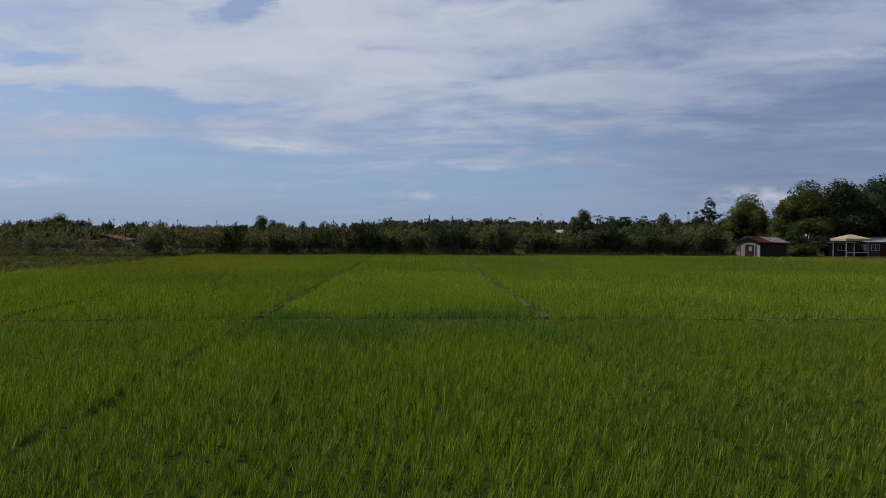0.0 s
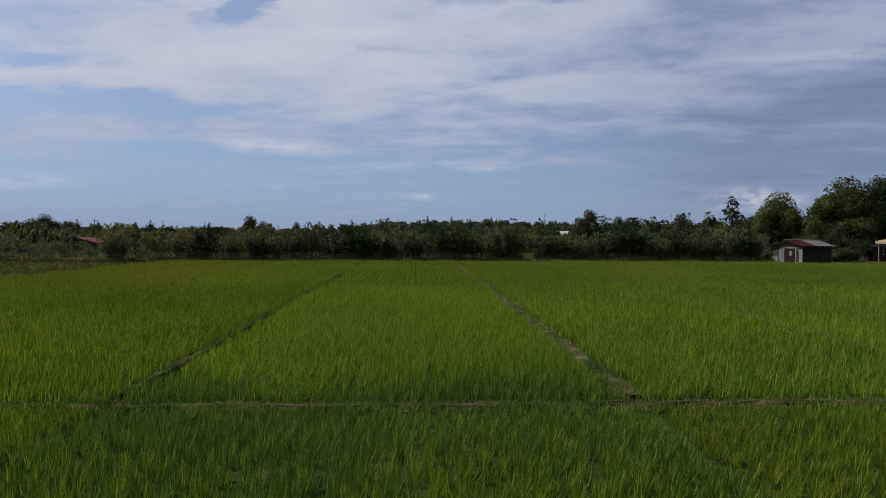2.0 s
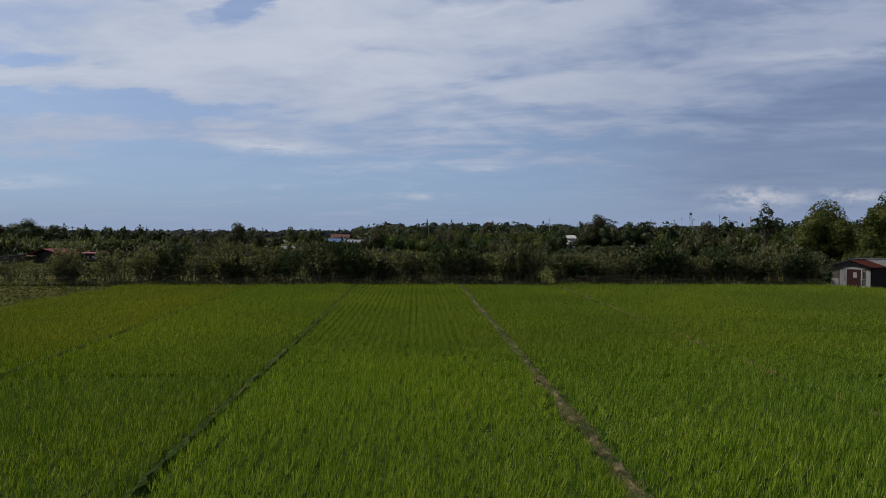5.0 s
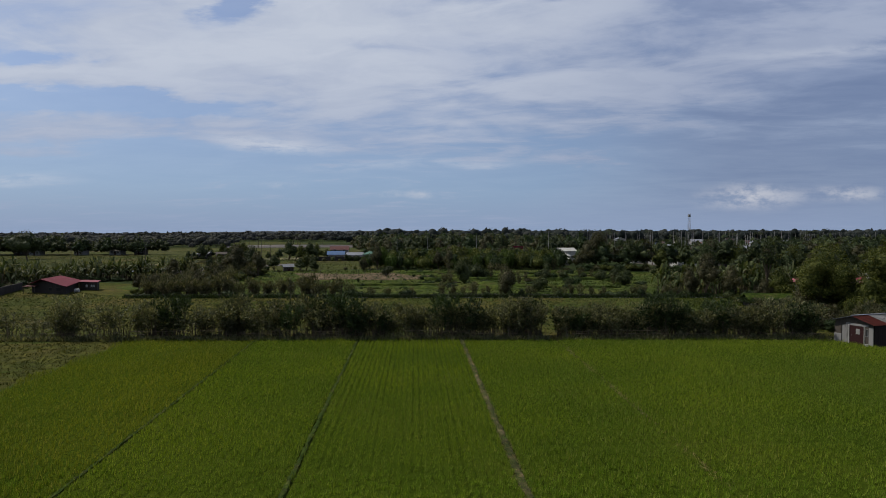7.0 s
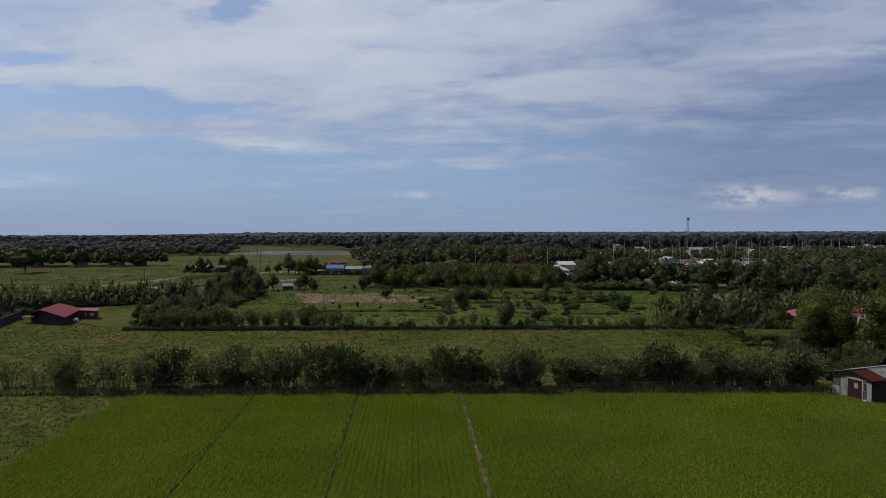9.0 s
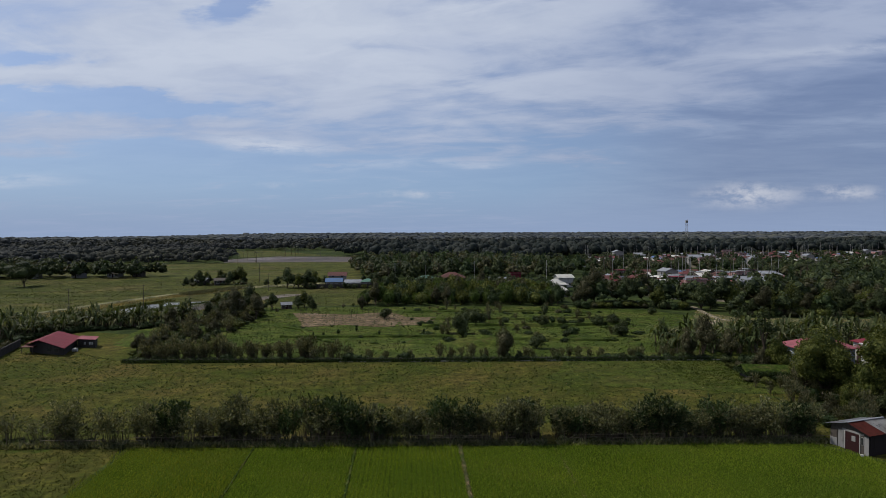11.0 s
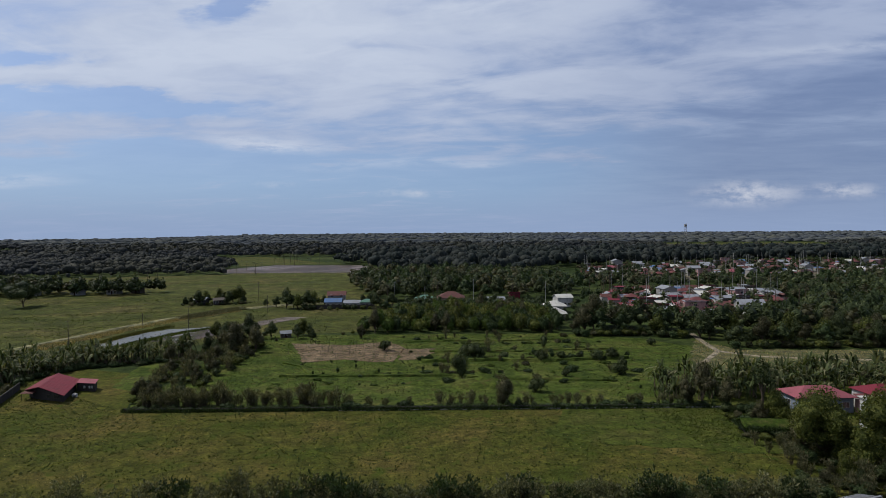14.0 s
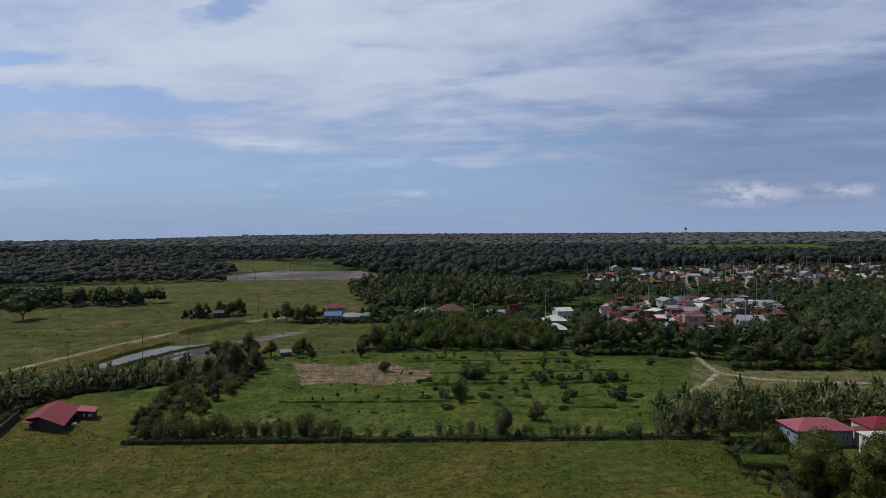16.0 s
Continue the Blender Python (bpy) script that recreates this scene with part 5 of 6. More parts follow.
    for x, y, k in ((58.5, 78.5, 0.62), (54.5, 79, 0.4), (44, 231, 0.6), (48.5, 231.5, 0.6), (52, 234, 0.6), (46.5, 251.5, 0.62), (52, 252.5, 0.6), (63.5, 79.5, 0.6), (69.5, 84.5, 0.7), (60.5, 103, 0.7), (63.5, 101.5, 0.8), (58.8, 85, 0.86), (66.5, 92, 0.62), (-46, 206, 0.75), (-53, 201.5, 0.7), (-44.5, 200.5, 0.55), (-38.9, 195.5, 0.75)):
        put(rng.choice(broad), x, y, 0, rng.uniform(0, 360), k)
    for i in range(40):
        put(rng.choice(reeds), rng.uniform(50, 62), rng.uniform(76, 98), 0, rng.uniform(0, 360), rng.uniform(0.6, 1.0))

    # the thick return of the second hedge, and the plants behind the red-roofed house
    for x, y in scatter([(-61, 121.5), (-54, 121.5), (-51, 140), (-50, 165), (-51, 188), (-62, 192), (-68, 160), (-66, 140)], 3.1, 14):
        k = 0.58 + 0.55 * (y - 121) / 68
        u = rng.random()
        if u < 0.34:
            put(rng.choice(reeds), x, y, 0, rng.uniform(0, 360), rng.uniform(0.85, 1.2), (0.8 + 0.35 * k) * rng.uniform(0.8, 1.1))
            put(rng.choice(low), x + 0.8, y + 0.5, 0, rng.uniform(0, 360), 0.9, rng.uniform(0.5, 1.0))
        elif u < 0.88:
            put(rng.choice(wild), x, y, 0, rng.uniform(0, 360), k)
        else:
            put(rng.choice(olive), x, y, 0, rng.uniform(0, 360), k * 0.8)
    for x, y, k in ((-57, 176, 1.1), (-62, 182, 0.95), (-54, 186, 0.8)):
        put(rng.choice(olive), x, y, 0, rng.uniform(0, 360), k)
    for x, y, k in ((-63.5, 174, 1.1), (-60, 170, 0.95), (-66, 198, 1.15), (-60, 201, 1.05), (-71, 203, 1.0), (-63, 193, 0.9)):
        put(rng.choice(broad), x, y, 0, rng.uniform(0, 360), k)
    bananas = [banana(300 + i, 5.6 + 0.5 * i) for i in range(4)]
    for x, y in scatter([(-130, 134), (-98, 139), (-94, 149), (-89, 160), (-76, 164), (-71, 169), (-68, 178), (-73, 183), (-80, 171), (-93, 170), (-104, 167), (-130, 152)], 2.5, 15):
        put(rng.choice(bananas), x, y, 0, rng.uniform(0, 360), rng.uniform(0.8, 1.1))
    for i in range(60):
        u = rng.random()
        put(rng.choice(low), float(np.interp(u, [0, 0.3, 0.55, 0.85, 1], [-112, -95, -90, -76, -70])) + rng.uniform(-1, 1), float(np.interp(u, [0, 0.3, 0.55, 0.85, 1], [138, 146, 158, 162.5, 167])) + rng.uniform(-1, 1), 0, rng.uniform(0, 360), rng.uniform(0.8, 1.3))
    for x, y in scatter([(-98, 140), (-93, 148), (-88, 160), (-76, 164), (-80, 168), (-93, 167), (-102, 160)], 3.4, 151):
        put(rng.choice(wild), x, y, 0, rng.uniform(0, 360), rng.uniform(0.4, 0.7))
    for x, y in scatter([(-125, 128), (-92, 122), (-90, 140), (-125, 150)], 4.4, 16):
        put(rng.choice(wild), x, y, 0, rng.uniform(0, 360), rng.uniform(0.5, 0.9))

    # bananas and bushes by the dirt track
    for x, y in scatter([(44, 122), (60, 124), (100, 128), (112, 146), (84, 146), (62, 141), (48, 137)], 3.3, 17, [[(62, 108), (80, 108), (80, 125), (62, 125)]]):
        put(rng.choice(bananas), x, y, 0, rng.uniform(0, 360), rng.uniform(0.8, 1.15))
    for x, y in scatter([(84, 118), (125, 118), (125, 142), (90, 130)], 5.5, 18):
        put(rng.choice(broad + olive), x, y, 0, rng.uniform(0, 360), rng.uniform(0.5, 0.8))

    # the orchard behind the plot, even in height
    orchard = [bush("orchard_tree", "low dense orchard tree with bright leaves", 250 + i, 4.2, 4.6, M[("leaf_vine", "leaf_lime", "leaf_bush")[i]], 640, 0.25, "orchard trees") for i in range(3)]
    for x, y in scatter([(-27, 211), (42, 209), (44, 240), (40, 258), (8, 262), (-14, 250)], 3.9, 19):
        s = rng.uniform(0.8, 1.25)
        put(rng.choice(orchard + [reeds[0], olive[0]] if rng.random() < 0.35 else orchard), x, y, 0, rng.uniform(0, 360), s, s * rng.uniform(0.9, 1.45))
    bake("tree_belt", "belt of leafy trees behind the orchard", "trees", far_tree, scatter([(-22, 262), (46, 262), (48, 276), (30, 284), (-8, 284)], 5.0, 191), 61, 0.5, 0.75)
    for x, y, s in ((-41.5, 205, 1.0), (-44, 207, 0.9), (-61, 204, 1.0), (-57, 207, 0.8), (-31, 207, 0.75), (-28, 209, 0.7), (-50, 196, 0.6), (-70, 200, 0.9), (-66, 196, 0.95), (-75, 206, 0.8), (-52, 210, 0.6)):
        put(rng.choice(broad if s > 0.85 else wild), x, y, 0, rng.uniform(0, 360), s * 0.8)

    # woods round the village
    WOOD_R = [(44, 200), (62, 203), (82, 196), (84, 178), (128, 177), (175, 178), (190, 230), (250, 300), (215, 330), (160, 270), (140, 235), (100, 212), (84, 218), (66, 226), (52, 222)]
    spots = scatter(WOOD_R, 5.6, 20)
    front = [p for p in spots if p[1] < 196 or p[0] < 84][:60]
    for x, y in front:
        put(rng.choice(broad if rng.random() < 0.75 else olive), x, y, 0, rng.uniform(0, 360), rng.uniform(0.75, 1.15))
    bake("village_wood", "dense mixed wood beside the village", "trees", far_tree, [p for p in spots if p not in front], 62, 0.8, 1.2)
    for i, (x, y) in enumerate(((88, 181), (100, 179.5), (113, 180), (127, 181), (141, 181.5))):
        put(far_tree[i], x, y, 0, 70 * i, 0.8)
    for x, y in scatter([(84, 176.5), (150, 176.5), (150, 181), (84, 181)], 2.6, 28) + scatter([(44, 198), (62, 201), (80, 194), (80, 199), (62, 206), (44, 203)], 2.4, 29):
        put(rng.choice(wild), x, y, 0, rng.uniform(0, 360), rng.uniform(0.75, 1.2))
    bake("village_wood", "dense mixed wood behind the nearer houses", "trees", far_tree,
         scatter([(168, 290), (250, 300), (330, 350), (430, 440), (440, 500), (280, 426), (180, 418), (100, 424), (70, 360), (168, 350)], 9.5, 281), 67, 0.65, 0.98)
    put(olive[0], 49, 206, 0, 10, 1.6)
    put(olive[1], 53, 209, 0, 80, 1.5)
    put(broad[0], 63, 207, 0, 80, 1.3)
    bake("village_trees", "trees among the houses of the village", "trees", far_tree,
         scatter([(-36, 300), (-8, 312), (40, 312), (60, 300), (80, 340), (80, 420), (20, 470), (-40, 480), (-58, 420), (-40, 345)], 9.0, 22), 63, 0.9, 1.35)
    bake("village_trees", "trees among the houses of the village", "trees", far_tree,
         scatter([(56, 232), (78, 235), (100, 219), (124, 240), (144, 262), (172, 310), (172, 345), (104, 345), (58, 300)], 8.6, 221), 64, 0.3, 0.72)
    bake("village_trees", "trees among the houses of the village", "trees", far_tree,
         scatter([(100, 430), (180, 425), (280, 430), (420, 490), (540, 560), (580, 680), (300, 640), (120, 560)], 13.0, 222), 65, 0.45, 0.75)
    palms = [palm(400 + i, 10.0 + 1.5 * i) for i in range(3)]
    for x, y in scatter([(-36, 292), (10, 305), (80, 300), (140, 235), (200, 300), (160, 380), (0, 420), (-50, 400)], 24.0, 23):
        put(rng.choice(palms), x, y, 0, rng.uniform(0, 360), rng.uniform(0.75, 1.05))
    for x, y in scatter([(-215, 400), (-140, 520), (-180, 640), (-260, 560)], 26.0, 24) + scatter([(-175, 640), (-40, 640), (-20, 760), (-200, 760)], 24.0, 25):
        put(rng.choice(palms), x, y, 0, rng.uniform(0, 360), rng.uniform(0.6, 0.85))

    # the lone tree in the pasture, clumps beside it
    lone = tree("lone_tree", "lone spreading tree in the open pasture", 260, 14.0, 15.5, M["leaf_mango"], 4200, 0.3, 0.12, 12)
    put(lone, -192, 293)
    bake("tree_clump", "clump of dark trees round the farm huts", "trees", far_tree, scatter([(-260, 338), (-215, 338), (-162, 347), (-156, 366), (-262, 370)], 5.6, 26), 66, 0.75, 1.25)
    for x, y in scatter([(-119, 292), (-93, 299), (-92, 310), (-120, 306)], 5.5, 27):
        put(rng.choice(broad), x, y, 0, rng.uniform(0, 360), rng.uniform(0.6, 0.95))
    for x, y in scatter([(-120, 289), (-92, 296), (-91, 303), (-120, 299)], 3.6, 271):
        put(rng.choice(wild), x, y, 0, rng.uniform(0, 360), rng.uniform(0.5, 0.9))
    for x, y, s in ((-100, 303, 1.2), (-96, 306, 1.1), (-72, 284, 1.0), (-67, 281, 1.2), (-63, 284, 1.15), (-78, 287, 0.7),
                    (-58, 275, 0.8), (-55, 273, 0.6), (-61, 277, 0.9), (-52, 291, 0.9), (-64, 279, 1.2), (-24, 276, 0.7), (-20, 282, 0.9), (-34, 290, 1.0), (-30, 286, 0.8), (-26, 283, 0.9)):
        put(rng.choice(broad), x, y, 0, rng.uniform(0, 360), s)

    for x in (-57, -53.5, -50, -46, -43, -39, -36, -32, -29):
        put(rng.choice(wild), x, 273.5 + rng.uniform(-1.5, 1.5), 0, rng.uniform(0, 360), rng.uniform(0.6, 1.1))
    for x, y, k in ((-57, 278, 1.1), (-55, 282, 1.0), (-40.5, 274, 0.6), (-27, 279, 0.9), (53.5, 236, 0.7)):
        put(rng.choice(broad), x, y, 0, rng.uniform(0, 360), k)
    # far woods, one mesh each; distance haze is painted into their leaf colours
    W = random.Random(31)
    holes = [PASTURE, MUD, UPPER, STRIP, LEFT_FIELD]
    woodland("woodland", "dark mixed woodland beyond the pasture", scatter([(-560, 440), (-430, 445), (-330, 475), (-170, 512), (-180, 560), (-205, 640), (-320, 860), (-640, 860)], 10.5, 32, holes), 1, 5, 9.5, M["leaf_far_haze"], 2, 34, (1.3, 1.9))
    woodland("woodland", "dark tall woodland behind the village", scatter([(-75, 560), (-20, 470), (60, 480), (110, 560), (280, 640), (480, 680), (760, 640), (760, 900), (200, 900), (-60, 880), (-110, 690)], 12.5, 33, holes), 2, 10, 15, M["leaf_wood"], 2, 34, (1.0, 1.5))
    woodland("woodland", "woodland beside the village", scatter([(250, 300), (330, 300), (620, 520), (640, 620), (500, 640), (420, 460), (300, 380)], 11.0, 34, holes), 3, 7, 11, M["leaf_far_haze"], 2, 34, (1.1, 1.6))
    woodland("woodland", "wooded plain in the middle distance", scatter([(-1200, 800), (-640, 860), (-320, 860), (-60, 880), (200, 900), (760, 900), (1300, 760), (1900, 1500), (-1700, 1500)], 21.0, 35, holes), 4, 6, 12, M["leaf_far_haze"], 1, 16, (1.5, 2.4))
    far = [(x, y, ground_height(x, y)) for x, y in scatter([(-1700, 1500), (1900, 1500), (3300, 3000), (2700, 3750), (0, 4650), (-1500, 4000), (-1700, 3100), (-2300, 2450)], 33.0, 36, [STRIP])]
    woodland("woodland", "wooded plain towards the horizon, distance haze mixed into its leaf colour", far, 5, 6, 11, M["leaf_haze_tint"], 1, 0, (2.6, 4.6))


build_plants()


# ---- buildings ----
def tint(name, *a, **k):
    M[name] = paint(name, *a, **k)
    return name


for nm, col in (("wall_white", (0.50, 0.49, 0.47)), ("wall_grey", (0.30, 0.29, 0.28)), ("wall_cream", (0.52, 0.46, 0.34)), ("wall_pink", (0.45, 0.25, 0.24)),
                ("wall_blue", (0.20, 0.24, 0.30)), ("wall_dark", (0.05, 0.045, 0.042))):
    tint(nm, col, (0.13, 0.12, 0.10), 0.7, 0.65, 0.85)
for nm, col, wr in (("roof_red", (0.165, 0.022, 0.036), (0.10, 0.026, 0.030)), ("roof_pink", (0.27, 0.082, 0.100), (0.20, 0.075, 0.082)), ("roof_rust", (0.155, 0.054, 0.054), (0.085, 0.042, 0.040)),
                    ("roof_zinc", (0.25, 0.265, 0.295), (0.16, 0.13, 0.11)), ("roof_blue", (0.09, 0.16, 0.30), (0.13, 0.16, 0.23)), ("roof_green", (0.10, 0.20, 0.15), (0.12, 0.14, 0.11)),
                    ("roof_brown", (0.12, 0.05, 0.045), (0.07, 0.04, 0.035)), ("roof_white", (0.54, 0.525, 0.48), (0.30, 0.29, 0.26))):
    tint(nm, col, wr, 0.5, 0.7, 0.8, ribs=1.5)
tint("door_red", (0.038, 0.014, 0.014), (0.030, 0.016, 0.014), 1.5, 0.6)
tint("cabin_rust", (0.115, 0.028, 0.022), (0.055, 0.026, 0.020), 1.6, 0.85, 0.85)
tint("cabin_white", (0.25, 0.245, 0.24), (0.10, 0.09, 0.08), 2.2, 0.75, 0.9)
tint("cabin_zinc", (0.32, 0.32, 0.32), (0.06, 0.045, 0.04), 0.9, 0.95, 0.8)
# near-black brown of the cabin's side walls and their planks
tint("dark_board", (0.035, 0.026, 0.024), (0.018, 0.014, 0.013), 2.5, 0.7, 0.9)
tint("cloth_beige", (0.45, 0.36, 0.22), (0.30, 0.24, 0.15), 1.0, 0.5)
M["glass_dark"] = principled("glass_dark", lambda g: g.mix(0.5, (0.02, 0.022, 0.025), (0.03, 0.03, 0.03)), 0.15, spec=0.6)


def gable_roof(w, d, h, rise, over=0.4, thick=0.07):
    """Two pitched sheets, with the ridge along x."""
    bm = bmesh.new()
    y1 = d / 2 + over
    drop = rise * over / (d / 2)
    for s in (-1, 1):
        bm2 = bmesh.new()
        prism(bm2, [(0, h + rise), (0, h + rise + thick), (s * y1, h - drop + thick), (s * y1, h - drop)], -w / 2 - over, w / 2 + over)
        for v in bm2.verts:
            v.co = Vector((v.co.y, v.co.x, v.co.z))
        bmesh.ops.recalc_face_normals(bm2, faces=bm2.faces)
        me = bpy.data.meshes.new("sheet")
        bm2.to_mesh(me)
        bm2.free()
        bm.from_mesh(me)
        bpy.data.meshes.remove(me)
    return bm


def gable_walls(w, d, h, rise):
    bm = bmesh.new()
    prism(bm, [(-d / 2, -0.2), (d / 2, -0.2), (d / 2, h), (0, h + rise), (-d / 2, h)], -w / 2, w / 2)
    for v in bm.verts:
        v.co = Vector((v.co.y, v.co.x, v.co.z))
    bmesh.ops.recalc_face_normals(bm, faces=bm.faces)
    return bm


def hip_roof(w, d, h, rise, over=0.5, thick=0.1):
    bm = bmesh.new()
    x, y = w / 2 + over, d / 2 + over
    r = max(0.2, (w - d) / 2)
    low = [bm.verts.new(p) for p in ((-x, -y, h - 0.1), (x, -y, h - 0.1), (x, y, h - 0.1), (-x, y, h - 0.1))]
    mid = [bm.verts.new(v.co + Vector((0, 0, thick))) for v in low]
    a, b = bm.verts.new((-r, 0, h + rise)), bm.verts.new((r, 0, h + rise))
    bm.faces.new(low[::-1])
    for i in range(4):
        bm.faces.new((low[i], low[(i + 1) % 4], mid[(i + 1) % 4], mid[i]))
    bm.faces.new((mid[0], mid[1], b, a))
    bm.faces.new((mid[1], mid[2], b))
    bm.faces.new((mid[2], mid[3], a, b))
    bm.faces.new((mid[3], mid[0], a))
    bmesh.ops.recalc_face_normals(bm, faces=bm.faces)
    return bm


def shed_roof(w, d, h, rise, over=0.35, thick=0.07):
    bm = bmesh.new()
    y = d / 2 + over
    k = rise / d * over
    prism(bm, [(-y, h - k), (-y, h - k + thick), (y, h + rise + k + thick), (y, h + rise + k)], -w / 2 - over, w / 2 + over)
    for v in bm.verts:
        v.co = Vector((v.co.y, v.co.x, v.co.z))
    bmesh.ops.recalc_face_normals(bm, faces=bm.faces)
    return bm


def slab(corners, thick, ribs):
    """A four-cornered sheet roof with standing seams from its low side to its high side."""
    bm = bmesh.new()
    a, b, c, d = [Vector(p) for p in corners]
    up = Vector((0, 0, thick))
    n = ribs * 4
    rows = []
    for i in range(n + 1):
        u = i / n
        lift = Vector((0, 0, 0.035 if i % 4 == 2 else 0.0))
        p, q = a.lerp(b, u), d.lerp(c, u)
        rows.append([bm.verts.new(p), bm.verts.new(q), bm.verts.new(q + up + lift), bm.verts.new(p + up + lift)])
    for r0, r1 in zip(rows, rows[1:]):
        for k in range(4):
            bm.faces.new((r0[k], r0[(k + 1) % 4], r1[(k + 1) % 4], r1[k]))
    bm.faces.new(rows[0])
    bm.faces.new(rows[-1])
    bmesh.ops.recalc_face_normals(bm, faces=bm.faces)
    return bm


def upright(outline, tops):
    """Walls over an outline, with a height at each corner."""
    bm = bmesh.new()
    lo = [bm.verts.new((x, y, -0.2)) for x, y in outline]
    hi = [bm.verts.new((x, y, z)) for (x, y), z in zip(outline, tops)]
    for i in range(len(lo)):
        j = (i + 1) % len(lo)
        bm.faces.new((lo[i], lo[j], hi[j], hi[i]))
    bm.faces.new(hi)
    bmesh.ops.recalc_face_normals(bm, faces=bm.faces)
    return bm


def window(root, x, y, z, w, h, face, name="window"):
    """A framed window on a wall: face is the wall's outward axis, 'f' -y, 'l' -x, 'r' +x."""
    fr, gl = bmesh.new(), bmesh.new()
    t = 0.06
    for lo, hi in (((-w / 2 - t, -0.05, -h / 2 - t), (w / 2 + t, 0.02, -h / 2)), ((-w / 2 - t, -0.05, h / 2), (w / 2 + t, 0.02, h / 2 + t)),
                   ((-w / 2 - t, -0.05, -h / 2), (-w / 2, 0.02, h / 2)), ((w / 2, -0.05, -h / 2), (w / 2 + t, 0.02, h / 2)), ((-0.025, -0.04, -h / 2), (0.025, 0.02, h / 2))):
        box(fr, lo, hi)
    box(gl, (-w / 2, -0.012, -h / 2), (w / 2, 0.02, h / 2))
    m = pose(x, y, z, 0, 0, {"f": 0, "l": -90, "r": 90}[face])
    ob = part(name, fr, M["wall_white"], root)
    ob.matrix_basis = m
    part("pane", gl, M["glass_dark"], ob)
    return ob


def house(label, w, d, h, wall, roof, style="gable", rise=1.2, over=0.4, windows=2, name="house", group="", storeys=1, door=True):
    root = thing(name, label, "house", group)
    if style == "gable":
        part("wall", gable_walls(w, d, h, rise), M[wall], root)
        part("roof", gable_roof(w, d, h, rise, over), M[roof], root)
    else:
        part("wall", boxed((-w / 2, -d / 2, -0.2), (w / 2, d / 2, h - 0.02), 0.03), M[wall], root)
        if style == "hip":
            part("roof", hip_roof(w, d, h, rise, over), M[roof], root)
        elif style == "shed":
            part("roof", shed_roof(w, d, h, rise, over), M[roof], root)
        else:
            part("roof", boxed((-w / 2 - 0.3, -d / 2 - 0.3, h), (w / 2 + 0.3, d / 2 + 0.3, h + 0.18), 0.02), M[roof], root)
            part("parapet", boxed((-w / 2 - 0.05, -d / 2 - 0.05, h + 0.18), (w / 2 + 0.05, -d / 2 + 0.12, h + 0.7), 0.02), M[wall], root)
    for s in range(storeys):
        zc = 1.5 + s * 2.8
        for i in range(windows):
            window(root, -w / 2 + w * (i + 0.5) / windows + (0.25 if i else 0), -d / 2 - 0.015, zc, min(1.2, w / windows * 0.45), 1.0, "f")
        window(root, -w / 2 - 0.015, 0, zc, 1.0, 0.9, "l")
    if door:
        part("door", boxed((-0.42, -d / 2 - 0.05, 0.0), (0.42, -d / 2 + 0.02, 2.0), 0.01), M["door_red"], root)
    return root


def pole(high, label="slim concrete electricity pole with a crossarm", arms=1):
    root = thing("electricity_pole", label, "pole", "electricity poles")
    part("post", tube(bmesh.new(), [(0, 0, -0.3), (0, 0, high * 0.5), (0, 0, high)], [0.11, 0.09, 0.07], 7), M["concrete" if arms else "old_wood"], root)
    for k in range(max(arms, 1)):
        arm = part("crossarm", boxed((-0.6, -0.04, high - 0.56 - 0.8 * k), (0.6, 0.04, high - 0.48 - 0.8 * k), 0.01), M["old_wood"], root)
        for s in (-0.5, 0.0, 0.5) if not arms else ():
            part("insulator", tube(bmesh.new(), [(s, 0, high - 0.48 - 0.8 * k), (s, 0, high - 0.32 - 0.8 * k)], [0.05, 0.03], 5), M["wall_grey"], arm)
    return root


# corrugated sheet of the cabin's roof, rib by rib
def corrugated(x0, x1, y0, y1, z0, z1, pitch=0.16, amp=0.022):
    bm = bmesh.new()
    n = int(round((x1 - x0) / pitch * 4))
    rows = []
    for i in range(n + 1):
        x = x0 + (x1 - x0) * i / n
        dz = amp * math.sin(i * math.pi / 2)
        rows.append([bm.verts.new((x, y0, z0 + dz)), bm.verts.new((x, (y0 + y1) / 2, (z0 + z1) / 2 + dz - 0.01)), bm.verts.new((x, y1, z1 + dz))])
    for a, b in zip(rows, rows[1:]):
        bm.faces.new((a[0], b[0], b[1], a[1]))
        bm.faces.new((a[1], b[1], b[2], a[2]))
    ret = bmesh.ops.solidify(bm, geom=bm.faces[:], thickness=0.012)
    bmesh.ops.recalc_face_normals(bm, faces=bm.faces)
    return bm


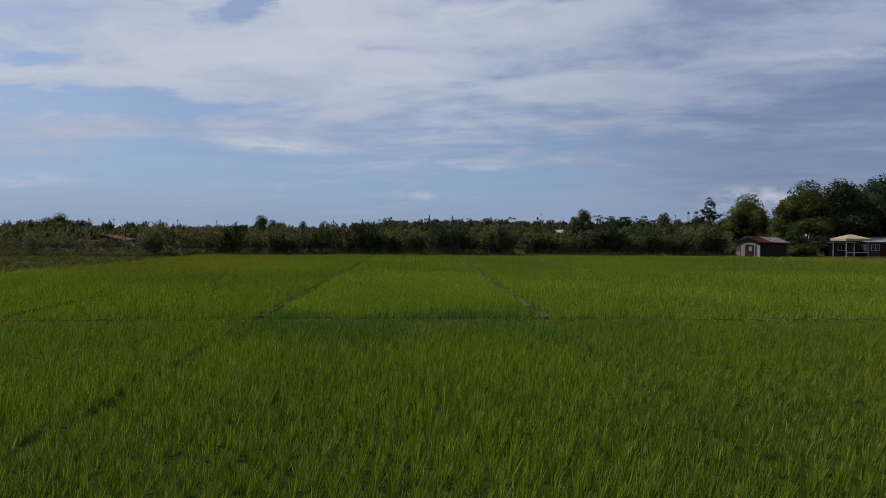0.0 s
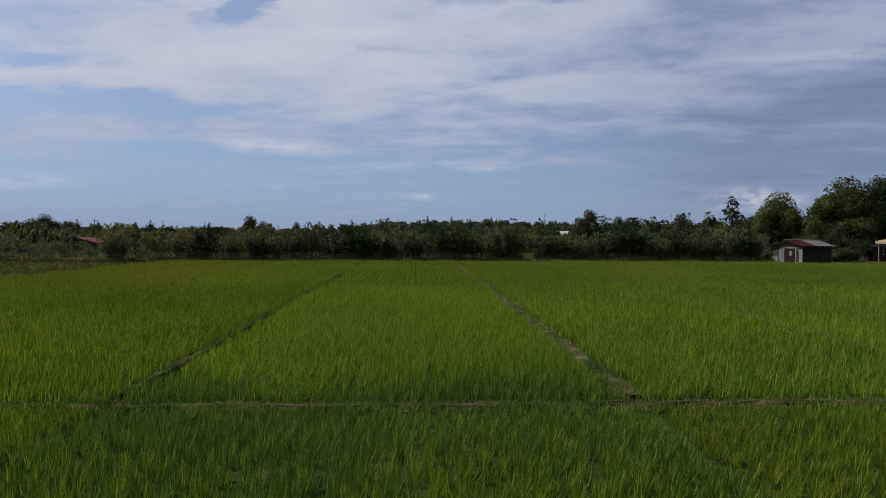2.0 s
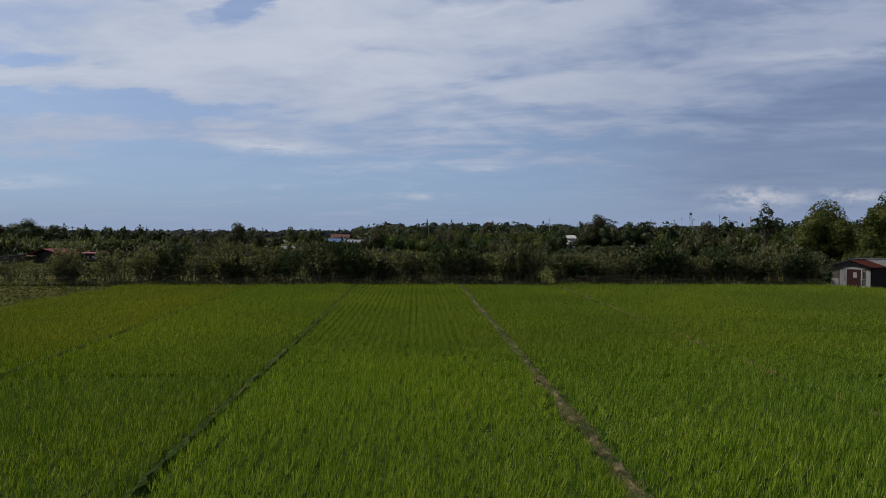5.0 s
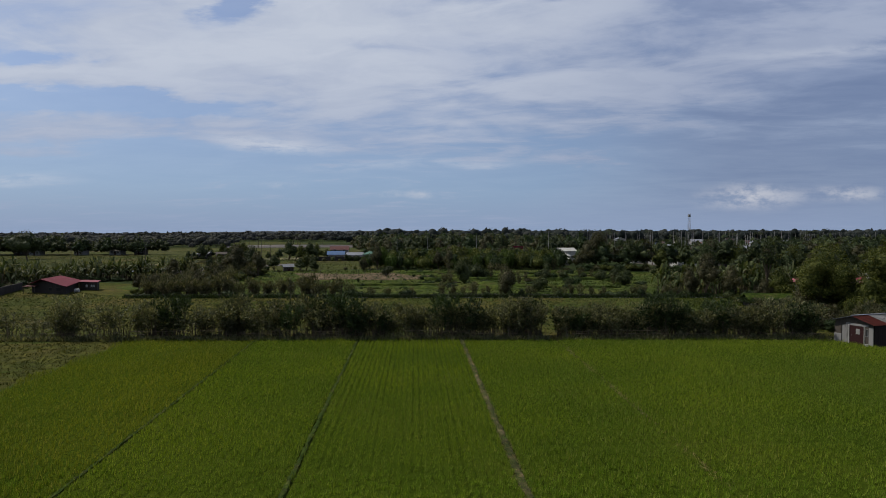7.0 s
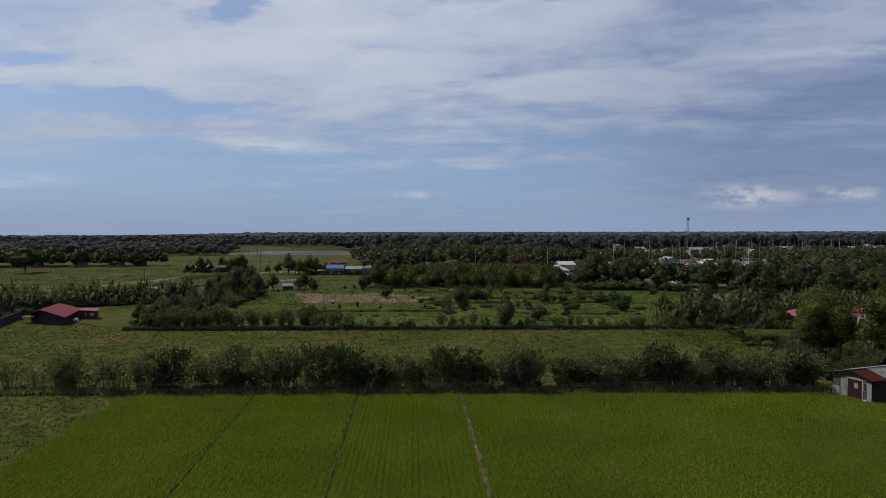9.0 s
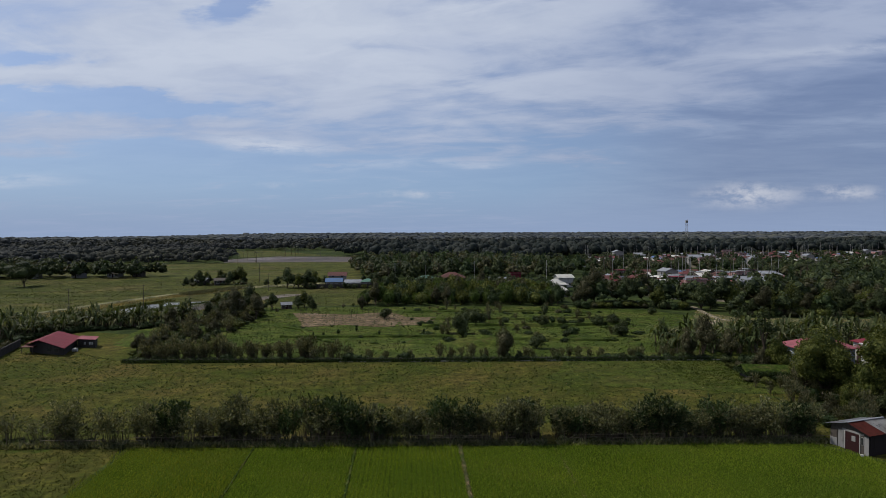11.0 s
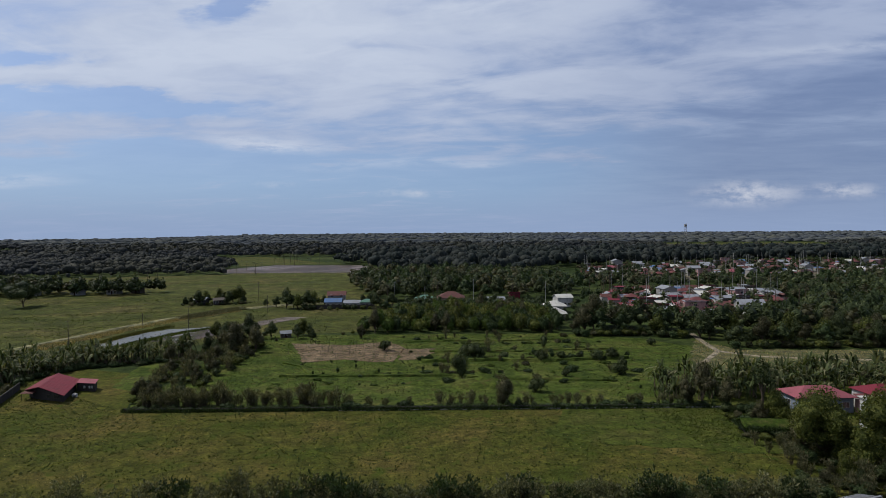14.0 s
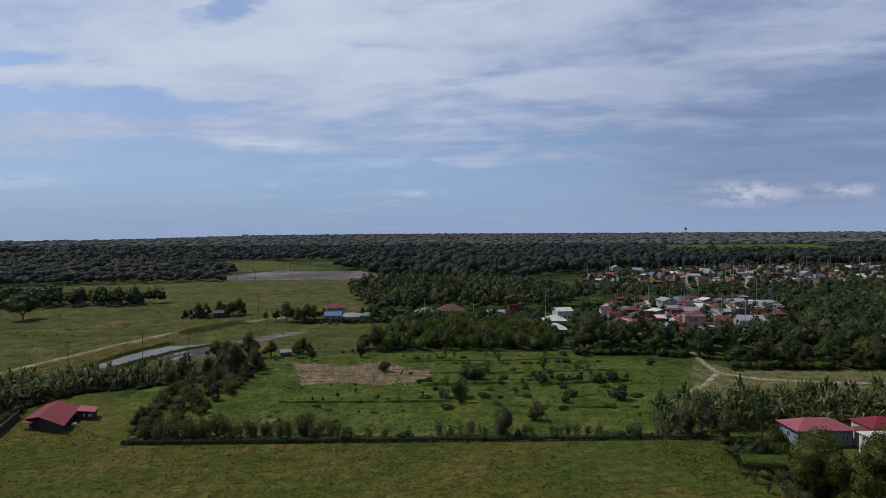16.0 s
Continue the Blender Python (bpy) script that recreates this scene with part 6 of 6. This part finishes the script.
def build_cabin():
    """Weathered field cabin; its gable front looks along -x, the ridge runs along +x."""
    root = thing("cabin", "weathered grey wooden cabin with a rusty red and grey tin roof", "cabin")
    L, W, eave, ridge = 4.9, 4.6, 2.45, 3.12
    for nm, y0, y1 in (("side_wall", -W / 2, -W / 2 + 0.1), ("side_wall", W / 2 - 0.1, W / 2)):
        wall = part(nm, boxed((0.1, y0, 0), (L, y1, eave), 0.01), M["dark_board"], root)
        for i in range(16):
            x = 0.12 + i * (L - 0.14) / 16
            yb = y0 - 0.025 if y0 < 0 else y1
            part("plank", boxed((x, yb, 0.02), (x + (L - 0.14) / 16 - 0.015, yb + 0.025, eave - 0.05 - 0.02 * (i % 3)), 0.004), M["dark_board"], wall)
    bm = bmesh.new()
    prism(bm, [(-W / 2 + 0.1, 0), (W / 2 - 0.1, 0), (W / 2 - 0.1, eave), (0, ridge - 0.05), (-W / 2 + 0.1, eave)], 0.0, 0.1)
    for v in bm.verts:
        v.co = Vector((v.co.y, v.co.x, v.co.z))
    bmesh.ops.recalc_face_normals(bm, faces=bm.faces)
    front = part("front_wall", bm, M["old_wood"], root, "grey board gable front with whitewashed panels")
    for i, (y0, y1, z1, mat) in enumerate(((1.45, 2.3, 2.0, "old_wood"), (0.62, 1.35, 2.05, "cabin_white"), (-2.28, -1.75, 2.05, "wall_grey"), (-0.62, 0.92, 2.55, "old_wood"))):
        if i == 3:
            part("board", boxed((-0.03, -1.7, 2.08), (0.0, 0.9, 2.3), 0.005), M["wall_grey"], front)
            part("board", boxed((-0.03, -1.0, 2.36), (0.0, 0.9, 2.55), 0.005), M["old_wood"], front)
            continue
        part("panel", boxed((-0.035, y0, 0.02), (0.0, y1, z1), 0.006), M[mat], front)
    part("back_wall", boxed((L, -W / 2, 0), (L + 0.1, W / 2, eave + 0.1), 0.01), M["old_wood"], root)
    door = part("door", boxed((-0.05, -1.2, 0.03), (0.0, 0.45, 2.02), 0.008), M["door_red"], root, "dark red double door standing shut")
    part("panel", boxed((-0.075, -0.75, 1.15), (-0.05, -0.3, 1.75), 0.006), M["wall_grey"], door)
    part("handle", tube(bmesh.new(), [(-0.07, 0.2, 0.95), (-0.09, 0.2, 1.0), (-0.07, 0.2, 1.08)], [0.012, 0.012, 0.012], 5), M["roof_zinc"], door)
    for y in (-1.28, 0.5):
        part("door_frame", boxed((-0.06, y, 0.0), (0.0, y + 0.08, 2.1), 0.006), M["wall_white"], root)
    win = part("window", boxed((-0.05, -1.68, 1.0), (0.0, -1.36, 1.9), 0.005), M["wall_grey"], root)
    part("pane", boxed((-0.06, -1.64, 1.05), (-0.05, -1.40, 1.85)), M["glass_dark"], win)
    o = 0.35
    drop = (ridge - eave) / (W / 2) * o
    near = (W / 2 + o)
    part("roof_sheet", corrugated(-0.45, 2.1, -near, 0.06, eave - drop + 0.05, ridge + 0.06), M["cabin_rust"], root, "rusty red corrugated roof sheet")
    part("roof_sheet", corrugated(2.1, 3.6, -near, 0.06, eave - drop + 0.06, ridge + 0.07), M["cabin_zinc"], root, "grey corrugated roof sheet with dark patches")
    part("roof_sheet", corrugated(3.6, L + 0.4, -near, 0.06, eave - drop + 0.045, ridge + 0.055), M["cabin_zinc"], root, "pale worn roof sheet")
    part("roof_sheet", corrugated(-0.45, L + 0.4, -0.04, near + 0.05, ridge + 0.05, eave - drop + 0.04), M["roof_zinc"], root, "dull grey corrugated roof sheet")
    part("ridge_cap", boxed((-0.47, -0.16, ridge + 0.07), (L + 0.42, 0.16, ridge + 0.12), 0.03), M["roof_zinc"], root)
    part("tyre", tube(bmesh.new(), [(2.9 + 0.3 * math.cos(a * math.tau / 12), -1.0 + 0.3 * math.sin(a * math.tau / 12), 2.83 + 0.07 * math.sin(a * math.tau / 12)) for a in range(13)], [0.06] * 13, 6), M["glass_dark"], root, "old black tyre weighing down the roof")
    # a low whitewashed block beside the front
    part("lower_panel", boxed((-0.09, 1.42, 0.02), (-0.04, 2.32, 0.95), 0.01), M["cabin_white"], root, "whitewashed lower wall panel")
    d = Vector((1.5, -4.4)).normalized()
    turn = math.degrees(math.atan2(d.y, d.x)) + 90
    root.matrix_basis = pose(46.25, 69.2, 0, 0, 0, turn)
    bin_ = thing("paint_bucket", "white plastic bucket on the ground by the cabin", "bucket", m=pose(46.0, 66.7, 0.0))
    part("body", tube(bmesh.new(), [(0, 0, 0), (0, 0, 0.36)], [0.15, 0.18], 12), M["wall_white"], bin_)


def build_fence():
    rng = random.Random(5)
    fence = thing("bamboo_fence", "rough bamboo and pole fence along the hedge", "fence")
    x = -92.0
    posts = []
    while x < 44:
        if not (12.5 < x < 13.9):
            part("post", tube(bmesh.new(), [(x, 71.9, -0.2), (x + rng.uniform(-0.08, 0.08), 71.9, 1.25 + rng.uniform(-0.2, 0.25))], [0.045, 0.035], 5), M["bamboo"], fence)
        x += rng.uniform(1.9, 2.6)
    for z in (0.42, 0.78, 1.1):
        x = -92.0
        while x < 43:
            n = rng.uniform(4.5, 6.5)
            if not (x < 13.9 and x + n > 12.5) and rng.random() < 0.62:
                part("rail", tube(bmesh.new(), [(x, 71.83, z + rng.uniform(-0.1, 0.1)), (x + n * 0.5, 71.8, z + rng.uniform(-0.05, 0.08)), (x + n + 0.2, 71.84, z + rng.uniform(-0.1, 0.1))], [0.032, 0.03, 0.026], 5), M["bamboo"], fence)
            x += n
    # the low dark block wall and pale kerb of the second plot
    wall = tagged(part("plot_wall", boxed((-59.6, 119.0, 0), (52.6, 119.2, 0.62), 0.02), M["wall_dark"]), "low dark stained block wall along the plot", "wall", kind="structure")
    x = -59.6
    while x < 52.0:
        part("pillar", boxed((x, 118.93, 0), (x + 0.2, 119.27, 0.72), 0.02), M["wall_dark"], wall)
        x += 3.5
    x = -19.0
    while x < 52.0:
        n = rng.uniform(2.0, 4.5)
        part("kerb", boxed((x, 118.62, -0.05), (x + n - 0.04, 118.8, rng.uniform(0.14, 0.24)), 0.015), M["concrete"], wall, "pale weathered concrete kerb")
        x += n + (rng.uniform(0.3, 2.0) if rng.random() < 0.3 else 0.0)
    tagged(part("boundary_wall", boxed((-0.1, -14, 0), (0.1, 14, 1.6), 0.02), M["wall_dark"]), "dark stained garden wall beside the red-roofed house", "wall", kind="structure").matrix_basis = pose(-87, 124, 0, 0, 0, 18)


def build_houses():
    rng = random.Random(21)
    # red-roofed farmhouse
    red = thing("farmhouse", "farmhouse with a large dull red tin roof and dark walls", "house")
    ridge = [(-80.9, 127.2, 2.95), (-84.6, 140.2, 2.85)]
    part("roof", slab([ridge[0], (-74.6, 125.3, 1.62), (-78.6, 138.4, 1.86), ridge[1]], 0.09, 8), M["roof_red"], red)
    part("roof", slab([(-85.4, 129.8, 1.70), ridge[0], ridge[1], (-87.6, 140.2, 1.74)], 0.09, 4), M["roof_red"], red)
    inner = [(-84.9, 130.6), (-80.9, 128.6), (-75.6, 126.8), (-79.0, 137.4), (-84.5, 139.4), (-87.0, 139.4)]
    part("wall", upright(inner, (1.74, 2.72, 1.66, 1.84, 2.74, 1.76)), M["wall_dark"], red)
    for x, w in ((-79.4, 0.9), (-77.4, 1.2)):
        y = 128.6 - 0.34 * (x + 80.9)
        fr = part("window", boxed((-w / 2, -0.06, -0.38), (w / 2, 0.0, 0.38), 0.01), M["old_wood"], red)
        fr.matrix_basis = pose(x, y - 0.03, 0.95, 0, 0, -18.8)
        part("pane", boxed((-w / 2 + 0.08, -0.075, -0.3), (w / 2 - 0.08, -0.06, 0.3)), M["glass_dark"], fr)
    part("annex_roof", slab([(-78.2, 135.3, 1.86), (-73.4, 134.6, 1.80), (-74.6, 138.2, 1.90), (-79.0, 139.2, 1.96)], 0.07, 4), M["roof_pink"], red, "faded red annex roof")
    part("annex_wall", upright([(-77.9, 135.6), (-73.7, 135.0), (-74.8, 137.9), (-78.7, 138.7)], (1.85, 1.79, 1.88, 1.93)), M["wall_dark"], red)
    for x in (-76.0, -74.9, -74.4):
        part("panel", boxed((x - 0.15, 134.95, 0.75), (x + 0.15, 135.2, 1.25), 0.01), M["wall_white"], red)
    part("awning", slab([(-85.2, 128.0, 1.42), (-82.6, 128.0, 1.46), (-82.7, 130.0, 1.66), (-85.3, 130.4, 1.64)], 0.06, 3), M["roof_brown"], red)
    for x, y in ((-85.0, 128.2), (-82.8, 128.2)):
        part("post", tube(bmesh.new(), [(x, y, -0.1), (x, y, 1.43)], [0.06, 0.05], 6), M["old_wood"], red)
    van = thing("water_tank", "white plastic drum by the farmhouse", "drum", m=pose(-75.4, 130.4, 0.0))
    part("body", tube(bmesh.new(), [(-0.45, 0, 0.42), (-0.4, 0, 0.42), (0.4, 0, 0.46), (0.45, 0, 0.46)], [0.36, 0.42, 0.42, 0.36], 14), M["wall_white"], van)
    part("cap", tube(bmesh.new(), [(0, 0, 0.8), (0, 0, 0.95)], [0.14, 0.12], 8), M["wall_grey"], van)

    pink = house("bungalow with a broad pink hipped tin roof", 10.4, 6.0, 3.0, "wall_blue", "roof_pink", "hip", 1.5, 0.6, 3, "bungalow")
    pink.matrix_basis = pose(72.0, 117.2, 0, 0, 0, 1)
    white = house("stained white concrete house with a flat roof", 8.0, 7.0, 5.4, "wall_white", "wall_white", "flat", 0.5, 0.3, 2, "concrete_house", storeys=2)
    white.matrix_basis = pose(76.2, 101.8, 0, 0, 0, 1)
    h = house("house with a bright red hipped roof", 7.0, 6.0, 3.6, "wall_white", "roof_red", "hip", 1.4, 0.4, 2)
    h.matrix_basis = pose(83.5, 116.0, 0, 0, 0, 2)
    h = house("lean-to with a rusty red roof", 4.0, 4.5, 2.6, "wall_pink", "roof_rust", "shed", 0.7, 0.3, 1)
    h.matrix_basis = pose(79.8, 112.5, 0, 0, 0, 2)
    # yard beside the cabin
    h = house("low dark shack under the trees", 4.6, 4.0, 2.2, "wall_dark", "wall_dark", "shed", 0.5, 0.4, 1, "shack")
    h.matrix_basis = pose(66.5, 81.5, 0, 0, 0, 5)
    h = house("low grey shack under the trees", 5.0, 4.0, 2.4, "wall_dark", "roof_zinc", "shed", 0.6, 0.4, 2, "shack")
    h.matrix_basis = pose(73.0, 80.5, 0, 0, 0, -4)
    tent = thing("canopy", "beige cloth canopy on white posts", "canopy", m=pose(66.2, 76.5, 0, 0, 0, 4))
    part("cloth", hip_roof(3.8, 3.2, 2.7, 0.9, 0.2, 0.35), M["cloth_beige"], tent)
    for sx in (-1.8, 1.8):
        for sy in (-1.5, 1.5):
            part("post", tube(bmesh.new(), [(sx, sy, -0.1), (sx, sy, 2.8)], [0.07, 0.06], 6), M["wall_white"], tent)
    part("rail", boxed((-1.8, -1.55, 0.7), (1.8, -1.47, 0.8), 0.01), M["wall_white"], tent)
    # thatched shed at the meadow's corner
    shed = thing("grassy_shed", "low shed overgrown with dry grass and creepers", "shed", m=pose(55.0, 104.0, 0, 0, 0, -8))
    part("wall", boxed((-3.4, -1.8, -0.1), (3.4, 1.8, 1.3), 0.05), M["wall_dark"], shed)
    part("roof", gable_roof(7.0, 3.8, 1.3, 0.8, 0.35, 0.2), M["bund_green"], shed)
    part("panel", boxed((-3.45, -1.85, 0.4), (-2.6, -1.8, 1.2), 0.01), M["wall_white"], shed)
    tufts("shed_creepers", "dry grass and creepers over the low shed", [(55.0 + rng.uniform(-3.8, 3.8), 104.0 + rng.uniform(-2.6, 2.6)) for _ in range(1500)], 91, 0.7, M["leaf_bush"], 6, 0.9)
    # field hut by the tilled soil
    hut = house("small field hut of old boards with a pale tin roof", 4.2, 3.4, 2.0, "old_wood", "roof_zinc", "gable", 0.9, 0.4, 1, "hut")
    hut.matrix_basis = pose(-49.0, 203.5, 0, 0, 0, 20) @ Matrix.Diagonal((0.75, 0.75, 0.75, 1))
    for i in range(26):
        x, y = -42 + 30 * rng.random(), 166 + 26 * rng.random()
        st = thing("stake", "thin wooden stake standing in the tilled soil", "stake", "stakes in the soil", pose(x, y, 0))
        part("rod", tube(bmesh.new(), [(0, 0, -0.1), (rng.uniform(-0.1, 0.1), 0, rng.uniform(1.2, 2.2))], [0.04, 0.03], 4), M["old_wood"], st)
    # the blue-roofed compound
    blue = house("farm building with a bright blue tin roof", 7.0, 5.5, 2.8, "wall_grey", "roof_blue", "gable", 1.3, 0.5, 3)
    blue.matrix_basis = pose(-46.5, 284, 0, 0, 0, 4)
    h = house("low building with a pale blue roof", 7.0, 5.0, 2.6, "wall_white", "roof_zinc", "gable", 1.0, 0.4, 2)
    h.matrix_basis = pose(-37.5, 281, 0, 0, 0, -3)
    h = house("house with a green tin roof", 6.0, 5.0, 2.8, "wall_grey", "roof_green", "hip", 1.3, 0.4, 2)
    h.matrix_basis = pose(-31.0, 281.5, 0, 0, 0, 4)
    h = house("tall house with a maroon roof behind the compound", 8.0, 7.0, 4.6, "wall_grey", "roof_brown", "gable", 1.4, 0.5, 2, storeys=2)
    h.matrix_basis = pose(-47.0, 297, 0, 0, 0, 6)
    cw = tagged(part("compound_wall", boxed((-15, -0.1, 0), (15, 0.1, 1.9), 0.02), M["wall_dark"]), "dark block wall round the compound", "wall", kind="structure")
    cw.matrix_basis = pose(-42, 277, 0, 0, 0, 1)
    # along the road behind the orchard
    for lab, w, d, hh, wall, roof, sty, rise, x, y, r in (
            ("house with a dull green hipped roof", 9, 7, 3.0, "wall_cream", "roof_green", "hip", 1.8, -5, 291, 2),
            ("house with a large dark maroon hipped roof", 12, 9, 3.4, "wall_pink", "roof_brown", "hip", 2.6, 7, 294, -2),
            ("long low house with a pink wall", 11, 6, 3.0, "wall_pink", "roof_zinc", "gable", 1.0, 28, 287, 2),
            ("bright red painted upper storey", 5, 5, 5.6, "roof_red", "roof_brown", "flat", 0.5, 36, 288, 0),
            ("house with a pale cream hipped roof", 8.0, 7.0, 2.5, "wall_grey", "roof_white", "hip", 2.0, 46, 241, -6),
            ("house with a low cream hipped roof", 9.0, 7.5, 3.0, "wall_grey", "roof_white", "hip", 2.0, 49.5, 261, -4),
            ("house with a white tin roof", 7, 6, 4.4, "wall_white", "roof_white", "gable", 1.2, 57, 281, 12)):
        h = house(lab, w, d, hh, wall, roof, sty, rise, 0.5, 2)
        h.matrix_basis = pose(x, y, 0, 0, 0, r)
    # huts in the tree clumps of the pasture
    for x, y, roof in ((-199, 344, "roof_zinc"), (-181, 347, "old_wood"), (-170, 350, "roof_zinc"), (-231, 341, "old_wood"), (-112, 294, "roof_zinc"), (-103, 293, "old_wood"), (-222, 341, "roof_zinc")):
        h = house("small farm hut with a tin roof among trees", rng.uniform(4.5, 7), 4.5, 2.4, rng.choice(["wall_dark", "wall_grey", "old_wood"]), roof, "gable", 0.9, 0.4, 2, "hut")
        h.matrix_basis = pose(x, y + (7.0 if x < -150 else 5.0) + rng.uniform(-1.5, 2), 0, 0, 0, rng.uniform(-25, 25))
    # the village
    roofs = ["roof_zinc", "roof_rust", "roof_brown", "roof_zinc", "roof_pink", "roof_white", "roof_rust", "roof_zinc", "roof_brown", "roof_blue", "roof_zinc", "roof_red", "roof_brown"]
    walls = ["wall_white", "wall_grey", "wall_dark", "wall_grey", "wall_blue", "old_wood", "wall_pink", "wall_white"]
    kinds = []
    for i in range(26):
        two = rng.random() < 0.22
        w, d = rng.uniform(4.8, 8.5), rng.uniform(4.5, 7)
        sty = rng.choice(["gable", "gable", "shed", "flat", "hip"])
        rf, wl = roofs[i % len(roofs)], rng.choice(walls)
        word = rf.split("_")[1].replace("zinc", "grey zinc").replace("rust", "rusty")
        wword = wl.split("_")[1].replace("wood", "wooden")
        kinds.append(house(f"{'two-storey' if two else 'small'} village house, {wword} walls and {word} {sty} roof", w, d, 5.4 if two else 2.9, wl, rf, sty, rng.uniform(0.8, 1.5), 0.4, 1,
                           "house", "village houses", 2 if two else 1))
    V1 = [(80, 237), (101, 217), (123, 238), (144, 262), (168, 300), (172, 340), (105, 345), (78, 300)]
    V2 = [(100, 430), (180, 425), (280, 432), (420, 490), (540, 570), (560, 680), (300, 640), (130, 560)]
    patch("village_ground", V1, 0.04, M["village_soil"], "worn grey brown ground between the houses", "ground", 6.0, 2.0, 71)
    patch("village_ground", V2, 0.045, M["village_soil"], "worn grey brown ground between the houses", "ground", 9.0, 3.0, 72)
    k = 0
    for x, y in scatter(V1, 8.8, 51, jitter=0.4) + scatter(V2, 19.0, 52, jitter=0.45):
        put(kinds[k % 26] if k < 26 else rng.choice(kinds), x, y, 0, rng.choice([0, 0, 90, -90, 0]) + rng.uniform(-14, 14), rng.uniform(0.8, 1.1))
        k += 1
    stand = [pole(11.5), pole(13.0)]
    for x, y in scatter(V1, 22.0, 53) + scatter(V2, 30.0, 54):
        put(rng.choice(stand), x, y, 0, rng.uniform(0, 180))
    wood = pole(9.0, "dark wooden electricity pole beside the canal", 0)
    for x, y, hh in ((-109, 186, 8.5), (-94, 201, 9.0), (-87.3, 221, 9.2), (-71.5, 266, 8.0), (-87.9, 311, 10.0), (-5, 280, 10), (18, 300, 11), (46, 262, 13), (-20, 300, 10)):
        put(wood if x < -60 else stand[0], x, y, 0, rng.uniform(-30, 30), 1.0, hh / (9.0 if x < -60 else 11.5))
    # the lattice mast
    mast = thing("radio_mast", "distant grey lattice radio mast", "mast", m=pose(436.7, 1090, 0))
    for sx in (-1.6, 1.6):
        for sy in (-1.6, 1.6):
            part("leg", tube(bmesh.new(), [(sx * 1.4, sy * 1.4, 0), (sx, sy, 25), (sx * 0.8, sy * 0.8, 45)], [0.28, 0.22, 0.18], 5), M["concrete"], mast)
    for i in range(11):
        z = 4 * i + 2
        part("brace", tube(bmesh.new(), [(-1.5, -1.5, z), (1.5, -1.5, z + 4)], [0.14, 0.14], 4), M["concrete"], mast)
    part("antenna", boxed((-1.9, -1.9, 40), (1.9, 1.9, 44), 0.2), M["wall_grey"], mast)
    # works on the far shore
    pier = thing("far_loading_pier", "very distant pale loading pier with gantries", "pier", m=pose(-1385, 4200, -6))
    part("deck", boxed((-90, -4, 13), (80, 4, 17), 0.5), M["wall_white"], pier)
    for i in range(8):
        part("gantry", boxed((-90 + 23 * i, -3, -4), (-86 + 23 * i, 3, 21), 0.5), M["wall_white"], pier)
    silo = thing("far_warehouse", "very distant pale grey warehouse block", "warehouse", m=pose(-1270, 4200, -8))
    part("wall", boxed((-20, -12, -4), (20, 12, 30), 1.0), M["wall_white"], silo)
    part("roof", boxed((-17, -10, 30), (17, 10, 35), 1.0), M["wall_grey"], silo)


build_cabin()
build_fence()
build_houses()
